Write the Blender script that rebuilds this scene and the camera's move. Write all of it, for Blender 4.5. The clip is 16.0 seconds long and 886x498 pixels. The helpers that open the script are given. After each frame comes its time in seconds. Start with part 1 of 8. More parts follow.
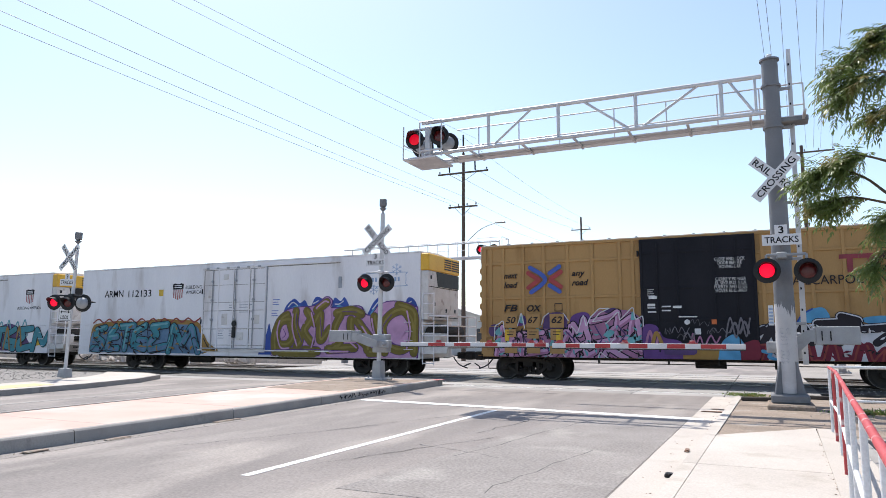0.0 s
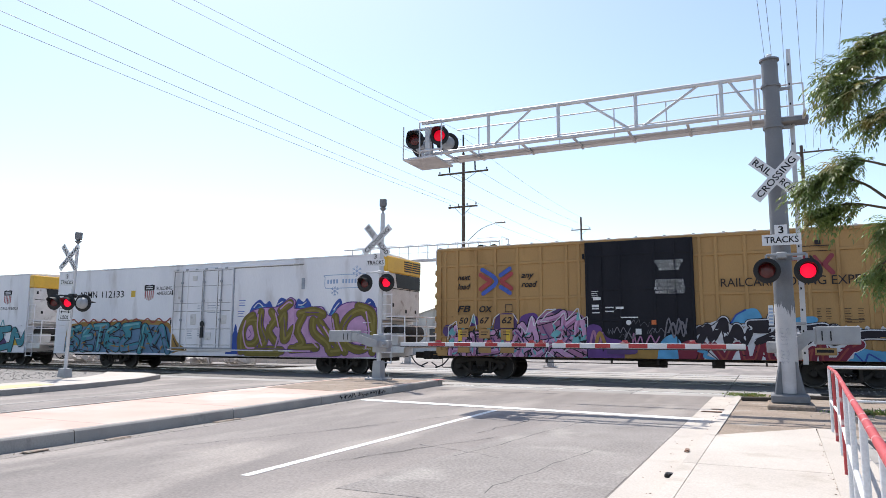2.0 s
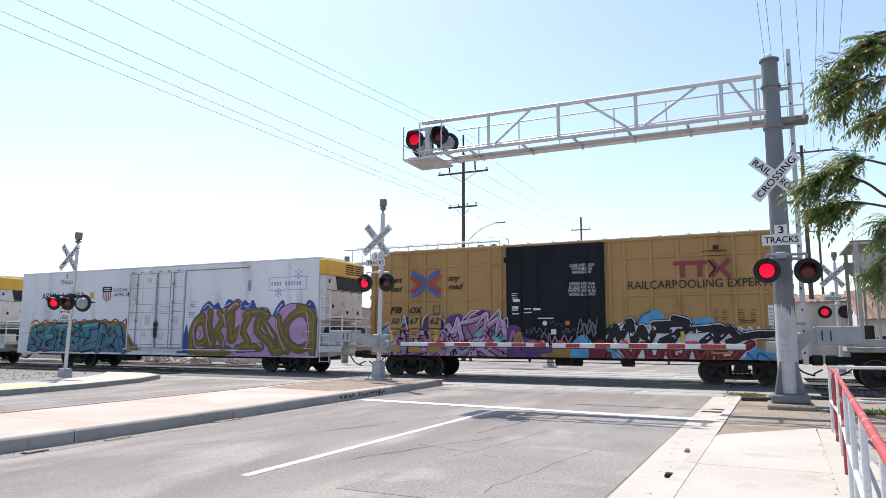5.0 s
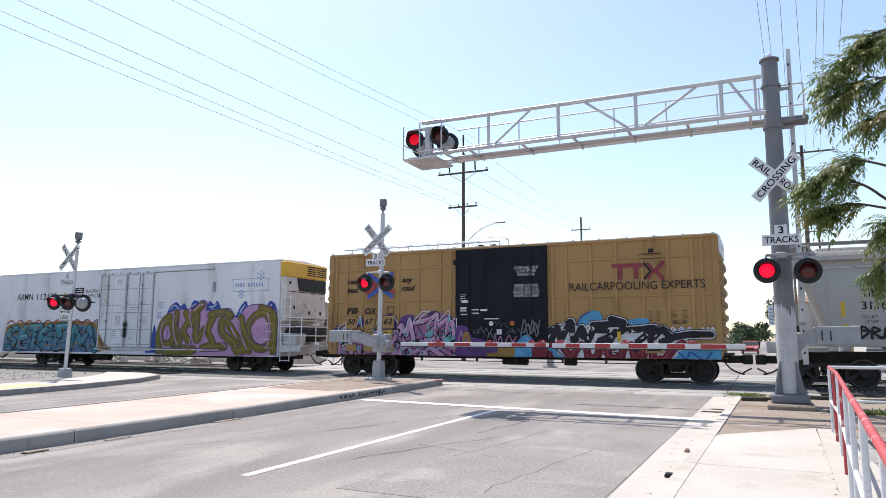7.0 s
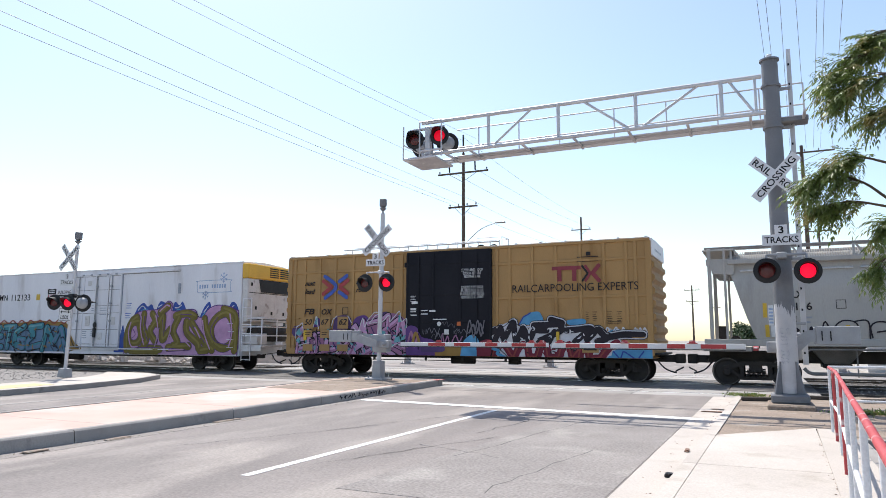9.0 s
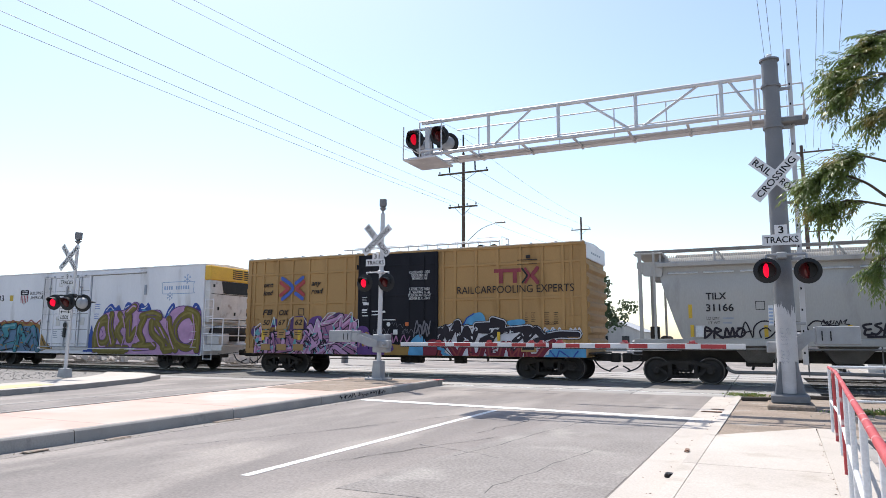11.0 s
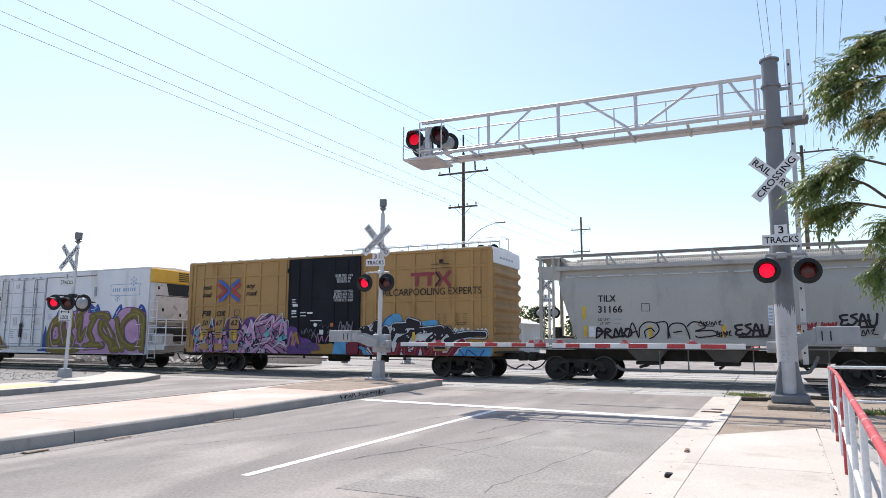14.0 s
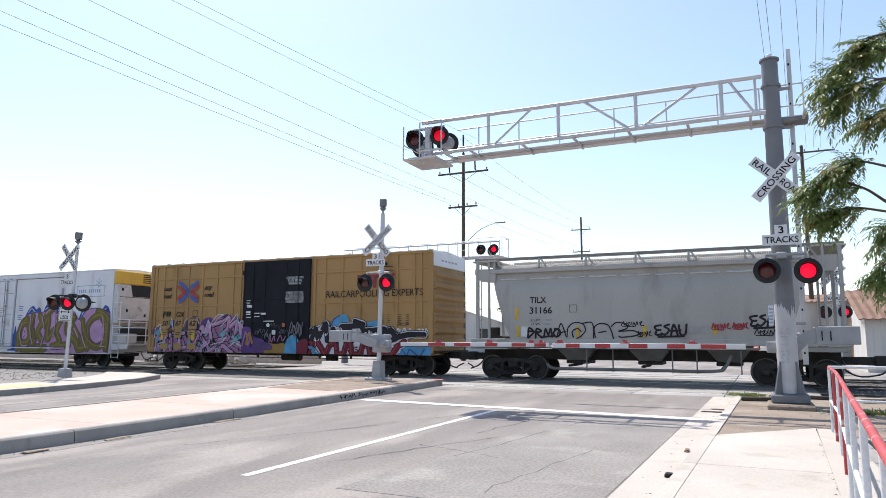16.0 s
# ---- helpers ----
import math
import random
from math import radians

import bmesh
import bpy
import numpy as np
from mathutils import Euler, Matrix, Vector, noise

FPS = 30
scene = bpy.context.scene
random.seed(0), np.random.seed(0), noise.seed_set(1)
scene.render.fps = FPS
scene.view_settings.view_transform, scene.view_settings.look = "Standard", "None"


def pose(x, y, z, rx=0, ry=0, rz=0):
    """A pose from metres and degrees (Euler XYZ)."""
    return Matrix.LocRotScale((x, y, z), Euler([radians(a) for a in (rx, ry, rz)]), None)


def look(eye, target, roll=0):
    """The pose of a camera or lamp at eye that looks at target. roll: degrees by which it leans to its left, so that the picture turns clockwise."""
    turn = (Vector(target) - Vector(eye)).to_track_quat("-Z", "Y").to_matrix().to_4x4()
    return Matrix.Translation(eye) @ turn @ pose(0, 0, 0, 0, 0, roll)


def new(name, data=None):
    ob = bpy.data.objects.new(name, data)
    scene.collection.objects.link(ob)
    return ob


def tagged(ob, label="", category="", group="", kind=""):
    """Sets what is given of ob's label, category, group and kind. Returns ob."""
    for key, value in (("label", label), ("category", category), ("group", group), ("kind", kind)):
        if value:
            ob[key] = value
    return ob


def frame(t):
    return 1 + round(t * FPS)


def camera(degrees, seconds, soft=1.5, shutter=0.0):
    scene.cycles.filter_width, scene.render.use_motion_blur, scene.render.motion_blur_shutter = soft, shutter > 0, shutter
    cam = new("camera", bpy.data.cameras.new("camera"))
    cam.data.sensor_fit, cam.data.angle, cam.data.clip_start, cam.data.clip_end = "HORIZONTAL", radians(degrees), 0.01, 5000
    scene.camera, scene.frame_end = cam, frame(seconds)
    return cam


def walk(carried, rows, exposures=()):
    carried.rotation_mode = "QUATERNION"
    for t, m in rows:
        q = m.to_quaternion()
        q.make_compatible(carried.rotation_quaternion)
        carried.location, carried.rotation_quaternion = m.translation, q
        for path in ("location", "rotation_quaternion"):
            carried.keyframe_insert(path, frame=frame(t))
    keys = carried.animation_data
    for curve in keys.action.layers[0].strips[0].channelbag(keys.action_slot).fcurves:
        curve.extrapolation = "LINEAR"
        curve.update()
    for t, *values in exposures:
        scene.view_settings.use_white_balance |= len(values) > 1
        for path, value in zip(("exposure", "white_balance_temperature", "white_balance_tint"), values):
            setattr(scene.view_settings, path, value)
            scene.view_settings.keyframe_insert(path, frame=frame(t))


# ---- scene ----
# camera: a tripod on the pavement; x runs along the tracks, y across them, z from the rail tops
EYE = Vector((0.0, 0.0, 1.493))
cam = camera(66.216, 16.0, soft=0.75)
YAW, PITCH, ROLL = 25.092, 7.609, 0.198
CAM_POSE = Matrix.Translation(EYE) @ pose(0, 0, 0, 0, 0, YAW) @ pose(0, 0, 0, 90 + PITCH, 0, 0) @ pose(0, 0, 0, 0, 0, ROLL)
walk(cam, [(0.0, CAM_POSE), (16.0, CAM_POSE)])
scene.view_settings.exposure = 0.55

# ---- light: high sun from beyond the tracks ----
SUN_EL, SUN_DIR = 58.0, Vector((-0.72, 0.69, 0)).normalized()
world = bpy.data.worlds.new("sky")
scene.world = world
world.use_nodes = True
wn = world.node_tree.nodes
sky = wn.new("ShaderNodeTexSky")
sky.sky_type = "NISHITA"
sky.sun_disc = False
sky.sun_elevation = radians(SUN_EL)
sky.sun_rotation = math.atan2(SUN_DIR.x, SUN_DIR.y)
sky.altitude, sky.air_density, sky.dust_density, sky.ozone_density = 50, 1.0, 0.9, 0.0
wn["Background"].inputs["Strength"].default_value = 0.145
world.node_tree.links.new(sky.outputs[0], wn["Background"].inputs["Color"])
sun = new("sun", bpy.data.lights.new("sun", "SUN"))
sun.data.energy, sun.data.angle, sun.data.color = 4.0, radians(0.53), (1.0, 0.95, 0.87)
toward = SUN_DIR * math.cos(radians(SUN_EL)) + Vector((0, 0, math.sin(radians(SUN_EL))))
sun.matrix_world = look(toward * 60, (0, 0, 0))


# ---- materials ----
def surface(name, c1, c2=None, scale=2.0, rough=0.7, metal=0.0, bump=0.2, fine=60.0, grain=0.12, spots=None, spot_scale=0.6, spot_cut=0.6, per_piece=0.0, stretch=(1, 1, 1), bump_dist=0.01, glow=0.0, gloss=0.5):
    """A procedural surface: two colours mixed by large noise, fine grain, optional stains, relief."""
    m = bpy.data.materials.new(name)
    m.use_nodes = True
    t = m.node_tree
    n, lk = t.nodes, t.links
    bs = n["Principled BSDF"]
    bs.inputs["Roughness"].default_value = rough
    bs.inputs["Metallic"].default_value = metal
    bs.inputs["Specular IOR Level"].default_value = gloss
    c2 = c2 or tuple(c * 0.75 for c in c1)
    co = n.new("ShaderNodeTexCoord")
    mp = n.new("ShaderNodeMapping")
    mp.inputs["Scale"].default_value = stretch
    lk.new(co.outputs["Object"], mp.inputs["Vector"])

    def noise_tex(sc, detail=4.0):
        tx = n.new("ShaderNodeTexNoise")
        tx.inputs["Scale"].default_value = sc
        tx.inputs["Detail"].default_value = detail
        lk.new(mp.outputs["Vector"], tx.inputs["Vector"])
        return tx.outputs["Fac"]

    def ramp(fac, a, b):
        r = n.new("ShaderNodeMapRange")
        r.inputs["From Min"].default_value, r.inputs["From Max"].default_value = a, b
        lk.new(fac, r.inputs["Value"])
        return r.outputs["Result"]

    def mix(fac, a, b, mode="MIX"):
        x = n.new("ShaderNodeMix")
        x.data_type, x.blend_type = "RGBA", mode
        for val, sock in ((fac, x.inputs[0]), (a, x.inputs[6]), (b, x.inputs[7])):
            if isinstance(val, (int, float)):
                sock.default_value = val
            elif isinstance(val, tuple):
                sock.default_value = (*val, 1)
            else:
                lk.new(val, sock)
        return x.outputs[2]

    big = ramp(noise_tex(scale, 6), 0.32, 0.68)
    col = mix(big, tuple(c1), tuple(c2))
    if spots:
        s = ramp(noise_tex(spot_scale, 8), spot_cut, spot_cut + 0.12)
        col = mix(s, col, tuple(spots))
    gr = noise_tex(fine, 3)
    g2 = ramp(gr, 0.25, 0.75)
    lo, hi = 1 - grain, 1 + grain
    mr = n.new("ShaderNodeMapRange")
    mr.inputs["To Min"].default_value, mr.inputs["To Max"].default_value = lo, hi
    lk.new(g2, mr.inputs["Value"])
    fac = mr.outputs["Result"]
    if per_piece:
        oi = n.new("ShaderNodeObjectInfo")
        pr = n.new("ShaderNodeMapRange")
        pr.inputs["To Min"].default_value, pr.inputs["To Max"].default_value = 1 - per_piece, 1 + per_piece
        lk.new(oi.outputs["Random"], pr.inputs["Value"])
        mm = n.new("ShaderNodeMath")
        mm.operation = "MULTIPLY"
        lk.new(fac, mm.inputs[0])
        lk.new(pr.outputs["Result"], mm.inputs[1])
        fac = mm.outputs[0]
    vm = n.new("ShaderNodeVectorMath")
    vm.operation = "SCALE"
    lk.new(col, vm.inputs[0])
    lk.new(fac, vm.inputs["Scale"])
    lk.new(vm.outputs[0], bs.inputs["Base Color"])
    if bump:
        bp = n.new("ShaderNodeBump")
        bp.inputs["Strength"].default_value = bump
        bp.inputs["Distance"].default_value = bump_dist
        lk.new(gr, bp.inputs["Height"])
        lk.new(bp.outputs["Normal"], bs.inputs["Normal"])
    if glow:
        bs.inputs["Emission Color"].default_value = (1.0, 0.004, 0.035, 1)
        bs.inputs["Emission Strength"].default_value = glow
    return m


ASPHALT = surface("asphalt", (0.258, 0.23, 0.216), (0.18, 0.16, 0.152), 0.9, 0.85, bump=0.5, fine=45, grain=0.22, spots=(0.305, 0.272, 0.25), spot_scale=0.8, spot_cut=0.5, gloss=0.3, stretch=(1, 0.3, 1))
ASPHALT_PATCH = surface("asphalt_patch", (0.275, 0.25, 0.235), (0.22, 0.20, 0.19), 0.8, 0.88, bump=0.9, fine=30, grain=0.3, spots=(0.31, 0.285, 0.265), spot_scale=1.2, spot_cut=0.55, gloss=0.3)
CONCRETE = surface("concrete", (0.505, 0.455, 0.412), (0.43, 0.385, 0.345), 0.8, 0.85, bump=0.35, fine=50, grain=0.12, spots=(0.385, 0.34, 0.295), spot_scale=1.7, spot_cut=0.58, per_piece=0.05)
CROSSING = surface("crossing_concrete", (0.35, 0.33, 0.315), (0.265, 0.25, 0.238), 0.7, 0.85, bump=0.4, fine=50, grain=0.15, spots=(0.15, 0.14, 0.135), spot_scale=0.9, spot_cut=0.6, per_piece=0.1)
CROSSING_DARK = surface("dark_crossing_panel", (0.15, 0.138, 0.13), (0.10, 0.092, 0.087), 0.9, 0.85, bump=0.4, fine=50, grain=0.2, spots=(0.20, 0.187, 0.177), spot_scale=1.1, spot_cut=0.58, per_piece=0.15)
KERB = surface("kerb_concrete", (0.34, 0.32, 0.30), (0.25, 0.235, 0.225), 1.2, 0.9, bump=0.3, fine=60, grain=0.14, spots=(0.18, 0.17, 0.165), spot_scale=2.0, spot_cut=0.62, per_piece=0.06)
PAVER = surface("median_paving", (0.56, 0.395, 0.34), (0.48, 0.33, 0.28), 0.7, 0.85, bump=0.3, fine=45, grain=0.08, spots=(0.55, 0.445, 0.405), spot_scale=0.5, spot_cut=0.52)
DIRT = surface("dirt", (0.29, 0.228, 0.183), (0.215, 0.168, 0.13), 1.3, 0.95, bump=0.8, fine=28, grain=0.3, spots=(0.33, 0.29, 0.25), spot_scale=2.5, spot_cut=0.58)
BALLAST = surface("ballast", (0.085, 0.075, 0.068), (0.05, 0.044, 0.04), 3.0, 0.95, bump=1.0, fine=14, grain=0.4, bump_dist=0.05)
STONE = surface("ballast_stone", (0.29, 0.268, 0.25), (0.15, 0.138, 0.128), 9.0, 0.9, bump=0.9, fine=40, grain=0.2)
TIE = surface("sleeper_timber", (0.07, 0.058, 0.05), (0.045, 0.038, 0.033), 4, 0.9, bump=0.4)
GROUND = surface("bare_ground", (0.31, 0.285, 0.265), (0.25, 0.23, 0.215), 0.3, 0.95, bump=0.5, fine=25, grain=0.2)
ROAD_PAINT = surface("road_paint", (0.80, 0.79, 0.77), (0.70, 0.69, 0.67), 2.0, 0.7, bump=0.2, fine=80, grain=0.08, spots=(0.40, 0.385, 0.375), spot_scale=6, spot_cut=0.55)
TACTILE = surface("tactile_yellow", (0.62, 0.52, 0.22), (0.56, 0.48, 0.25), 2, 0.8)
STEEL = surface("galvanised_steel", (0.37, 0.375, 0.39), (0.29, 0.295, 0.31), 3.0, 0.55, 0.2, 0.1, 120, 0.08, spots=(0.24, 0.235, 0.23), spot_scale=2.5, spot_cut=0.62)
ALU = surface("aluminium", (0.60, 0.59, 0.60), (0.50, 0.49, 0.50), 2.0, 0.5, 0.2, 0.05, 100, 0.06)
POLE_STEEL = surface("weathered_pole_steel", (0.185, 0.19, 0.205), (0.145, 0.148, 0.16), 1.6, 0.65, 0.0, 0.15, 60, 0.1, spots=(0.24, 0.235, 0.23), spot_scale=1.4, spot_cut=0.62)
POLE_PAINT = surface("white_overpaint", (0.53, 0.515, 0.525), (0.43, 0.42, 0.43), 3.0, 0.6, 0.0, 0.15, 60, 0.08, spots=(0.28, 0.275, 0.285), spot_scale=2.2, spot_cut=0.6)
RAIL_STEEL = surface("rail_steel", (0.10, 0.085, 0.075), (0.07, 0.06, 0.055), 4, 0.55, 0.6, 0.2, 60, 0.2)
RAIL_HEAD = surface("polished_rail_head", (0.55, 0.54, 0.53), (0.45, 0.44, 0.43), 4, 0.25, 0.9, 0.05)
SIGN_WHITE = surface("reflective_white", (0.70, 0.69, 0.70), (0.62, 0.61, 0.62), 2.0, 0.5, bump=0.03, grain=0.03)
SIGN_BLACK = surface("sign_black", (0.02, 0.02, 0.022), None, 3, 0.5, bump=0.0, gloss=0.2)
BLACK = surface("black_metal", (0.022, 0.022, 0.024), (0.03, 0.03, 0.03), 4, 0.5, 0.1, 0.1, gloss=0.2)
RUBBER = surface("dark_rubber", (0.03, 0.03, 0.03), None, 4, 0.7)
BOX_TAN = surface("boxcar_tan_paint", (0.42, 0.246, 0.094), (0.355, 0.206, 0.08), 0.8, 0.6, bump=0.08, fine=40, grain=0.06, spots=(0.29, 0.158, 0.055), spot_scale=1.1, spot_cut=0.6, stretch=(1, 1, 0.3), gloss=0.3)
DOOR_BLACK = surface("door_black_paint", (0.014, 0.0145, 0.019), (0.02, 0.02, 0.025), 1.2, 0.65, bump=0.08, fine=40, grain=0.12, stretch=(1, 1, 0.4), gloss=0.12)
REEFER_WHITE = surface("reefer_white_paint", (0.80, 0.77, 0.78), (0.70, 0.675, 0.695), 0.7, 0.5, bump=0.05, fine=30, grain=0.03, spots=(0.57, 0.53, 0.525), spot_scale=1.1, spot_cut=0.58, stretch=(1, 1, 0.25), gloss=0.35)
HOPPER_GREY = surface("hopper_grey_paint", (0.42, 0.40, 0.372), (0.365, 0.346, 0.322), 0.5, 0.6, bump=0.08, fine=30, grain=0.05, spots=(0.265, 0.25, 0.23), spot_scale=0.8, spot_cut=0.6, stretch=(1, 1, 0.3), gloss=0.3)
GRATING = surface("dusty_grating", (0.42, 0.39, 0.345), (0.33, 0.305, 0.27), 3, 0.7, 0.1, 0.1)
# grime of the outlets; also colours the drawn shadow lines on the reefers
OUTLET_GREY = surface("grimy_outlet_and_shade_line", (0.25, 0.235, 0.22), (0.17, 0.158, 0.148), 1.5, 0.8, bump=0.2, fine=30, grain=0.2)
FRAME_STEEL = surface("dusty_bogie_frame", (0.055, 0.046, 0.04), (0.03, 0.026, 0.023), 2.5, 0.8, 0.0, 0.3, 40, 0.3, gloss=0.25)
ROOF_GALV = surface("galvanised_roof", (0.62, 0.61, 0.60), (0.52, 0.51, 0.50), 2, 0.5, 0.4, 0.1)
UNIT_YELLOW = surface("yellow_unit_paint", (0.72, 0.40, 0.03), (0.64, 0.35, 0.03), 2, 0.5, bump=0.05)
UNIT_CREAM = surface("soiled_white_paint", (0.66, 0.625, 0.60), (0.55, 0.515, 0.49), 2, 0.6, bump=0.1, spots=(0.36, 0.31, 0.28), spot_scale=2.5, spot_cut=0.6)
BOGIE = surface("grimy_bogie_steel", (0.035, 0.032, 0.030), (0.055, 0.048, 0.042), 3, 0.75, 0.1, 0.3, 40, 0.3, gloss=0.2)
WHEEL_STEEL = surface("wheel_steel", (0.024, 0.021, 0.02), (0.04, 0.034, 0.03), 3, 0.6, 0.3, 0.2, 40, 0.2)
TREAD = surface("polished_tread", (0.22, 0.21, 0.20), (0.14, 0.13, 0.125), 3, 0.4, 0.9, 0.05)
RED_PAINT = surface("chipped_red_paint", (0.46, 0.05, 0.055), (0.40, 0.05, 0.055), 6, 0.55, bump=0.15, spots=(0.62, 0.52, 0.51), spot_scale=7, spot_cut=0.57)
RED_TAPE = surface("red_reflective", (0.42, 0.03, 0.035), (0.35, 0.03, 0.03), 4, 0.45, bump=0.03)
RAIL_WHITE = surface("handrail_white", (0.70, 0.69, 0.70), (0.60, 0.59, 0.60), 5, 0.5, bump=0.1, spots=(0.45, 0.30, 0.28), spot_scale=6, spot_cut=0.68)
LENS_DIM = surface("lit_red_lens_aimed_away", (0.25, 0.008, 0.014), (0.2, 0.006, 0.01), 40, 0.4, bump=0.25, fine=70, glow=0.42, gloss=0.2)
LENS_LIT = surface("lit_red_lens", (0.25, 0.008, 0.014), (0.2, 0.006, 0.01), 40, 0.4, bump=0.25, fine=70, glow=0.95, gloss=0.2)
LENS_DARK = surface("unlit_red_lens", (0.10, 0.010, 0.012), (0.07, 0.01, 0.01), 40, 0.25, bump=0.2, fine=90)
WOOD_POLE = surface("pole_timber", (0.12, 0.085, 0.065), (0.085, 0.06, 0.045), 3, 0.9, bump=0.5, fine=40, stretch=(1, 1, 0.1))
WIRE = surface("wire", (0.22, 0.24, 0.28), None, 3, 0.6, bump=0)
BARK = surface("bark", (0.10, 0.07, 0.045), (0.07, 0.05, 0.035), 6, 0.9, bump=0.7, fine=30)
LEAF = surface("leaf_green", (0.165, 0.215, 0.06), (0.10, 0.15, 0.04), 5, 0.4, bump=0.0, spots=(0.30, 0.23, 0.08), spot_scale=2.6, spot_cut=0.57)
lt = LEAF.node_tree
thin = lt.nodes.new("ShaderNodeBsdfTranslucent")
blend = lt.nodes.new("ShaderNodeMixShader")
blend.inputs[0].default_value = 0.38
lt.links.new(lt.nodes["Principled BSDF"].inputs["Base Color"].links[0].from_socket, thin.inputs["Color"])
lt.links.new(lt.nodes["Principled BSDF"].outputs[0], blend.inputs[1])
lt.links.new(thin.outputs[0], blend.inputs[2])
lt.links.new(blend.outputs[0], lt.nodes["Material Output"].inputs["Surface"])
FAR_LEAF = surface("far_foliage", (0.05, 0.08, 0.025), (0.035, 0.06, 0.02), 1.5, 0.7, bump=0.4, fine=3)
WALL_WHITE = surface("white_weathered_boards", (0.62, 0.60, 0.57), (0.50, 0.48, 0.45), 0.8, 0.85, bump=0.3, spots=(0.38, 0.36, 0.33), spot_scale=0.7, spot_cut=0.6, stretch=(1, 1, 0.2))
WALL_TAN = surface("tan_wall", (0.46, 0.36, 0.28), (0.40, 0.31, 0.24), 0.5, 0.9, bump=0.2)
ROOF_RUST = surface("rusty_corrugated_roof", (0.18, 0.095, 0.065), (0.25, 0.155, 0.11), 0.7, 0.8, 0.2, 0.2, spots=(0.34, 0.26, 0.22), spot_scale=0.6, spot_cut=0.6)
WINDOW_DARK = surface("dark_window", (0.03, 0.035, 0.04), None, 2, 0.15, bump=0)
DECAL_BLACK = surface("black_stencil", (0.03, 0.026, 0.028), None, 6, 0.6, bump=0, gloss=0.2)
DECAL_WHITE = surface("white_stencil", (0.70, 0.70, 0.70), None, 6, 0.6, bump=0)
DECAL_RED = surface("red_decal", (0.40, 0.045, 0.05), None, 3, 0.55, bump=0)
DECAL_BLUE = surface("blue_decal", (0.045, 0.10, 0.42), None, 3, 0.55, bump=0)
DECAL_MAROON = surface("maroon_decal", (0.26, 0.03, 0.045), None, 3, 0.55, bump=0)
DECAL_YELLOW = surface("yellow_decal", (0.66, 0.42, 0.03), None, 3, 0.55, bump=0)
DECAL_PALE = surface("pale_blue_decal", (0.32, 0.42, 0.60), None, 3, 0.55, bump=0)
DECAL_GREY = surface("grey_decal", (0.33, 0.35, 0.40), None, 3, 0.55, bump=0)

SPRAY = {k: surface("spray_" + k, c, None, 2.5, 0.6, bump=0, grain=0.04, gloss=0.3) for k, c in {
    "olive": (0.19, 0.145, 0.028), "moss": (0.27, 0.21, 0.05), "pink": (0.57, 0.32, 0.51), "violet": (0.13, 0.055, 0.22), "blue": (0.045, 0.09, 0.36), "sky": (0.10, 0.33, 0.55),
    "teal": (0.055, 0.25, 0.30), "slate": (0.12, 0.22, 0.34), "aqua": (0.16, 0.40, 0.44), "ochre": (0.33, 0.19, 0.05), "maroon": (0.19, 0.02, 0.04), "ink": (0.02, 0.015, 0.022),
    "white": (0.66, 0.65, 0.68), "mauve": (0.38, 0.17, 0.30), "plum": (0.10, 0.055, 0.16), "rust": (0.30, 0.06, 0.05), "red": (0.36, 0.05, 0.06), "fade": (0.45, 0.45, 0.46), "haze": (0.16, 0.15, 0.17)}.items()}

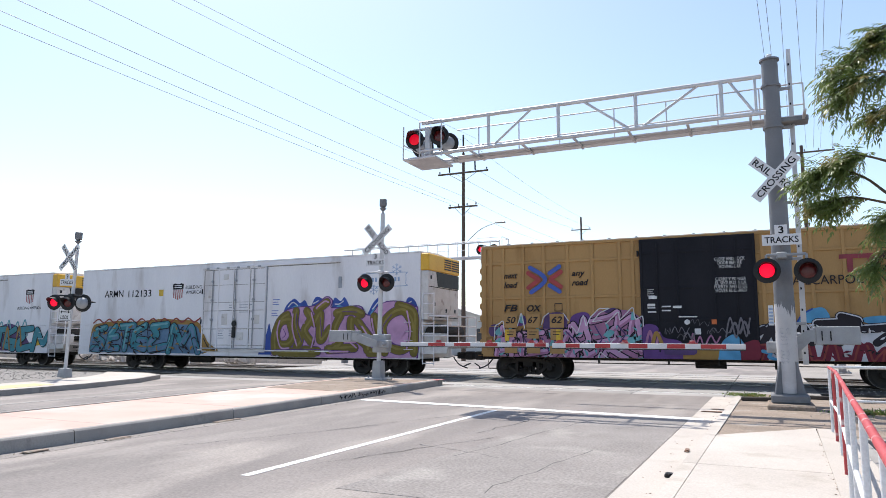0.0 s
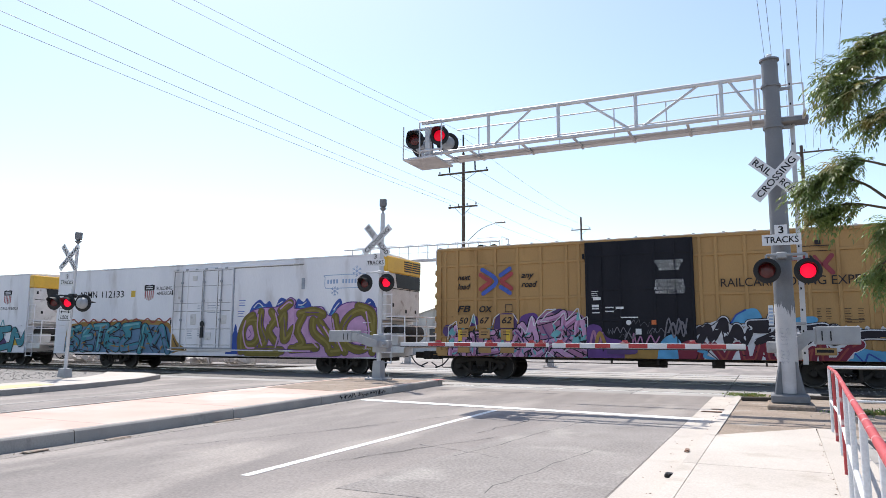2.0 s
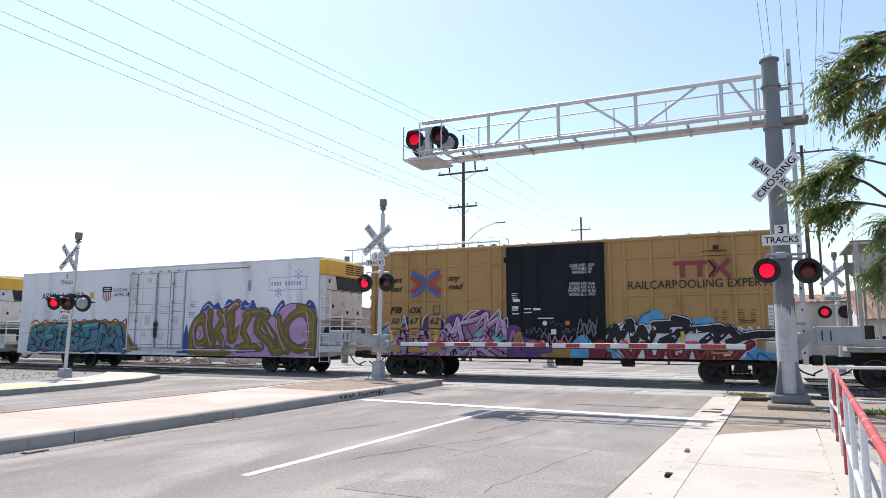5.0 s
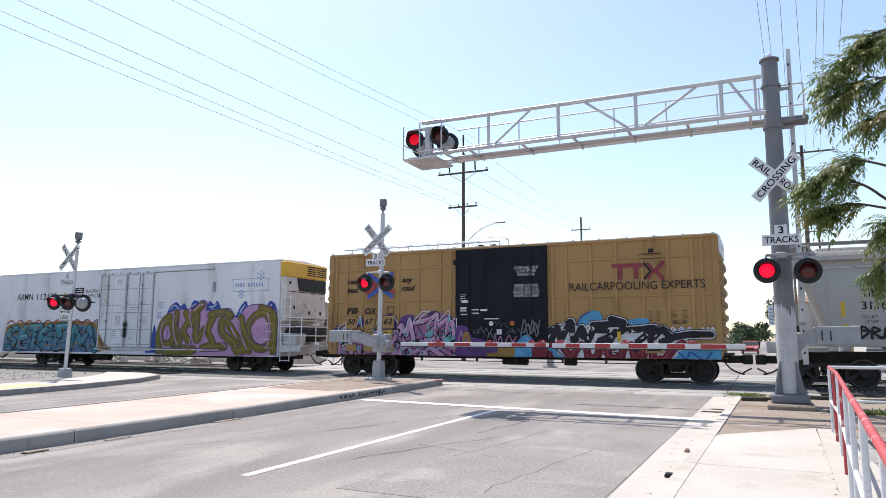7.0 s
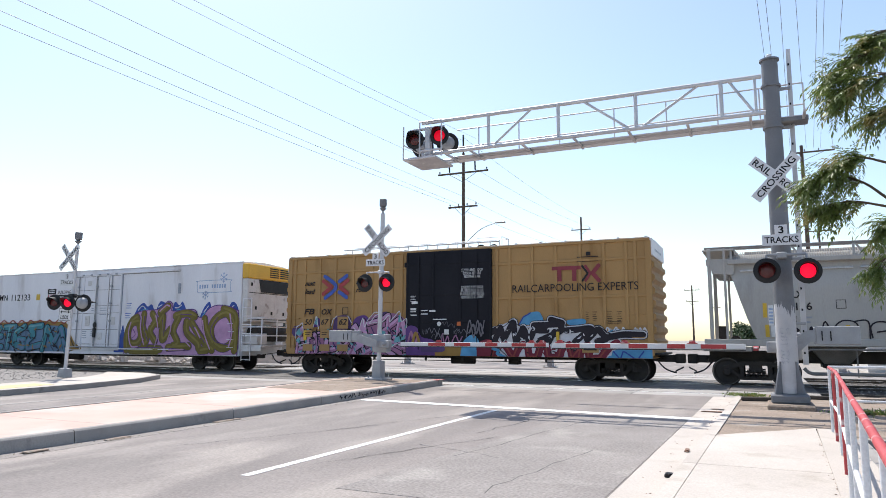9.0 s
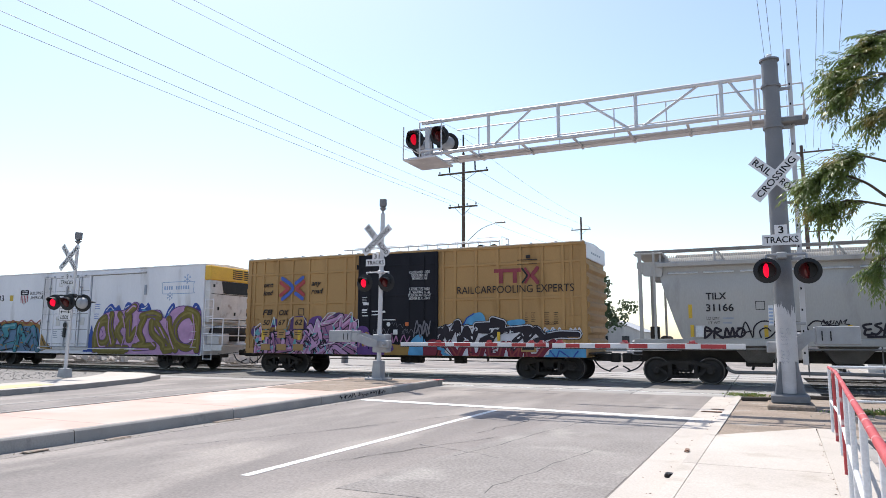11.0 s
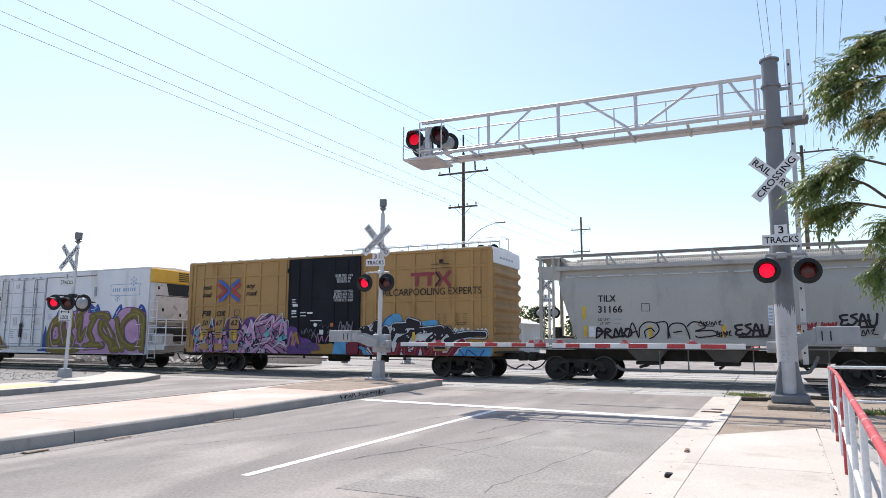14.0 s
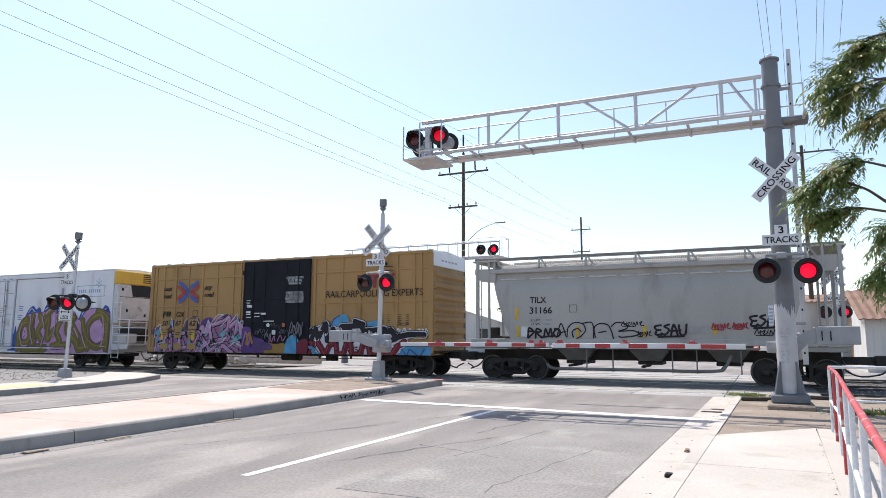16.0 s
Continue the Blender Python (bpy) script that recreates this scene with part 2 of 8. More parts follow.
# ---- mesh tools ----
class Mesh:
    """Vertices and faces gathered from simple shaped pieces."""

    def __init__(self):
        self.v, self.f, self.mi = [], [], []

    def add(self, vs, fs):
        o = len(self.v)
        self.v += [tuple(q) for q in vs]
        self.f += [tuple(i + o for i in q) for q in fs]
        return self

    def box(self, x0, x1, y0, y1, z0, z1, m=None):
        vs = [Vector((x, y, z)) for z in (z0, z1) for y in (y0, y1) for x in (x0, x1)]
        if m:
            vs = [m @ q for q in vs]
        return self.add(vs, [(0, 2, 3, 1), (4, 5, 7, 6), (0, 1, 5, 4), (2, 6, 7, 3), (0, 4, 6, 2), (1, 3, 7, 5)])

    def cbox(self, x0, x1, y0, y1, z0, z1, c=0.01, m=None):
        """A box with chamfered edges."""
        vs = []
        for sz, z in ((-1, z0), (1, z1)):
            for sy, y in ((-1, y0), (1, y1)):
                for sx, x in ((-1, x0), (1, x1)):
                    vs += [Vector((x, y - sy * c, z - sz * c)), Vector((x - sx * c, y, z - sz * c)), Vector((x - sx * c, y - sy * c, z))]
        if m:
            vs = [m @ q for q in vs]

        def k(ix, iy, iz, a):
            return (iz * 4 + iy * 2 + ix) * 3 + a
        fs = [(k(0, 0, 0, 0), k(0, 0, 1, 0), k(0, 1, 1, 0), k(0, 1, 0, 0)), (k(1, 0, 0, 0), k(1, 1, 0, 0), k(1, 1, 1, 0), k(1, 0, 1, 0)),
              (k(0, 0, 0, 1), k(1, 0, 0, 1), k(1, 0, 1, 1), k(0, 0, 1, 1)), (k(0, 1, 0, 1), k(0, 1, 1, 1), k(1, 1, 1, 1), k(1, 1, 0, 1)),
              (k(0, 0, 0, 2), k(0, 1, 0, 2), k(1, 1, 0, 2), k(1, 0, 0, 2)), (k(0, 0, 1, 2), k(1, 0, 1, 2), k(1, 1, 1, 2), k(0, 1, 1, 2))]
        for i in (0, 1):
            for j in (0, 1):
                fs += [(k(i, j, 0, 0), k(i, j, 1, 0), k(i, j, 1, 1), k(i, j, 0, 1)), (k(i, 0, j, 0), k(i, 1, j, 0), k(i, 1, j, 2), k(i, 0, j, 2)), (k(0, i, j, 1), k(1, i, j, 1), k(1, i, j, 2), k(0, i, j, 2))]
        fs += [(3 * i, 3 * i + 1, 3 * i + 2) for i in range(8)]
        return self.add(vs, fs)

    def tube(self, pts, r, n=8, caps=True):
        """A round bar along a line of points; r may be one radius or one for each point."""
        pts = [Vector(q) for q in pts]
        rs = r if isinstance(r, (list, tuple)) else [r] * len(pts)
        vs, fs, ref = [], [], None
        for i, q in enumerate(pts):
            d = (pts[min(i + 1, len(pts) - 1)] - pts[max(i - 1, 0)]).normalized()
            if ref is None:
                ref = d.orthogonal().normalized()
            ref = (ref - d * ref.dot(d)).normalized()
            b = d.cross(ref)
            vs += [q + (ref * math.cos(a) + b * math.sin(a)) * rs[i] for a in (2 * math.pi * j / n for j in range(n))]
        for i in range(len(pts) - 1):
            fs += [(i * n + j, i * n + (j + 1) % n, (i + 1) * n + (j + 1) % n, (i + 1) * n + j) for j in range(n)]
        if caps:
            fs += [tuple(range(n - 1, -1, -1)), tuple((len(pts) - 1) * n + j for j in range(n))]
        return self.add(vs, fs)

    def lathe(self, prof, n=24, m=None, axis="y", caps=True):
        """Turns a profile of (radius, along) round an axis."""
        vs, fs = [], []
        for r, a in prof:
            for j in range(n):
                c, s = math.cos(2 * math.pi * j / n) * r, math.sin(2 * math.pi * j / n) * r
                q = {"y": Vector((c, a, s)), "z": Vector((c, s, a)), "x": Vector((a, c, s))}[axis]
                vs.append(m @ q if m else q)
        for i in range(len(prof) - 1):
            fs += [(i * n + j, i * n + (j + 1) % n, (i + 1) * n + (j + 1) % n, (i + 1) * n + j) for j in range(n)]
        if caps and prof[0][0] > 1e-6:
            fs.append(tuple(range(n - 1, -1, -1)))
        if caps and prof[-1][0] > 1e-6:
            fs.append(tuple((len(prof) - 1) * n + j for j in range(n)))
        return self.add(vs, fs)

    def prism(self, outline, a0, a1, axis="y", m=None):
        """An outline pushed along an axis: y takes (x, z), x takes (y, z), z takes (x, y)."""
        def at(q, a):
            u, w = q
            p3 = {"y": Vector((u, a, w)), "x": Vector((a, u, w)), "z": Vector((u, w, a))}[axis]
            return m @ p3 if m else p3
        n = len(outline)
        vs = [at(q, a0) for q in outline] + [at(q, a1) for q in outline]
        return self.add(vs, [tuple(range(n)), tuple(range(2 * n - 1, n - 1, -1))] + [(i, (i + 1) % n, n + (i + 1) % n, n + i) for i in range(n)])

    def ribbon(self, pts, w, y, t=0.004):
        """A flat stroke of width w in the x, z plane: short overlapping dabs with round joints."""
        pts = [Vector((a, 0, b)) for a, b in pts]
        step = min(0.0004, 0.006 / max(len(pts), 1))
        for i, q in enumerate(pts):
            yy = y - step * i
            self.add([(q.x + w / 2 * math.cos(0.628319 * k), yy - step / 2, q.z + w / 2 * math.sin(0.628319 * k)) for k in range(10)], [tuple(range(10))])
            if i + 1 < len(pts):
                r = pts[i + 1]
                d = (r - q).normalized()
                n = Vector((-d.z, 0, d.x)) * w / 2
                self.add([(q.x + n.x, yy, q.z + n.z), (q.x - n.x, yy, q.z - n.z), (r.x - n.x, yy, r.z - n.z), (r.x + n.x, yy, r.z + n.z)], [(0, 1, 2, 3)])
        return self

    def blob(self, pts, y, t=0.003, k=4):
        """A filled patch with a soft outline in the x, z plane."""
        ring = smooth_line(list(pts) + [pts[0]], k)[:-1]
        return self.prism(ring, y, y - t, "y")

    def data(self, name):
        d = bpy.data.meshes.new(name)
        d.from_pydata(self.v, [], self.f)
        d.update()
        return d


def smooth_line(pts, k=5):
    """Catmull-Rom points along a line of (a, b)."""
    out, n = [], len(pts)
    for i in range(n - 1):
        p0, p1, p2, p3 = pts[max(i - 1, 0)], pts[i], pts[i + 1], pts[min(i + 2, n - 1)]
        for j in range(k):
            u = j / k
            out.append(tuple(0.5 * (2 * p1[c] + (p2[c] - p0[c]) * u + (2 * p0[c] - 5 * p1[c] + 4 * p2[c] - p3[c]) * u * u + (3 * p1[c] - p0[c] - 3 * p2[c] + p3[c]) * u ** 3) for c in range(len(p1))))
    return out + [tuple(pts[-1])]


def part(name, mesh, material, parent=None, label="", m=None, round_angle=0):
    """Links gathered geometry as one mesh object under a thing or part."""
    d = mesh.data(name) if isinstance(mesh, Mesh) else mesh
    bm = bmesh.new()
    bm.from_mesh(d)
    bmesh.ops.recalc_face_normals(bm, faces=bm.faces)
    bm.to_mesh(d)
    bm.free()
    d.materials.clear()
    d.materials.append(material)
    if round_angle:
        d.set_sharp_from_angle(angle=radians(round_angle))
        d.shade_smooth()
        d.set_sharp_from_angle(angle=radians(round_angle))
    ob = new(name, d)
    ob.parent = parent
    if m:
        ob.matrix_basis = m
    return tagged(ob, label)


def thing(name, at, label, category, group="", kind=""):
    ob = new(name)
    ob.empty_display_size = 0.2
    ob.matrix_basis = at if isinstance(at, Matrix) else pose(*at)
    return tagged(ob, label, category, group, kind)


def lettering(name, words, parent, material, x, y, z, width, height, label="", slant=0.0, turn=0.0, bold=0.0):
    """Words in the built-in font, centred at x, z on a face that looks to -y, fitted to a width and height."""
    cu = bpy.data.curves.new(name, "FONT")
    cu.body, cu.extrude, cu.resolution_u = words, 0.0, 3
    cu.align_x, cu.align_y = "CENTER", "CENTER"
    cu.shear, cu.offset = slant, bold
    ob = bpy.data.objects.new(name, cu)
    scene.collection.objects.link(ob)
    bpy.context.view_layer.update()
    d = bpy.data.meshes.new_from_object(ob.evaluated_get(bpy.context.evaluated_depsgraph_get()))
    bpy.data.objects.remove(ob)
    bpy.data.curves.remove(cu)
    xs = [q.co.x for q in d.vertices]
    ys = [q.co.y for q in d.vertices]
    sx, sy = width / (max(xs) - min(xs)), height / (max(ys) - min(ys))
    cx, cy = (max(xs) + min(xs)) / 2, (max(ys) + min(ys)) / 2
    d.transform(pose(0, 0, 0, 90, 0, 0) @ pose(0, 0, 0, 0, 0, turn) @ Matrix.Diagonal((sx, sy, 1, 1)) @ Matrix.Translation((-cx, -cy, 0)))
    bm = bmesh.new()
    bm.from_mesh(d)
    bmesh.ops.remove_doubles(bm, verts=bm.verts, dist=1e-5)
    ex = bmesh.ops.extrude_face_region(bm, geom=bm.faces[:])
    bmesh.ops.translate(bm, verts=[q for q in ex["geom"] if isinstance(q, bmesh.types.BMVert)], vec=(0, -0.003, 0))
    bm.to_mesh(d)
    bm.free()
    return part(name, d, material, parent, label, pose(x, y, z))


# ---- the setting: one ground sheet, road, medians, pavements, tracks ----
TRACK_Y, NEAR_TRACK_Y, FAR_TRACK_Y = 26.3, 21.9, 30.7
RAIL_HALF = 0.7525


def slab(name, outline, z0, z1, material, label, kind="structure", parent=None):
    ob = part(name, Mesh().prism(outline, z0, z1, "z"), material, parent, label)
    return tagged(ob, label, "", "", kind) if kind else ob


def rect(x0, x1, y0, y1):
    return [(x0, y0), (x1, y0), (x1, y1), (x0, y1)]


# the ground sheet has a sunken ramp beside the railing
gm = Mesh()
PIT = (1.06, 3.6, -6.0, 11.4, -1.3)
xs, ys = [-1500, PIT[0], PIT[1], 1500], [-400, PIT[2], PIT[3], 2500]
for i in range(3):
    for j in range(3):
        if (i, j) == (1, 1):
            continue
        gm.add([(xs[i], ys[j], -0.09), (xs[i + 1], ys[j], -0.09), (xs[i + 1], ys[j + 1], -0.09), (xs[i], ys[j + 1], -0.09)], [(0, 1, 2, 3)])
x0, x1, y0, y1, zb = PIT
gm.add([(x0, y0, -0.09), (x1, y0, -0.09), (x1, y1, -0.09), (x0, y1, -0.09), (x0, y0, zb), (x1, y0, zb), (x1, y1, zb), (x0, y1, zb)], [(4, 5, 6, 7), (0, 1, 5, 4), (1, 2, 6, 5), (2, 3, 7, 6), (3, 0, 4, 7)])
tagged(part("ground", gm, GROUND), "dry bare earth around the crossing reaching the horizon", "", "", "structure")

slab("road", [(-18.4, -14), (-1.63, -14), (-1.31, 19.95), (-22.2, 19.95), (-20.3, 17.3), (-18.55, 13.9)], -0.085, 0.0, ASPHALT, "worn grey asphalt road with fine cracks leading over the tracks")
slab("road_beyond", [(-21.5, 33.2), (0.5, 33.2), (0.5, 420), (-21.5, 420)], -0.085, 0.0, ASPHALT, "sunlit asphalt road running on beyond the tracks")
slab("asphalt_patch", [(-4.0, 6.0), (-1.46, 6.0), (-1.37, 14.1), (-3.4, 14.2), (-3.7, 10.2)], 0.0, 0.004, ASPHALT_PATCH, "paler relaid strip of asphalt along the gutter")
slab("gutter", [(-1.62, -14), (-0.9, -14), (-0.62, 19.9), (-1.305, 19.9)], -0.085, 0.005, CONCRETE, "pale concrete gutter pan along the kerb")

# ballast bed with crossing panels set into it
slab("track_bed", rect(-160, 160, 19.95, 33.2), -0.088, -0.06, BALLAST, "grey ballast bed under three tracks")
for cy, nm in ((NEAR_TRACK_Y, "near"), (TRACK_Y, "middle"), (FAR_TRACK_Y, "far")):
    tr = thing("railway_track", (0, cy, 0), "dark steel rails on concrete crossing panels and sleepers", "track", "three parallel tracks", "structure")
    for sy in (-RAIL_HALF, RAIL_HALF):
        part("rail", Mesh().box(-160, 160, sy - 0.035, sy + 0.035, -0.04, 0.0).box(-160, 160, sy - 0.012, sy + 0.012, -0.07, -0.04), RAIL_STEEL, tr)
        part("rail_head", Mesh().box(-160, 160, sy - 0.025, sy + 0.025, 0.0, 0.004), RAIL_HEAD, tr, "polished rail head")
tie_data = Mesh().cbox(-0.11, 0.11, -1.3, 1.3, -0.075, -0.045, 0.01).data("sleeper")
tie_data.materials.append(TIE)
for tr in [q for q in scene.objects if q.name.startswith("railway_track")]:
    for k in range(90):
        x = -70 + k * 0.52 if k < 88 else 0
        if -23.4 < x < 1.6:
            continue
        ob = new("sleeper", tie_data)
        ob.parent = tr
        ob.location = (x, 0, 0)
    for k in range(26):
        ob = new("sleeper", tie_data)
        ob.parent = tr
        ob.location = (1.9 + k * 0.52, 0, 0)
stone_rnd = random.Random(8)
stones = Mesh()
for _ in range(5200):
    zone = stone_rnd.random()
    if zone < 0.5:
        x, y, z = stone_rnd.uniform(-46, -22.5), stone_rnd.uniform(12.5, 19.8), 0.10
        if x > -24.9 + 0.55 * (19.9 - y) or x > -20.8:
            continue
    elif zone < 0.8:
        x, y, z = stone_rnd.uniform(-60, -23.6), stone_rnd.uniform(19.9, 30), -0.06
    else:
        x, y, z = stone_rnd.uniform(1.6, 14), stone_rnd.uniform(20.0, 29), -0.06
    if z < 0 and min(abs(abs(y - c) - RAIL_HALF) for c in (NEAR_TRACK_Y, TRACK_Y, FAR_TRACK_Y)) < 0.2:
        continue
    s = stone_rnd.uniform(0.025, 0.06)
    q = [Vector((stone_rnd.uniform(0.5, 1.1) * a, stone_rnd.uniform(0.5, 1.1) * b, stone_rnd.uniform(0.4, 0.9) * c)) * s for a, b, c in ((1, 0, 0), (-1, 0, 0), (0, 1, 0), (0, -1, 0), (0, 0, 1), (0, 0, -0.4))]
    stones.add([v + Vector((x, y, z)) for v in q], [(0, 2, 4), (2, 1, 4), (1, 3, 4), (3, 0, 4), (2, 0, 5), (1, 2, 5), (3, 1, 5), (0, 3, 5)])
tagged(part("ballast_stones", stones, STONE), "loose grey ballast stones beside the rails", "gravel", "", "stuff")
PANEL_ROWS = [(19.97, 21.05), (21.25, 22.55), (22.75, 23.8), (23.82, 25.42), (25.66, 26.94), (27.18, 28.5), (28.52, 29.85), (30.05, 31.35), (31.55, 33.18)]
panels = thing("crossing_surface", (0, 0, 0), "pale concrete crossing panels between the rails", "crossing", "", "structure")
pmesh = {}
for y0, y1 in PANEL_ROWS:
    for i in range(10):
        # rows around the middle track, and the near row at left, take darker panels
        darker = y0 < 28 and (y0 > 22.7 or (y0 > 21.2 and i < 4))
        key = (round(y1 - y0, 2), darker)
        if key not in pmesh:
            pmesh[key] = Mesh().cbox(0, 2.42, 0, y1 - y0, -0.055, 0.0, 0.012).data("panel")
            pmesh[key].materials.append(CROSSING_DARK if darker else CROSSING)
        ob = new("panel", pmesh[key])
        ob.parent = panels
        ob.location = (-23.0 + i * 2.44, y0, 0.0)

# median island
med = thing("median_island", (0, 0, 0), "raised median with salmon paving and grey concrete kerb", "median", "", "structure")
MED = [(-9.02, 2.0), (-9.05, 9.0), (-9.30, 13.5), (-9.66, 20.3), (-9.95, 20.75), (-13.0, 20.75), (-13.3, 20.3), (-12.9, 16.0), (-12.55, 10.0), (-12.35, 6.0), (-12.2, 2.0)]


def inset(pts, d):
    cx = sum(q[0] for q in pts) / len(pts)
    return [(q[0] + (d if q[0] < cx else -d), min(q[1], 20.75 - d)) for q in pts]


part("paving", Mesh().prism(inset(MED, 0.17), -0.05, 0.176, "z"), PAVER, med, "sun-bleached salmon concrete paving")
part("dirt_patch", Mesh().prism([(-9.9, 14.9), (-10.0, 20.2), (-12.9, 20.2), (-12.5, 15.2)], 0.176, 0.182, "z"), DIRT, med, "bare brown dirt round the signal mast")
for y in (4.5, 7.6, 10.7, 13.8):
    part("paving_joint", Mesh().box(-12.3, -9.2, y - 0.006, y + 0.006, 0.1755, 0.1775), KERB, med)
# kerb stones along both sides
for side in (0, 1):
    line = [(-8.99, 0.0), (-9.05, 9.0), (-9.30, 13.5), (-9.68, 20.4)] if side == 0 else [(-12.15, 0.0), (-12.35, 6.0), (-12.55, 10.0), (-12.9, 16.0), (-13.3, 20.4)]
    ysteps = [0.0, 3.05, 6.85, 10.2, 13.3, 17.0, 20.4]
    sgn = -1 if side == 0 else 1
    for a, b in zip(ysteps, ysteps[1:]):
        def at_y(q):
            for (xa, ya), (xb, yb) in zip(line, line[1:]):
                if ya <= q <= yb:
                    return xa + (xb - xa) * (q - ya) / (yb - ya)
            return line[-1][0]
        pa, pb = at_y(a), at_y(b)
        kb = Mesh()
        prof = [(0.0, -0.05), (0.02 * sgn, 0.165), (0.045 * sgn, 0.19), (0.17 * sgn, 0.19), (0.17 * sgn, -0.05)]
        n = len(prof)
        kb.add([(pa + u, a + 0.008, w) for u, w in prof] + [(pb + u, b - 0.008, w) for u, w in prof], [tuple(range(n)), tuple(range(n, 2 * n))] + [(i, (i + 1) % n, n + (i + 1) % n, n + i) for i in range(n)])
        part("kerb_stone", kb, KERB, med)
nose = Mesh().prism([(-9.68, 20.41), (-9.72, 20.75), (-13.1, 20.8), (-13.3, 20.41)], -0.05, 0.19, "z")
part("kerb_nose", nose, KERB, med)
part("painted_nose", Mesh().box(-9.9, -9.64, 20.2, 20.78, 0.19, 0.196), RED_PAINT, med, "faded red painted kerb end")

# far kerb, pavement and gravel on the other side of the road
far = thing("far_pavement", (0, 0, 0), "pale concrete pavement with grey kerb curving to the tracks", "pavement", "", "structure")
FARK = [(-17.7, 2.0), (-17.75, 8.0), (-18.0, 11.5), (-18.5, 14.2), (-19.4, 17.0), (-20.6, 19.0), (-22.3, 19.95)]
wide = [(-20.2, 2.0), (-20.3, 8.0), (-20.6, 12.5), (-21.2, 15.2), (-22.0, 17.0), (-23.2, 18.6), (-24.6, 19.9)]
fm = Mesh().prism([(a - 0.16, b) for a, b in FARK] + wide[::-1], -0.05, 0.147, "z")
part("paving", fm, CONCRETE, far, "pale sunlit concrete paving")
km = Mesh()
for (xa, ya), (xb, yb) in zip(FARK, FARK[1:]):
    km.prism([(xa, ya), (xb, yb), (xb - 0.16, yb), (xa - 0.16, ya)], -0.05, 0.152, "z")
part("kerb", km, KERB, far)
part("tactile_strip", Mesh().prism([(-18.3, 9.8), (-18.55, 11.5), (-19.0, 13.6), (-19.9, 13.6), (-19.5, 11.2), (-19.3, 9.8)], 0.147, 0.153, "z"), TACTILE, far, "faded yellow tactile strip")
gv = Mesh().prism([(-20.3, 2.0), (-20.6, 12.5), (-21.2, 15.2), (-22.0, 17.0), (-23.2, 18.6), (-24.6, 19.9), (-90, 19.9), (-90, 2.0)], -0.088, 0.10, "z")
tagged(part("gravel_bank", gv, STONE), "grey gravel bank beside the tracks", "", "", "structure")

# near pavement beside the camera
pav = thing("pavement", (0, 0, 0), "sunlit pale concrete pavement slabs beside the road", "pavement", "", "structure")
SLABS = [-6.0, -3.2, -0.4, 2.4, 5.3, 8.33, 10.95]


def px_left(q):
    return -0.97 + 0.019 * (q - 5)


def px_right(q):
    return 0.36 + 0.028 * q


for a, b in zip(SLABS, SLABS[1:]):
    b2 = b + (1.5 if b > 10.9 else 0)
    part("slab", Mesh().prism([(px_left(a) + 0.16, a + 0.006), (px_right(a), a + 0.006), (px_right(b), b2 - 0.006), (px_left(b) + 0.16, b - 0.006)], -0.05, 0.13, "z"), CONCRETE, pav)
for a, b in zip(SLABS + [14.2, 17.2], (SLABS + [14.2, 17.2, 19.8])[1:]):
    part("kerb_stone", Mesh().prism([(px_left(a), a + 0.005), (px_left(a) + 0.155, a + 0.005), (px_left(b) + 0.155, b - 0.005), (px_left(b), b - 0.005)], -0.05, 0.132, "z"), CONCRETE, pav)
part("edge_strip", Mesh().prism([(px_right(-6) + 0.012, -6), (1.05, -6), (1.05, 12.3), (px_right(11) + 0.012, 12.3)], -0.3, 0.14, "z"), CONCRETE, pav, "narrow concrete plinth under the railing")
slab("verge", [(px_left(11) + 0.165, 11.0), (px_right(11) - 0.01, 12.5), (1.06, 12.31), (1.06, 11.4), (14.0, 11.4), (14.0, 19.9), (px_left(19.9) + 0.165, 19.9)], -0.09, 0.115, DIRT, "bare brown dirt verge round the signal mast")

# road markings
slab("stop_line", [(-9.2, 15.05), (-9.15, 14.65), (-1.12, 13.95), (-1.12, 14.3)], 0.0041, 0.008, ROAD_PAINT, "worn white stop line across the lanes")
slab("lane_line", [(-5.32, 6.1), (-5.20, 6.1), (-5.22, 13.9), (-5.34, 13.9)], 0.0, 0.004, ROAD_PAINT, "thin white lane divider line")
slab("edge_line", [(-15.35, 4.0), (-15.23, 4.0), (-16.2, 19.0), (-16.32, 19.0)], 0.0, 0.004, KERB, "thin white edge line on the far lanes")
slab("crossing_edge_line", [(-9.4, 20.9), (-0.6, 20.9), (-0.6, 21.02), (-9.4, 21.02)], 0.0005, 0.006, ROAD_PAINT, "white line along the edge of the tracks")

# ---- the train ----
def train_x(t):
    """Place of the boxcar door's trailing edge along the track at t seconds."""
    return -1.52169e-4 * t ** 3 - 7.553626e-3 * t ** 2 - 0.9597684 * t - 3.847164


CAR_ROWS = []      # (thing, offset along the train)
WHEEL_ROWS = []    # (wheelset, place on its car)
WHEEL_R = 0.457


def wheel_mesh():
    m = Mesh()
    prof = [(0.0, -0.045), (0.09, -0.05), (0.11, -0.02), (0.17, 0.01), (0.36, 0.0), (0.39, -0.035), (WHEEL_R - 0.008, -0.04), (WHEEL_R, -0.03), (WHEEL_R + 0.004, 0.06), (WHEEL_R + 0.028, 0.075), (WHEEL_R + 0.026, 0.1), (0.39, 0.1), (0.36, 0.06), (0.15, 0.06), (0.12, 0.1), (0.0, 0.1)]
    return m.lathe(prof, 36)


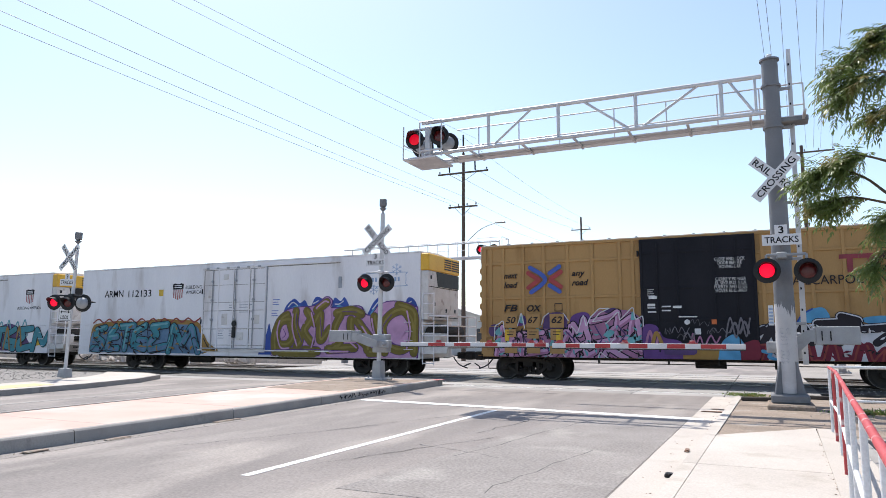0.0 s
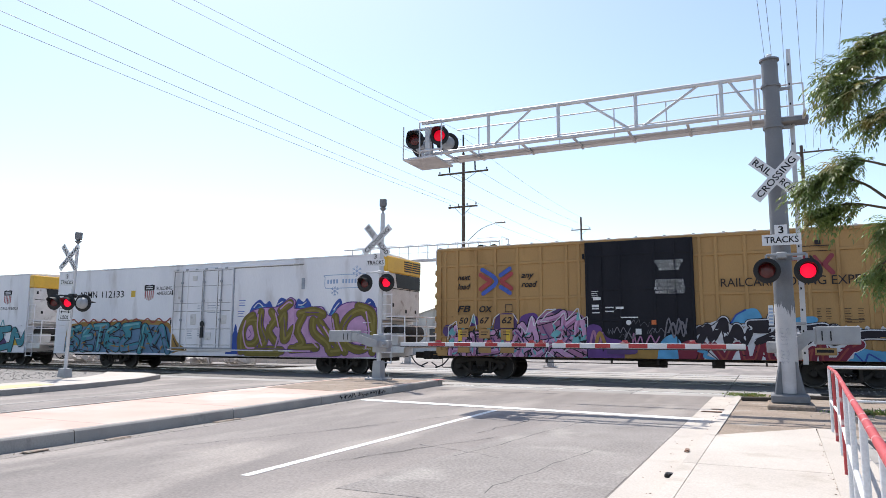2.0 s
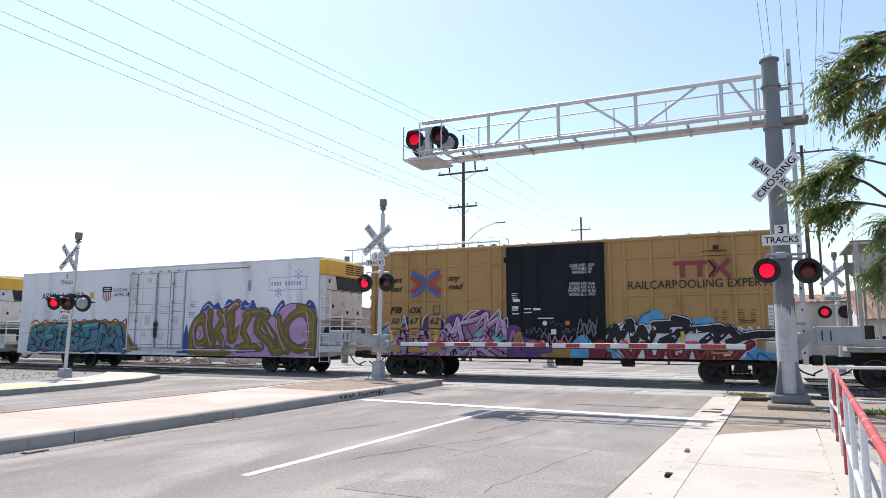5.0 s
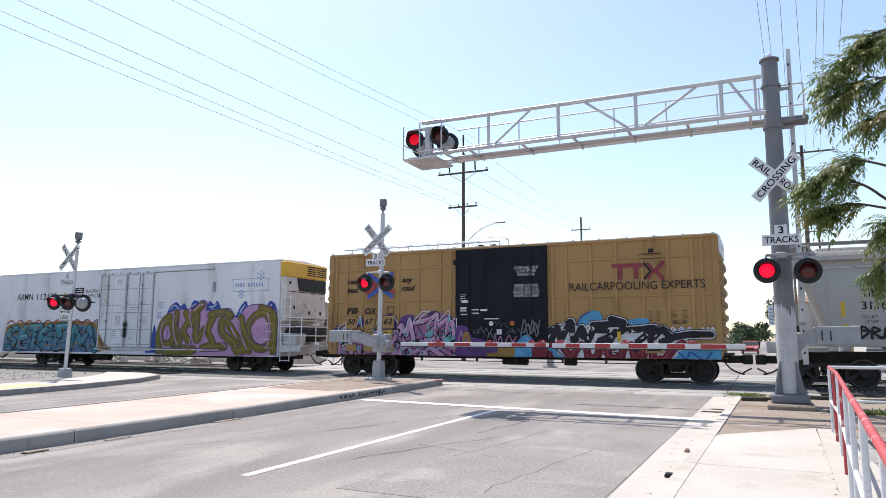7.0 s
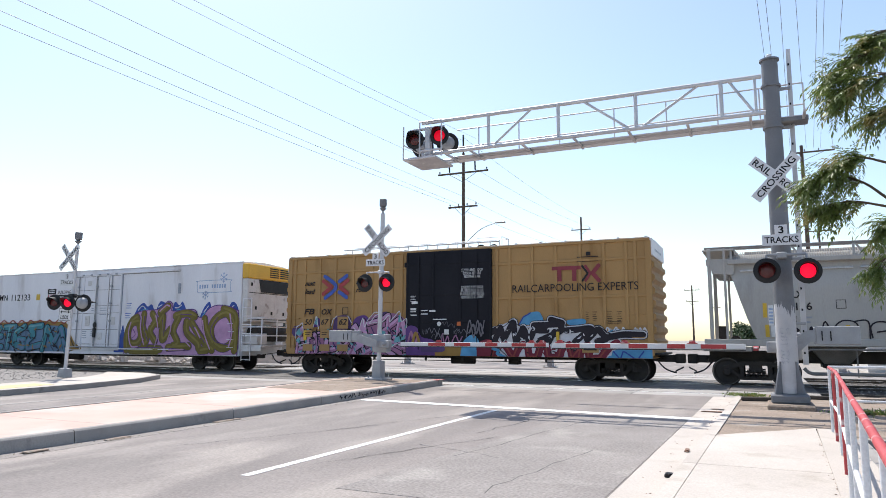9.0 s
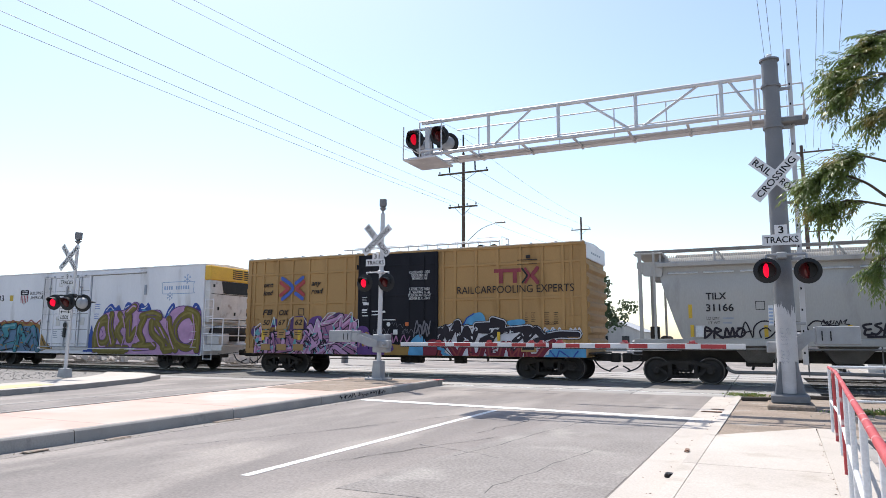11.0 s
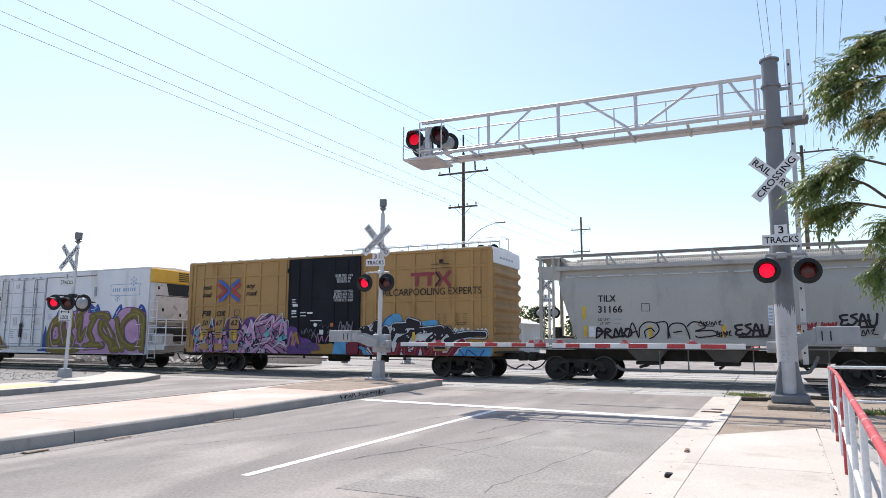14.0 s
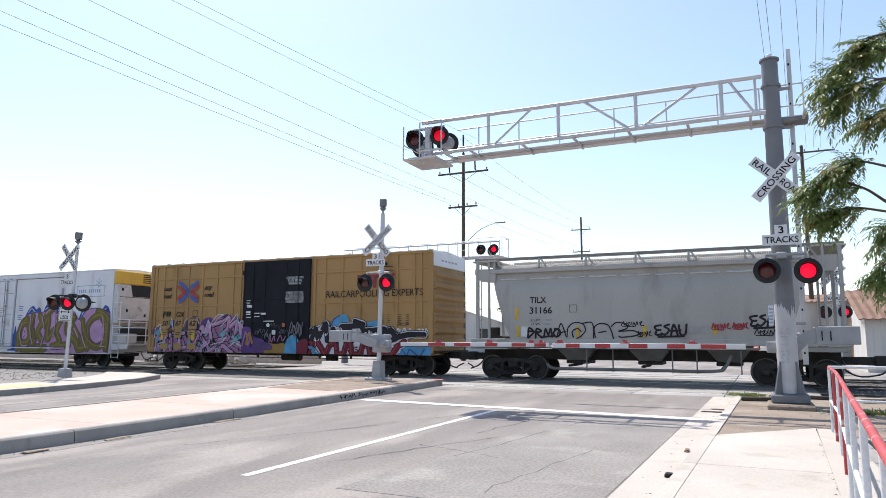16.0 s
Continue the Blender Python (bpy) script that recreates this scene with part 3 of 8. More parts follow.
def bogie(car, cx, wb=1.79):
    """One three-piece freight bogie: side frames, springs, bolster and two wheelsets."""
    b = part("bogie", Mesh().cbox(cx - 0.2, cx + 0.2, -1.0, 1.0, 0.42, 0.72, 0.02), BOGIE, car, "grimy black cast-steel bogie")
    for sy in (-1.0, 1.0):
        m = Mesh()
        h = wb / 2
        m.prism([(cx - h - 0.2, 0.52), (cx - h - 0.14, 0.64), (cx - 0.42, 0.80), (cx + 0.42, 0.80), (cx + h + 0.14, 0.64), (cx + h + 0.2, 0.52), (cx + h, 0.52), (cx + 0.4, 0.67), (cx - 0.4, 0.67), (cx - h, 0.52)], sy - 0.07, sy + 0.07, "y")
        m.prism([(cx - h + 0.02, 0.54), (cx - h + 0.12, 0.56), (cx - 0.4, 0.30), (cx + 0.4, 0.30), (cx + h - 0.12, 0.56), (cx + h - 0.02, 0.54), (cx + 0.46, 0.19), (cx - 0.46, 0.19)], sy - 0.06, sy + 0.06, "y")
        for q in (-0.42, 0.42):
            m.cbox(cx + q - 0.06, cx + q + 0.06, sy - 0.065, sy + 0.065, 0.25, 0.72, 0.01)
        for q in (-h, h):
            m.lathe([(0.0, -0.08), (0.10, -0.07), (0.13, -0.02), (0.13, 0.05)], 14, pose(cx + q, sy * 1.06, WHEEL_R, 0, 0, 0 if sy < 0 else 180))
        part("side_frame", m, FRAME_STEEL, b, "dusty cast side frame")
        sp = Mesh()
        for q in (-0.24, -0.08, 0.08, 0.24):
            for k in range(5):
                sp.lathe([(0.05, 0.26 + k * 0.05), (0.075, 0.27 + k * 0.05), (0.075, 0.285 + k * 0.05), (0.05, 0.295 + k * 0.05)], 10, pose(cx + q, sy * 1.03, 0), "z")
        part("springs", sp, WHEEL_STEEL, b)
    for q in (-wb / 2, wb / 2):
        w = part("wheelset", Mesh().tube([(0, -1.0, 0), (0, 1.0, 0)], 0.08, 10), WHEEL_STEEL, car, "", pose(cx + q, 0, WHEEL_R))
        for sy in (-1, 1):
            wm = part("wheel", wheel_mesh(), WHEEL_STEEL, w, "", pose(0, sy * 0.80, 0, 0, 0, 0 if sy < 0 else 180), 40)
            part("tread", Mesh().lathe([(WHEEL_R - 0.024, -0.0425), (WHEEL_R - 0.012, -0.0425), (WHEEL_R - 0.004, -0.036)], 36, None, "y", False), TREAD, wm, "bright worn rim")
        WHEEL_ROWS.append((w, cx + q))


def coupler(car, x, sgn, reach=0.75):
    m = Mesh().cbox(min(x, x + sgn * reach), max(x, x + sgn * reach), -0.1, 0.1, 0.72, 0.98, 0.02)
    m.cbox(min(x + sgn * (reach - 0.05), x + sgn * (reach + 0.3)), max(x + sgn * (reach - 0.05), x + sgn * (reach + 0.3)), -0.19, 0.17, 0.68, 1.02, 0.04)
    c = part("coupler", m, BOGIE, car, "rusty black knuckle coupler")
    hose = smooth_line([(x, -0.45, 0.78), (x + sgn * 0.25, -0.48, 0.5), (x + sgn * 0.6, -0.46, 0.36), (x + sgn * reach, -0.4, 0.42), (x + sgn * (reach + 0.25), -0.3, 0.55)], 5)
    part("air_hose", Mesh().tube(hose, 0.028, 7), RUBBER, c)
    part("release_rod", Mesh().tube([(x, -1.5, 0.8), (x + sgn * 0.1, -1.3, 0.78), (x + sgn * 0.12, -0.3, 0.86), (x + sgn * 0.35, -0.1, 0.95)], 0.014, 6), BOGIE, c)


def ladder(car, x, y, z0, z1, w, n, axis="x", material=None, r=0.013):
    """Bent grab irons one above the other, each a part of the car."""
    for k in range(n):
        z = z0 + (z1 - z0) * k / max(n - 1, 1)
        if axis == "x":
            pts = [(x - w / 2, y + 0.08, z), (x - w / 2, y, z), (x + w / 2, y, z), (x + w / 2, y + 0.08, z)]
        else:
            pts = [(x - 0.08, y - w / 2, z), (x, y - w / 2, z), (x, y + w / 2, z), (x - 0.08, y + w / 2, z)]
        part("grab_iron", Mesh().tube(pts, r, 6), material, car)


def boxcar():
    c0 = 1.85
    car = thing("boxcar", (train_x(0) + c0, TRACK_Y, 0), "tan high-cube boxcar with black plug door, slogans and graffiti", "freight car", "cars of the train")
    CAR_ROWS.append((car, c0))
    H, W, L = 5.15, 1.6, 7.85
    d0, d1 = -1.85, 1.90
    body = part("body", Mesh().box(-L, L, -W + 0.045, W - 0.045, 0.95, H - 0.05).box(-L, L, -W + 0.02, W - 0.02, 0.86, 1.05), BOX_TAN, car)
    # side posts and horizontal ribs
    posts = [q - 1.85 for q in (-5.90, -5.67, -5.15, -4.35, -3.53, -2.62, -1.7, -0.71, -0.25, 3.95, 4.47, 5.38, 6.29, 7.22, 8.08, 8.88, 9.2, 9.6)]
    for sy in (-1, 1):
        for xp in posts:
            part("side_post", Mesh().cbox(xp - 0.06, xp + 0.06, min(sy * (W - 0.06), sy * W), max(sy * (W - 0.06), sy * W), 1.05, H - 0.12, 0.012), BOX_TAN, body)
    for a, b in ((-L, d0), (d1, L)):
        for z in (4.42, 3.08, 1.62):
            part("side_rib", Mesh().cbox(a + 0.02, b - 0.02, -W + 0.004, -W + 0.05, z - 0.05, z + 0.05, 0.012), BOX_TAN, body)
    part("side_sill", Mesh().cbox(-L, L, -W + 0.005, -W + 0.06, 0.86, 1.10, 0.012), BOX_TAN, body)
    part("side_plate", Mesh().cbox(-L - 0.02, L + 0.02, -W - 0.015, -W + 0.06, H - 0.13, H, 0.012), BOX_TAN, body)
    roof = Mesh().prism([(-W - 0.02, H - 0.02), (0, H + 0.06), (W + 0.02, H - 0.02), (W, H - 0.08), (-W, H - 0.08)], -L - 0.02, L + 0.02, "x")
    for k in range(17):
        xr = -L + 0.1 + (2 * L - 0.2) * k / 16
        roof.box(xr - 0.04, xr + 0.04, -W - 0.02, W + 0.02, H - 0.03, H + 0.035)
    part("roof", roof, ROOF_GALV, car, "galvanised ribbed steel roof")
    # plug door
    dm = Mesh().cbox(d0, d1, -W - 0.06, -W + 0.02, 0.87, H - 0.10, 0.015)
    door = part("door", dm, DOOR_BLACK, car, "black painted plug door")
    dr = Mesh()
    for xx in (d0 + 0.05, d0 + 1.25, d1 - 1.3, d1 - 0.05):
        dr.cbox(xx - 0.04, xx + 0.04, -W - 0.085, -W - 0.05, 1.05, H - 0.2, 0.01)
    for z in (4.55, 3.3, 2.2, 1.25):
        dr.cbox(d0 + 0.04, d1 - 0.04, -W - 0.075, -W - 0.05, z - 0.04, z + 0.04, 0.01)
    part("door_ribs", dr, DOOR_BLACK, door)
    part("door_track", Mesh().cbox(d0 - 3.2, d1 + 0.2, -W - 0.001, -W + 0.05, 0.88, 0.96, 0.006), BOX_TAN, car)
    for z in (4.55, 1.4):
        part("door_stop", Mesh().cbox(d0 - 0.09, d0 - 0.02, -W - 0.07, -W, z - 0.1, z + 0.1, 0.01), DOOR_BLACK, car)
    for xx in (d0 + 0.6, d0 + 3.15):
        part("lock_rod", Mesh().tube([(xx, -W - 0.1, 1.1), (xx, -W - 0.1, H - 0.25)], 0.022, 8), DOOR_BLACK, door)
    # corrugated end panels, seen from the side as pale bands
    for sx in (-1, 1):
        em = Mesh().box(min(sx * L, sx * (L + 0.04)), max(sx * L, sx * (L + 0.04)), -W + 0.05, W - 0.05, 0.95, H - 0.1)
        end = part("end_wall", em, BOX_TAN, car)
        for k in range(7):
            z = 1.22 + k * 0.46
            m = Mesh().prism([(sx * (L + 0.03), z), (sx * (L + 0.15), z + 0.12), (sx * (L + 0.15), z + 0.26), (sx * (L + 0.03), z + 0.36)], -W + 0.08, W - 0.08, "y")
            part("end_rib", m, BOX_TAN, end)
        part("end_header", Mesh().cbox(min(sx * L, sx * (L + 0.1)), max(sx * L, sx * (L + 0.1)), -W + 0.03, W - 0.03, 4.5, H - 0.04, 0.012), REEFER_WHITE, end, "white panel across the top of the end")
        for k in range(5):
            part("header_stencil", Mesh().box(min(sx * (L + 0.1), sx * (L + 0.103)), max(sx * (L + 0.1), sx * (L + 0.103)), -0.9 + 0.34 * k, -0.68 + 0.34 * k, 4.72, 4.80), DECAL_GREY, end)
        part("corner_post", Mesh().cbox(min(sx * (L - 0.1), sx * (L + 0.06)), max(sx * (L - 0.1), sx * (L + 0.06)), -W + 0.002, -W + 0.1, 0.95, H - 0.12, 0.02), BOX_TAN, end)
        ladder(car, sx * (L + 0.16), -W + 0.35, 0.9, 2.2, 0.42, 4, "y", BOX_TAN)
        bp = Mesh().cbox(min(sx * L, sx * (L + 0.3)), max(sx * L, sx * (L + 0.3)), -1.45, 1.45, 0.98, 1.05, 0.01)
        part("end_platform", bp, BOGIE, car)
        coupler(car, sx * L, sx, 0.62)
        sl = Mesh()
        for a in (-0.22, 0.22):
            sl.tube([(sx * (L - 0.45) + a, -W + 0.02, 0.95), (sx * (L - 0.45) + a, -W + 0.02, 0.42)], 0.015, 6)
        sl.tube([(sx * (L - 0.45) - 0.22, -W + 0.02, 0.42), (sx * (L - 0.45) + 0.22, -W + 0.02, 0.42)], 0.018, 6)
        part("sill_step", sl, BOGIE, car)
    ladder(car, L - 0.45, -W - 0.07, 1.2, 2.4, 0.42, 4, "x", BOX_TAN)
    ladder(car, -L + 0.45, -W - 0.07, 1.2, 2.4, 0.42, 4, "x", BOX_TAN)
    um = Mesh().box(-L, L, -0.3, 0.3, 0.74, 0.95).box(-3.6, 3.6, -1.2, 1.2, 0.8, 0.9)
    um.tube([(-0.2, -0.7, 0.68), (0.8, -0.7, 0.68)], 0.15, 12)
    um.box(2.3, 2.7, -0.9, -0.5, 0.55, 0.85)
    um.tube([(-5.0, -0.9, 0.66), (5.0, -0.9, 0.66)], 0.016, 6)
    for xx in (-3.4, -1.0, 0.6, 2.4, 4.0):
        um.box(xx - 0.03, xx + 0.03, -1.55, -1.45, 0.66, 0.9)
    part("underframe", um, BOGIE, car)
    bogie(car, -6.25)
    bogie(car, 6.25)
    return car


def reefer(c0, label):
    car = thing("refrigerated_boxcar", (train_x(0) + c0, TRACK_Y, 0), label, "freight car", "cars of the train")
    CAR_ROWS.append((car, c0))
    H, W, L = 5.12, 1.58, 10.13
    d0, d1 = -1.52, 2.25
    body = part("body", Mesh().cbox(-L, L, -W, W, 0.72, H - 0.06, 0.02), REEFER_WHITE, car, "white painted smooth insulated body")
    part("roof", Mesh().prism([(-W - 0.015, H - 0.06), (-W - 0.015, H - 0.01), (0, H + 0.07), (W + 0.015, H - 0.01), (W + 0.015, H - 0.06)], -L - 0.01, L + 0.01, "x"), REEFER_WHITE, car)
    part("roof_rail", Mesh().cbox(d0 - 0.1, L - 3.9, -W - 0.07, -W, H - 0.30, H - 0.23, 0.012), REEFER_WHITE, car)
    part("side_sill", Mesh().cbox(-L, L, -W - 0.015, -W + 0.02, 0.70, 0.80, 0.008), REEFER_WHITE, car)
    door = part("door", Mesh().cbox(d0, d1, -W - 0.05, -W + 0.01, 0.9, H - 0.27, 0.015), REEFER_WHITE, car, "white insulated plug door")
    fr = Mesh()
    for xx in (d0 + 0.03, d0 + 0.95, d0 + 1.86, d1 - 0.95, d1 - 0.03):
        fr.cbox(xx - 0.03, xx + 0.03, -W - 0.085, -W - 0.045, 0.95, H - 0.3, 0.008)
    for z in (4.78, 2.85, 2.0, 1.25, 1.02):
        fr.cbox(d0 + 0.02, d1 - 0.02, -W - 0.07, -W - 0.045, z - 0.025, z + 0.025, 0.008)
    part("door_frame", fr, REEFER_WHITE, door)
    # thin dark strips draw the shadow lines along the frame bars
    for xx in (d0 + 0.06, d0 + 0.92, d0 + 1.83, d0 + 1.90, d1 - 0.98, d1 - 0.91, d1 - 0.065):
        part("door_seam", Mesh().box(xx - 0.011, xx + 0.011, -W - 0.06, -W - 0.049, 0.96, H - 0.3), OUTLET_GREY, door, "dark strip drawn for the shadow line of the door frame")
    for z in (4.74, 4.02, 3.2, 2.81, 1.96, 1.21):
        part("door_seam", Mesh().box(d0 + 0.06, d1 - 0.06, -W - 0.059, -W - 0.049, z - 0.009, z + 0.009), OUTLET_GREY, door, "dark strip drawn for the shadow line of the door frame")
    for xx, z, w, h in ((d0 + 0.48, 3.62, 0.3, 0.42), (d0 + 1.38, 2.42, 0.34, 0.5), (d0 + 2.35, 1.62, 0.36, 0.36), (d0 + 3.3, 2.4, 0.3, 0.4), (d0 + 1.38, 4.4, 0.3, 0.24)):
        part("door_plate", Mesh().cbox(xx - w / 2, xx + w / 2, -W - 0.075, -W - 0.045, z - h / 2, z + h / 2, 0.012), UNIT_CREAM, door, "soiled hinge plate on the door")
    # dark strip put in as the shadow beneath the roof rail
    part("rail_groove", Mesh().box(d0 - 0.1, L - 3.9, -W - 0.012, -W + 0.01, H - 0.335, H - 0.302), OUTLET_GREY, car)
    gk = Mesh().box(d0 - 0.05, d0 - 0.01, -W - 0.02, -W + 0.01, 0.95, H - 0.25).box(d1 + 0.01, d1 + 0.05, -W - 0.02, -W + 0.01, 0.95, H - 0.25).box(d0 - 0.05, d1 + 0.05, -W - 0.02, -W + 0.01, H - 0.268, H - 0.235)
    part("door_gasket", gk, DECAL_GREY, door, "grey rubber gasket round the door")
    for k in range(6):
        part("roller_bracket", Mesh().cbox(d0 + 0.25 + 0.62 * k - 0.08, d0 + 0.25 + 0.62 * k + 0.08, -W - 0.1, -W - 0.05, H - 0.33, H - 0.25, 0.01), STEEL, door)
    part("lower_rail", Mesh().cbox(d0 - 0.02, d1 + 0.02, -W - 0.12, -W - 0.05, 1.03, 1.09, 0.01), STEEL, door)
    for xx in (d0 + 0.62, d0 + 2.02, d0 + 3.1):
        rods = Mesh().tube([(xx, -W - 0.10, 1.1), (xx, -W - 0.10, H - 0.35)], 0.026, 8)
        for z in (4.2, 3.3, 2.4):
            rods.lathe([(0.0, -0.06), (0.06, -0.05), (0.065, 0.02)], 10, pose(xx, -W - 0.10, z))
        part("lock_rod", rods, STEEL, door, "grey locking rod")
    part("lock_handle", Mesh().cbox(d0 + 1.92, d0 + 2.1, -W - 0.16, -W - 0.08, 1.55, 2.05, 0.02).lathe([(0.12, -0.02), (0.15, 0.0), (0.12, 0.02)], 12, pose(d0 + 2.02, -W - 0.12, 2.2)), BLACK, door)
    for z in (3.75, 2.3):
        part("door_stop", Mesh().cbox(d0 - 0.12, d0 - 0.03, -W - 0.06, -W, z - 0.12, z + 0.12, 0.01), BLACK, car)
    part("door_track", Mesh().cbox(d0 - 0.2, d1 + 3.9, -W - 0.07, -W, 0.95, 1.01, 0.01), REEFER_WHITE, car)
    # refrigeration unit on the end
    unit = part("cooling_unit", Mesh().cbox(L, L + 0.34, -W + 0.05, W - 0.05, 2.3, 4.32, 0.03), UNIT_CREAM, car, "soiled white cooling unit housing")
    part("cowl", Mesh().cbox(L - 0.03, L + 0.38, -W + 0.02, W - 0.02, 4.32, H - 0.1, 0.04), UNIT_YELLOW, unit, "yellow unit cowl")
    gr = Mesh().prism([(-0.62, 3.70), (-0.78, 4.30), (W - 0.08, 4.30), (W - 0.08, 3.70)], L + 0.2, L + 0.362, "x")
    part("radiator_grille", gr, BLACK, unit, "black radiator grille")
    lv = Mesh()
    for k in range(5):
        lv.box(L + 0.38, L + 0.40, -0.05, 0.62, 4.46 + k * 0.1, 4.51 + k * 0.1).box(L + 0.38, L + 0.40, 0.72, W - 0.12, 4.46 + k * 0.1, 4.51 + k * 0.1)
    part("louvres", lv, BLACK, unit)
    for y, z, w, h in ((-1.12, 3.4, 0.6, 1.5), (-0.2, 3.05, 1.05, 1.1), (0.9, 3.05, 1.0, 1.1)):
        part("access_panel", Mesh().cbox(L + 0.31, L + 0.345, y - w / 2, y + w / 2, z - h / 2, z + h / 2, 0.012), UNIT_CREAM, unit)
    for z in (2.42, 3.66):
        part("unit_seam", Mesh().box(L + 0.345, L + 0.352, -W + 0.15, W - 0.15, z - 0.015, z + 0.015), BOGIE, unit)
    for y, z in ((-1.28, 4.05), (-0.95, 2.95), (0.2, 2.72), (1.1, 2.72)):
        part("unit_latch", Mesh().cbox(L + 0.34, L + 0.37, y - 0.06, y + 0.06, z - 0.08, z + 0.08, 0.01), BLACK, unit)
    part("battery_box", Mesh().cbox(L + 0.05, L + 0.8, -1.3, -0.6, 1.24, 1.75, 0.02), UNIT_CREAM, car)
    part("fuel_tank", Mesh().tube([(L + 0.4, -1.15, 1.75), (L + 0.4, 1.15, 1.75)], 0.38, 18), BOGIE, car, "dark round fuel tank")
    pl = Mesh().cbox(L - 0.05, L + 1.25, -W + 0.05, W - 0.05, 1.14, 1.22, 0.012).cbox(L, L + 1.2, -W + 0.05, -W + 0.15, 0.95, 1.16, 0.01)
    part("end_platform", pl, UNIT_CREAM, car)
    rl = Mesh()
    for y in (-W + 0.1, -0.4, 0.5, W - 0.1):
        rl.tube([(L + 1.2, y, 1.2), (L + 1.2, y, 2.45)], 0.028, 8)
    for z in (1.65, 2.05, 2.45):
        rl.tube([(L + 1.2, -W + 0.1, z), (L + 1.2, W - 0.1, z)], 0.028, 8)
        rl.tube([(L + 0.02, -W + 0.1, z), (L + 1.2, -W + 0.1, z)], 0.028, 8)
    part("platform_railing", rl, REEFER_WHITE, car)
    ld = Mesh()
    for xx in (L + 0.12, L + 0.62):
        ld.tube([(xx, -W + 0.02, 0.5), (xx, -W + 0.02, 3.4)], 0.022, 7)
    for k in range(8):
        ld.tube([(L + 0.12, -W + 0.02, 0.55 + k * 0.4), (L + 0.62, -W + 0.02, 0.55 + k * 0.4)], 0.018, 6)
    part("ladder", ld, REEFER_WHITE, car)
    part("far_end_platform", Mesh().cbox(-L - 0.5, -L + 0.05, -W + 0.05, W - 0.05, 1.0, 1.08, 0.012), BOGIE, car)
    for xx in (-L + 0.5, L - 0.5):
        ladder(car, xx, -W - 0.06, 1.1, 2.2, 0.42, 4, "x", REEFER_WHITE)
    um = Mesh().box(-L, L, -0.3, 0.3, 0.58, 0.75).box(-5, 5, -0.6, 0.6, 0.64, 0.74)
    um.tube([(-3, -0.7, 0.52), (-1.6, -0.7, 0.52)], 0.16, 10)
    part("underframe", um, BOGIE, car)
    coupler(car, L + 1.0, 1, 0.45)
    coupler(car, -L - 0.25, -1, 0.5)
    bogie(car, -6.05)
    bogie(car, 7.85)
    return car


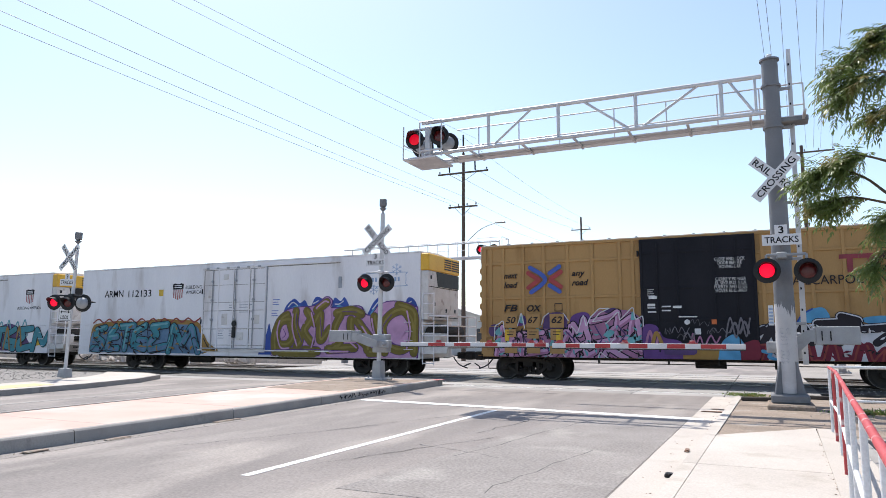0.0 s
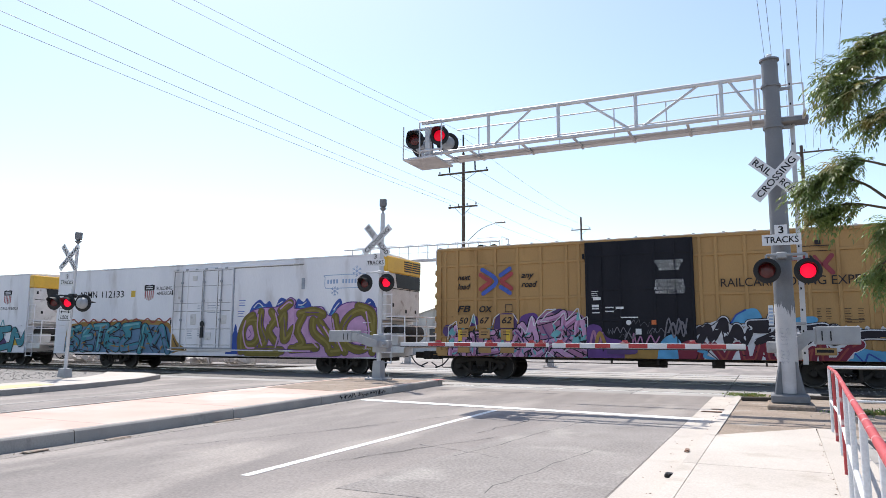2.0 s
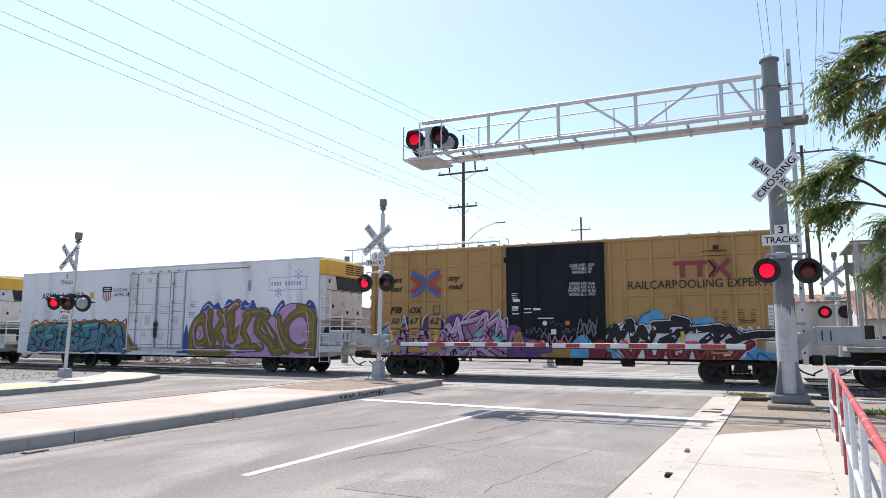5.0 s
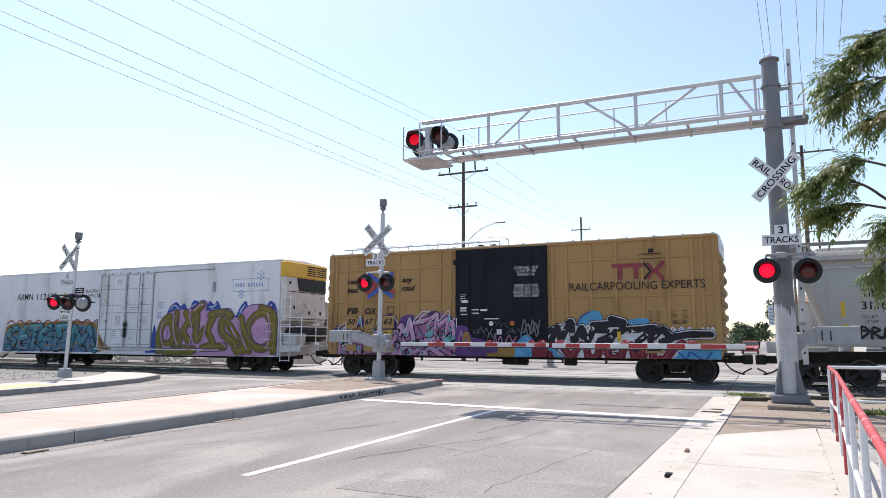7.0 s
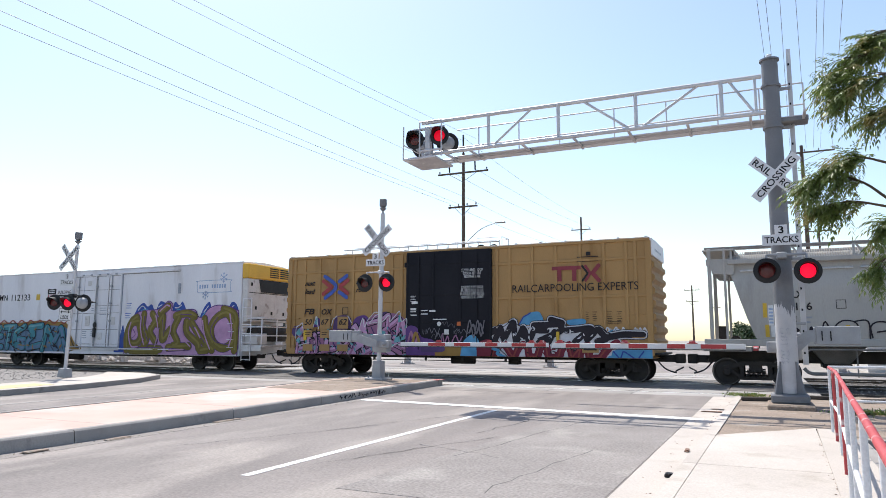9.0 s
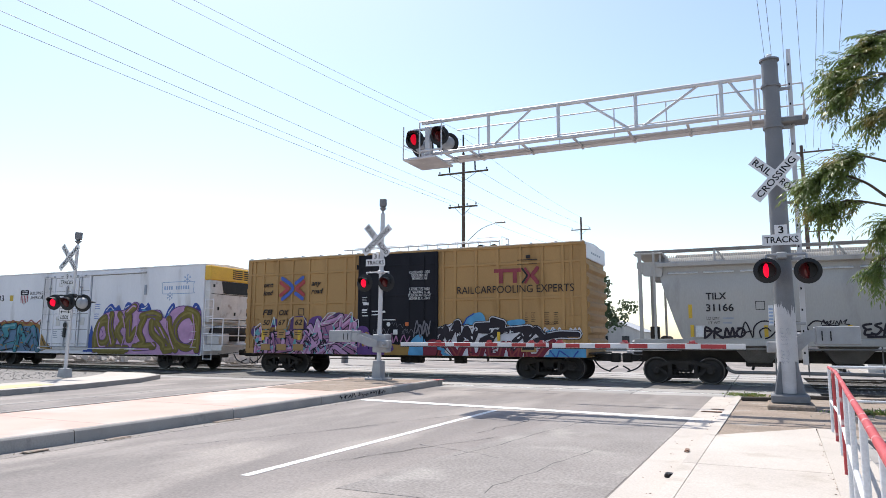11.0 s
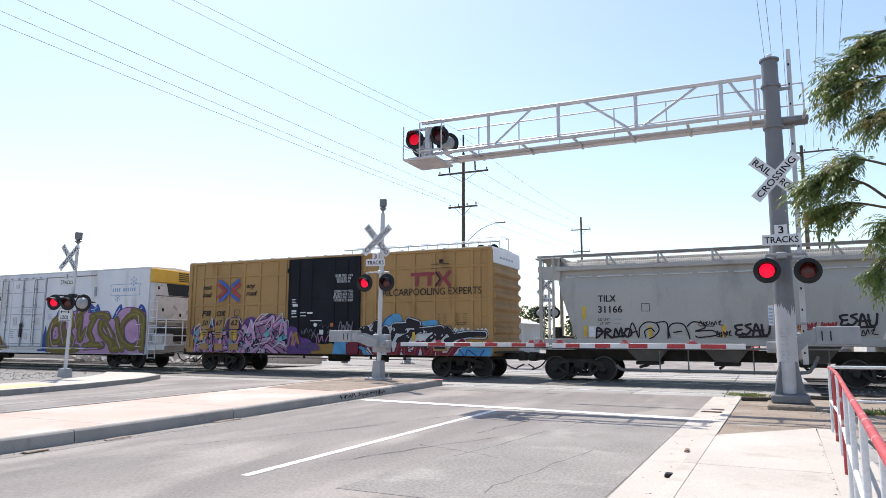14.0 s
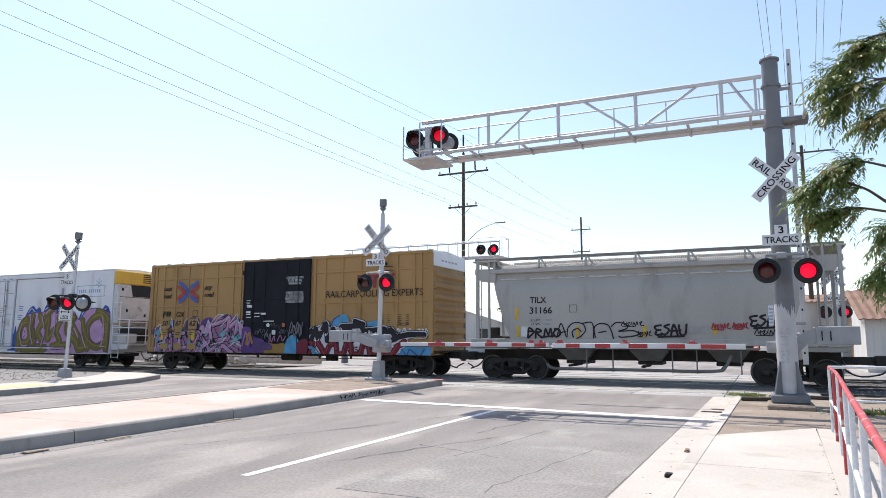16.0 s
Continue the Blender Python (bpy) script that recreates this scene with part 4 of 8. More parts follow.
def hopper():
    c0 = 17.75
    car = thing("covered_hopper", (train_x(0) + c0, TRACK_Y, 0), "grey covered hopper car with graffiti and black hoppers' gates below", "freight car", "cars of the train")
    CAR_ROWS.append((car, c0))
    W, L = 1.58, 6.35
    # curved side sheets with sloping ends
    nz, top, bot = 22, 4.18, 1.52

    def half(z):
        if z > 3.05:
            return 1.56 - 0.17 * min(1.0, (z - 3.05) / 0.72) ** 2
        return 1.56 - 0.03 * max(0.0, (2.1 - z) / 0.6)

    def reach(z):
        u = min(1.0, max(0.0, (z - bot) / (3.75 - bot)))
        return 4.72 + 0.72 * u ** 0.85
    m = Mesh()
    rows = [bot + (top - bot) * k / nz for k in range(nz + 1)]
    for sy in (-1, 1):
        vs, fs = [], []
        for z in rows:
            for k in range(13):
                vs.append((-reach(z) + 2 * reach(z) * k / 12, sy * half(z), z))
        for a in range(nz):
            for k in range(12):
                fs.append((a * 13 + k, a * 13 + k + 1, (a + 1) * 13 + k + 1, (a + 1) * 13 + k))
        m.add(vs, fs)
    for sx in (-1, 1):
        vs = [(sx * reach(z), sy * half(z), z) for z in rows for sy in (-1, 1)]
        m.add(vs, [(2 * a, 2 * a + 1, 2 * a + 3, 2 * a + 2) for a in range(nz)])
    body = part("body", m, HOPPER_GREY, car, "grey curved steel hopper body", None, 35)
    part("slope_sheets", Mesh().add([(sx * q, sy * 1.3, z) for sx in (-1, 1) for q, z in ((5.35, 3.7), (3.6, 1.5)) for sy in (-1, 1)], [(0, 1, 3, 2), (4, 5, 7, 6)]), HOPPER_GREY, car)
    for y in (-W + 0.055, W - 0.055):
        part("eave", Mesh().cbox(-5.5, 5.5, y - 0.065, y + 0.065, 4.05, 4.2, 0.015), HOPPER_GREY, car)
    for k in range(6):
        part("side_seam", Mesh().cbox(-4.6 + 1.84 * k - 0.012, -4.6 + 1.84 * k + 0.012, -1.566, -1.54, 1.7, 3.2, 0.003), HOPPER_GREY, car)
    part("roof", Mesh().prism([(-W, 4.18), (-0.9, 4.42), (0, 4.5), (0.9, 4.42), (W, 4.18), (W, 4.14), (-W, 4.14)], -5.5, 5.5, "x"), HOPPER_GREY, car, "grey cambered roof")
    hm = Mesh().cbox(-5.0, 5.0, -0.28, 0.28, 4.48, 4.6, 0.02)
    part("trough_hatch", hm, HOPPER_GREY, car)
    # white dashes under the eave draw the sun falling through the grating
    for k in range(9):
        xx = -5.15 + 1.16 * k
        part("eave_strip", Mesh().prism([(-1.39, 3.80), (-1.47, 3.80), (-1.47, 3.815), (-1.40, 3.86), (-1.39, 3.86)], xx, xx + 0.98, "x"), DECAL_WHITE, car, "white dash drawn for sun falling through the grating")
    # running boards of open grating on upright brackets
    for sy in (-1, 1):
        rb = Mesh()
        for k in range(5):
            y = sy * (0.86 + 0.12 * k)
            rb.box(-6.2, 6.2, y - 0.008, y + 0.008, 4.61, 4.65)
        for k in range(125):
            xx = -6.2 + k * 0.1
            rb.box(xx - 0.006, xx + 0.006, min(sy * 0.85, sy * 1.36), max(sy * 0.85, sy * 1.36), 4.62, 4.64)
        run = part("running_board", rb, GRATING, car, "open grating running board")
        for k in range(7):
            xx = -5.4 + k * 1.8
            part("bracket", Mesh().prism([(sy * 1.5, 4.18), (sy * 1.42, 4.6), (sy * 1.34, 4.6), (sy * 1.4, 4.18)], xx - 0.035, xx + 0.035, "x").prism([(xx + 0.04, 4.56), (xx + 0.12, 4.56), (xx + 0.34, 4.24), (xx + 0.26, 4.24)], sy * 1.38 - 0.02, sy * 1.38 + 0.02, "y"), HOPPER_GREY, run)
        part("edge_bar", Mesh().cbox(-6.25, 6.5, sy * 1.38 - 0.025, sy * 1.38 + 0.025, 4.58, 4.67, 0.006), OUTLET_GREY, run)
    gm2 = Mesh()
    for k in range(150):
        xx = -5.4 + k * 0.072
        gm2.prism([(-W + 0.02, 4.2), (-1.06, 4.5), (-1.04, 4.5), (-W + 0.05, 4.2)], xx - 0.012, xx + 0.012, "x")
    part("roof_ribbing", gm2, GRATING, car, "pale ribbed roof slope", None)
    # side sill, end posts and end frames
    part("side_sill", Mesh().cbox(-L, L + 0.2, -W + 0.02, -W + 0.14, 1.32, 1.55, 0.015).cbox(-L, L + 0.2, W - 0.14, W - 0.02, 1.32, 1.55, 0.015), HOPPER_GREY, car)
    for sx in (-1, 1):
        for sy in (-1, 1):
            y = sy * (W - 0.12)
            part("end_post", Mesh().cbox(sx * 6.1 - 0.06, sx * 6.1 + 0.06, y - 0.06, y + 0.06, 1.4, 4.6, 0.01), HOPPER_GREY, car)
            part("inner_post", Mesh().cbox(sx * 5.62 - 0.04, sx * 5.62 + 0.04, y - 0.05, y + 0.05, 1.4, 4.6, 0.01), HOPPER_GREY, car)
            part("corner_plate", Mesh().prism([(sx * 5.3, 4.25), (sx * 6.2, 4.25), (sx * 6.2, 4.05), (sx * 5.95, 3.75), (sx * 5.35, 3.7)], y - 0.03, y + 0.03, "y"), HOPPER_GREY, car)
        part("end_walkway", Mesh().cbox(min(sx * 5.3, sx * 6.3), max(sx * 5.3, sx * 6.3), -1.5, 1.5, 4.52, 4.58, 0.01), HOPPER_GREY, car)
        tp = Mesh()
        for k in range(5):
            tp.tube([(sx * 6.14, -W + 0.1, 1.8 + 0.45 * k), (sx * 6.14, -W + 0.62, 1.8 + 0.45 * k)], 0.014, 6)
        tp.tube([(sx * 6.14, -W + 0.62, 1.5), (sx * 6.14, -W + 0.62, 4.5)], 0.02, 6)
        part("end_ladder", tp, HOPPER_GREY, car)
        part("end_platform", Mesh().cbox(min(sx * 4.9, sx * 6.4), max(sx * 4.9, sx * 6.4), -1.45, 1.45, 1.14, 1.3, 0.015), HOPPER_GREY, car)
        coupler(car, sx * 6.2, sx, 0.55 if sx < 0 else 1.1)
        part("brake_gear", Mesh().tube([(sx * 5.4, -0.9, 1.5), (sx * 5.4, 0.3, 1.5)], 0.17, 12).cbox(sx * 5.8 - 0.15, sx * 5.8 + 0.15, -0.5, -0.15, 1.3, 2.0, 0.02), BOGIE, car)
    # the brake end stands a little further out
    for ob in car.children:
        if ob.name.split(".")[0] in ("end_post", "inner_post", "corner_plate", "end_walkway", "end_ladder") and ob.data.vertices[0].co.x > 0:
            ob.data.transform(Matrix.Translation((0.25, 0, 0)))
    # outlet hoppers under the body
    for k in range(3):
        cx = -2.4 + k * 2.65
        hm = Mesh()
        a = [(cx - 0.95, 1.5), (cx + 0.95, 1.5), (cx + 0.36, 0.74), (cx - 0.36, 0.74)]
        hm.add([(q, -1.25, z) if z > 1 else (q, -0.5, z) for q, z in a] + [(q, 1.25, z) if z > 1 else (q, 0.5, z) for q, z in a], [(0, 1, 2, 3), (4, 5, 6, 7), (0, 3, 7, 4), (1, 2, 6, 5), (2, 3, 7, 6), (0, 1, 5, 4)])
        part("outlet_hopper", hm, OUTLET_GREY, car, "dusty dark grey outlet hopper")
        part("outlet_gate", Mesh().cbox(cx - 0.42, cx + 0.42, -0.6, 0.6, 0.62, 0.75, 0.02).tube([(cx - 0.2, -1.0, 0.56), (cx - 0.2, 0.9, 0.56)], 0.05, 8), BOGIE, car)
    pp = smooth_line([(-3.4, -1.0, 0.62), (-3.2, -1.0, 0.46), (-2.6, -1.0, 0.45), (0, -1.0, 0.45), (2.4, -1.0, 0.46), (2.8, -1.0, 0.62), (3.0, -1.0, 1.0)], 4)
    part("discharge_pipe", Mesh().tube([(a, -1.2, b) for a, _, b in pp], 0.055, 10), OUTLET_GREY, car)
    part("side_pipe", Mesh().tube([(-3.9, -W + 0.1, 1.22), (3.9, -W + 0.1, 1.22)], 0.03, 8), OUTLET_GREY, car)
    for xx in (-1.9, -0.95, 1.1, 1.9, 3.3):
        part("pipe_hanger", Mesh().cbox(xx - 0.02, xx + 0.02, -1.24, -1.18, 0.36, 1.34, 0.005), OUTLET_GREY, car)
    part("centre_sill", Mesh().box(-6.3, 6.3, -0.25, 0.25, 0.75, 1.15), BOGIE, car)
    bogie(car, -4.83)
    bogie(car, 4.93)
    return car


boxcar_ob = boxcar()
reefer_ob = reefer(-18.88, "white refrigerated boxcar with yellow cooling unit and graffiti")
second_ob = reefer(-41.63, "white refrigerated boxcar with shield emblem and teal graffiti")
hopper_ob = hopper()

# ---- crossing signals ----
LAMP_ROWS = []     # (lens, its rest pose, lit at the start)


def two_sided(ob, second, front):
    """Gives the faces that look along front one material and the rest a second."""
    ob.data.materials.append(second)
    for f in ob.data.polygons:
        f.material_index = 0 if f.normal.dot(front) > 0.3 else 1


def lamp_head(parent, m, lit, flash=True, size=1.0, name="lamp_head", lens_mat=None):
    """A round signal lamp on a black backing disc with a visor; its lens disc turns a lit or a dark face outwards."""
    r = 0.30 * size
    hd = Mesh().lathe([(0.162, 0.012), (0.17, -0.012), (r - 0.02, -0.008), (r, 0.0), (r, 0.012), (0.2, 0.02), (0.19, 0.16), (0.12, 0.24), (0.0, 0.25)], 32)
    head = part(name, hd, BLACK, parent, "black round signal head with visor", m, 40)
    vis = Mesh()
    n = 20
    vs, fs = [], []
    for k in range(n + 1):
        a = radians(-25 + 230 * k / n)
        depth = 0.08 + 0.24 * max(0.0, math.sin(a)) ** 0.8 if math.sin(a) > 0 else 0.06
        for rr in (0.170, 0.178):
            vs += [(rr * math.cos(a), 0.0, rr * math.sin(a)), (rr * math.cos(a), -depth, rr * math.sin(a) - 0.05 * depth)]
    for k in range(n):
        b, c = 4 * k, 4 * (k + 1)
        fs += [(b, c, c + 1, b + 1), (b + 2, b + 3, c + 3, c + 2), (b + 1, c + 1, c + 3, b + 3)]
    part("visor", vis.add(vs, fs), BLACK, head)
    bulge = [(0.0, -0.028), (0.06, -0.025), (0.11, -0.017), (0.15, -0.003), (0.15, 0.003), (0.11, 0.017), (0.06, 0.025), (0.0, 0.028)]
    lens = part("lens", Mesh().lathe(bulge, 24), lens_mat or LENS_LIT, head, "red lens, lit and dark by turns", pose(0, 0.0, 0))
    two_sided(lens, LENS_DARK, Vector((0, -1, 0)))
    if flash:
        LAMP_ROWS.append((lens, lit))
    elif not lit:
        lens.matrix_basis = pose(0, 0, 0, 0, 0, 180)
    return head


def back_head(parent, m):
    """A signal head seen from behind: plain disc with a grey dome."""
    hd = Mesh().lathe([(0.30, 0.0), (0.30, -0.012), (0.2, -0.02), (0.185, -0.13), (0.11, -0.2), (0.0, -0.21)], 28)
    h = part("rear_lamp_head", hd, STEEL, parent, "grey back of a rear-facing signal head", m, 40)
    part("backing_disc", Mesh().lathe([(0.2, -0.024), (0.305, -0.014), (0.305, 0.006)], 28), BLACK, h)
    return h


def crossbuck(parent, x, y, z, tilt=0.0, size=1.0):
    """White crossed blades with black letters."""
    cb = part("crossbuck", Mesh().cbox(-0.61, 0.61, -0.004, 0.004, -0.114, 0.114, 0.002, pose(0, 0, 0, 0, 45, 0)), SIGN_WHITE, parent, "white crossed blades lettered in black", pose(x, y, z, 0, tilt, 0) @ Matrix.Scale(size, 4))
    part("blade", Mesh().cbox(-0.61, 0.61, -0.004, 0.004, -0.114, 0.114, 0.002, pose(0, 0, 0, 0, -45, 0)), SIGN_WHITE, cb, "", pose(0, -0.012, 0))
    a = math.sqrt(0.5)
    lettering("lettering", "CROSSING", cb, SIGN_BLACK, 0, -0.0165, 0, 1.05, 0.14, "", 0, 45, 0.012)
    lettering("lettering", "RAIL", cb, SIGN_BLACK, -0.345 * a, -0.0045, 0.345 * a, 0.42, 0.14, "", 0, -45, 0.012)
    lettering("lettering", "ROAD", cb, SIGN_BLACK, 0.345 * a, -0.0045, -0.345 * a, 0.45, 0.14, "", 0, -45, 0.012)
    return cb


def tracks_sign(parent, x, y, z):
    sg = part("track_count_sign", Mesh().cbox(-0.37, 0.37, -0.004, 0.004, -0.12, 0.11, 0.002).cbox(-0.12, 0.12, -0.0035, 0.0035, 0.112, 0.31, 0.002), SIGN_WHITE, parent, "white sign with the number of tracks", pose(x, y, z))
    lettering("lettering", "TRACKS", sg, SIGN_BLACK, 0, -0.0045, -0.005, 0.64, 0.135, "", 0, 0, 0.012)
    lettering("lettering", "3", sg, SIGN_BLACK, 0, -0.0045, 0.205, 0.1, 0.155, "", 0, 0, 0.02)
    return sg


def bell(parent, z):
    b = Mesh().lathe([(0.03, 0.0), (0.03, 0.1), (0.09, 0.16), (0.12, 0.2), (0.05, 0.22), (0.11, 0.26), (0.125, 0.3), (0.125, 0.5), (0.1, 0.52), (0.0, 0.52)], 18, pose(0, 0, z), "z")
    part("bell", b, POLE_STEEL, parent, "grey warning bell", None, 35)


def junction_base(parent, w=0.36, h=0.62):
    m = Mesh().cbox(-w, w, -w * 0.8, w * 0.8, 0.0, 0.06, 0.01)
    m.prism([(-0.17, 0.06), (0.17, 0.06), (0.13, h), (-0.13, h)], -0.16, 0.16, "y")
    part("junction_base", m, STEEL, parent, "grey cast junction base")
    for k in range(4):
        a = radians(45 + 90 * k)
        part("anchor_bolt", Mesh().lathe([(0.035, 0.05), (0.035, 0.1), (0.018, 0.1), (0.018, 0.15), (0.0, 0.15)], 6, pose(0.9 * w * math.cos(a) * 1.1, 0.75 * w * math.sin(a) * 1.1, 0.0), "z"), STEEL, parent)


def signal_mast(at, turn, label, lamps_z, buck_z, sign_z, top, group="crossing signal masts", lean=0.0, start=True, flash=True, backs=False):
    th = thing("signal_mast", pose(*at) @ pose(0, 0, 0, 0, lean, turn), label, "railway signal", group)
    part("pole", Mesh().tube([(0, 0, 0.5), (0, 0, top - 0.5)], 0.075, 16), ALU, th, "bare aluminium pole", None, 40)
    junction_base(th)
    bell(th, top - 0.52)
    crossbuck(th, -0.13, -0.11, buck_z, 4, 1.1)
    tracks_sign(th, -0.18, -0.10, sign_z)
    part("lamp_arm", Mesh().tube([(-0.57, -0.02, lamps_z + 0.36), (0.31, -0.02, lamps_z + 0.36)], 0.025, 8).tube([(-0.55, -0.02, lamps_z + 0.36), (-0.55, 0.06, lamps_z + 0.1)], 0.022, 8).tube([(0.29, -0.02, lamps_z + 0.36), (0.29, 0.06, lamps_z + 0.1)], 0.022, 8).cbox(-0.1, 0.1, -0.1, 0.1, lamps_z + 0.3, lamps_z + 0.42, 0.02), ALU, th)
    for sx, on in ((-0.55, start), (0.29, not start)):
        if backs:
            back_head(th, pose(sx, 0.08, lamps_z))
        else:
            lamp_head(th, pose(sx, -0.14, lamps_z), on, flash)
    return th


def gate(at, name_label, sgn, x_tip, x_root, arm_z, stripes, lights, w0, w1):
    """A lowered barrier: drive box, counterweight plates, and a striped arm reaching along x."""
    th = thing("crossing_gate", at, name_label, "barrier", "lowered crossing gates")
    s = sgn
    part("drive_box", Mesh().cbox(-0.26, 0.26, 0.05, 0.42, arm_z - 0.28, arm_z + 0.32, 0.03), STEEL, th, "grey gate drive box")
    for y in (-0.30, 0.30):
        cw = Mesh().prism([(-s * 0.12, arm_z - 0.10), (s * 0.2, arm_z - 0.08), (s * (w0 - 0.1), arm_z + 0.12), (s * (w0 + 0.1), arm_z + 0.12), (s * (w0 + 0.1), arm_z + 0.36), (s * (w0 - 0.15), arm_z + 0.36), (s * 0.08, arm_z + 0.16), (-s * 0.12, arm_z + 0.12)], y - 0.012, y + 0.012, "y")
        part("support_arm", cw, STEEL, th, "galvanised counterweight arm")
        part("counterweight", Mesh().cbox(min(s * w0, s * w1), max(s * w0, s * w1), y - 0.04, y + 0.04, arm_z + 0.06, arm_z + 0.44, 0.015), STEEL, th, "flat grey counterweight plate")
        for k in range(2):
            part("slot", Mesh().box(s * (w0 + 0.12 + 0.16 * k) - 0.012, s * (w0 + 0.12 + 0.16 * k) + 0.012, y - 0.046, y - 0.03, arm_z + 0.14, arm_z + 0.34), BLACK, th)
    part("adapter", Mesh().cbox(min(-s * 0.45, -s * 0.1), max(-s * 0.45, -s * 0.1), -0.12, 0.12, arm_z - 0.13, arm_z + 0.12, 0.02).tube([(-s * 0.3, -0.3, arm_z), (-s * 0.3, 0.3, arm_z)], 0.05, 10), STEEL, th)
    arm = part("arm", Mesh().cbox(min(x_tip, x_root), max(x_tip, x_root), -0.025, 0.025, arm_z - 0.062, arm_z + 0.062, 0.008), SIGN_WHITE, th, "white barrier arm with red stripes")
    for a, b in stripes:
        part("red_stripe", Mesh().box(min(a, b), max(a, b), -0.029, 0.029, arm_z - 0.05, arm_z + 0.05), RED_TAPE, arm)
    for xl in lights:
        ll = part("arm_lamp", Mesh().cbox(xl - 0.11, xl + 0.11, -0.05, 0.05, arm_z + 0.062, arm_z + 0.08, 0.005).prism([(xl - 0.075, arm_z + 0.08), (xl + 0.075, arm_z + 0.08), (xl + 0.05, arm_z + 0.14), (xl - 0.05, arm_z + 0.14)], -0.04, 0.04, "y"), RED_PAINT, arm, "small red arm lamp")
    part("arm_cable", Mesh().tube([(x_root, -0.04, arm_z - 0.075), ((x_root + x_tip) / 2, -0.035, arm_z - 0.078), (x_tip, -0.035, arm_z - 0.07)], 0.012, 6), RUBBER, arm)
    return th


# mast on the median, with its gate
MID = (-11.56, 19.7, 0.18)
signal_mast(MID, 0, "aluminium crossing signal mast with crossbuck standing on the median", 3.19, 4.63, 3.88, 6.05, lean=0.8)
gate((-11.5, 19.55, 0.18), "galvanised gate mechanism with lowered striped arm on the median", -1, 5.78, 0.85, 1.17, [(1.85, 2.44), (2.75, 3.3), (3.79, 4.19), (4.64, 5.09), (5.35, 5.7)], [2.2, 3.92, 5.26, 5.58], 0.85, 1.72)

# mast across the road, its lamps turned towards the side street
LEFT = (-22.2, 16.25, 0.147)
lm = thing("signal_mast", pose(*LEFT) @ pose(0, 0, 0, 0, 2.2, 0), "slim crossing signal mast with look sign beside the far kerb", "railway signal", "crossing signal masts")
part("pole", Mesh().tube([(0, 0, 0.3), (0, 0, 4.65)], 0.06, 14), ALU, lm, "bare aluminium pole", None, 40)
junction_base(lm, 0.2, 0.3)
bell(lm, 4.6)
crossbuck(lm, -0.25, -0.09, 4.2, 2)
tracks_sign(lm, -0.25, -0.09, 3.32)
part("lamp_arm", Mesh().tube([(-0.85, -0.03, 2.85), (0.55, -0.03, 2.85)], 0.03, 8).cbox(-0.12, 0.12, -0.1, 0.1, 2.78, 2.92, 0.02), BLACK, lm)
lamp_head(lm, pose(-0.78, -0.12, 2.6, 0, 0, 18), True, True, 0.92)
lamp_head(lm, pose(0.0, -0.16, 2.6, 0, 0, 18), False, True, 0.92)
back_head(lm, pose(0.52, 0.05, 2.6, 0, 0, 18))
part("rear_visor", Mesh().prism([(0.45, 2.72), (0.82, 2.66), (0.82, 2.63), (0.45, 2.6)], 0.1, 0.3, "y"), BLACK, lm)
lk = part("look_sign", Mesh().cbox(-0.33, 0.33, -0.004, 0.004, -0.24, 0.24, 0.003), SIGN_WHITE, lm, "white look sign with a double arrow", pose(-0.17, -0.1, 2.18))
part("border", Mesh().box(-0.3, 0.3, -0.006, -0.0042, 0.205, 0.217).box(-0.3, 0.3, -0.006, -0.0042, -0.217, -0.205).box(-0.306, -0.294, -0.006, -0.0042, -0.2, 0.2).box(0.294, 0.306, -0.006, -0.0042, -0.2, 0.2), SIGN_BLACK, lk)
part("arrow", Mesh().prism([(-0.25, 0.09), (-0.16, 0.155), (-0.16, 0.105), (0.16, 0.105), (0.16, 0.155), (0.25, 0.09), (0.16, 0.025), (0.16, 0.075), (-0.16, 0.075), (-0.16, 0.025)], -0.006, -0.0042, "y"), SIGN_BLACK, lk)
lettering("lettering", "LOOK", lk, SIGN_BLACK, 0, -0.0045, -0.1, 0.42, 0.14, "", 0, 0, 0.02)

# ---- cantilever signal over the road ----
PX, PY = 0.44, 16.2
ct = thing("cantilever_signal", (PX, PY, 0.115), "tall grey steel cantilever mast carrying truss and signal lamps", "railway signal", "cantilever signals")
pole = part("pole", Mesh().lathe([(0.198, 0.28), (0.196, 2.05), (0.167, 7.55), (0.205, 7.56), (0.205, 7.6), (0.0, 7.62)], 28, None, "z"), POLE_STEEL, ct, "grey tapering tubular steel pole", None, 40)
op_rnd = random.Random(17)
OP_V, OP_F, OP_N = [], [], 96
op_low = 0.0
for k in range(OP_N):
    a = 2 * math.pi * k / OP_N
    op_low = 0.7 * op_low + op_rnd.uniform(-0.09, 0.09)
    zt = 2.06 + 0.09 * math.sin(2 * a + 0.6) + op_low + op_rnd.uniform(-0.035, 0.035)
    OP_V += [(0.2015 * math.cos(a), 0.2015 * math.sin(a), 0.3), (0.1995 * math.cos(a), 0.1995 * math.sin(a), zt)]
    OP_F.append((2 * k, 2 * ((k + 1) % OP_N), 2 * ((k + 1) % OP_N) + 1, 2 * k + 1))
part("white_overpaint", Mesh().add(OP_V, OP_F), POLE_PAINT, pole, "pale painted lower part of the pole", None, 40)
part("cap_knob", Mesh().lathe([(0.06, 7.6), (0.06, 7.7), (0.05, 7.72), (0.0, 7.72)], 14, None, "z"), SIGN_WHITE, pole)
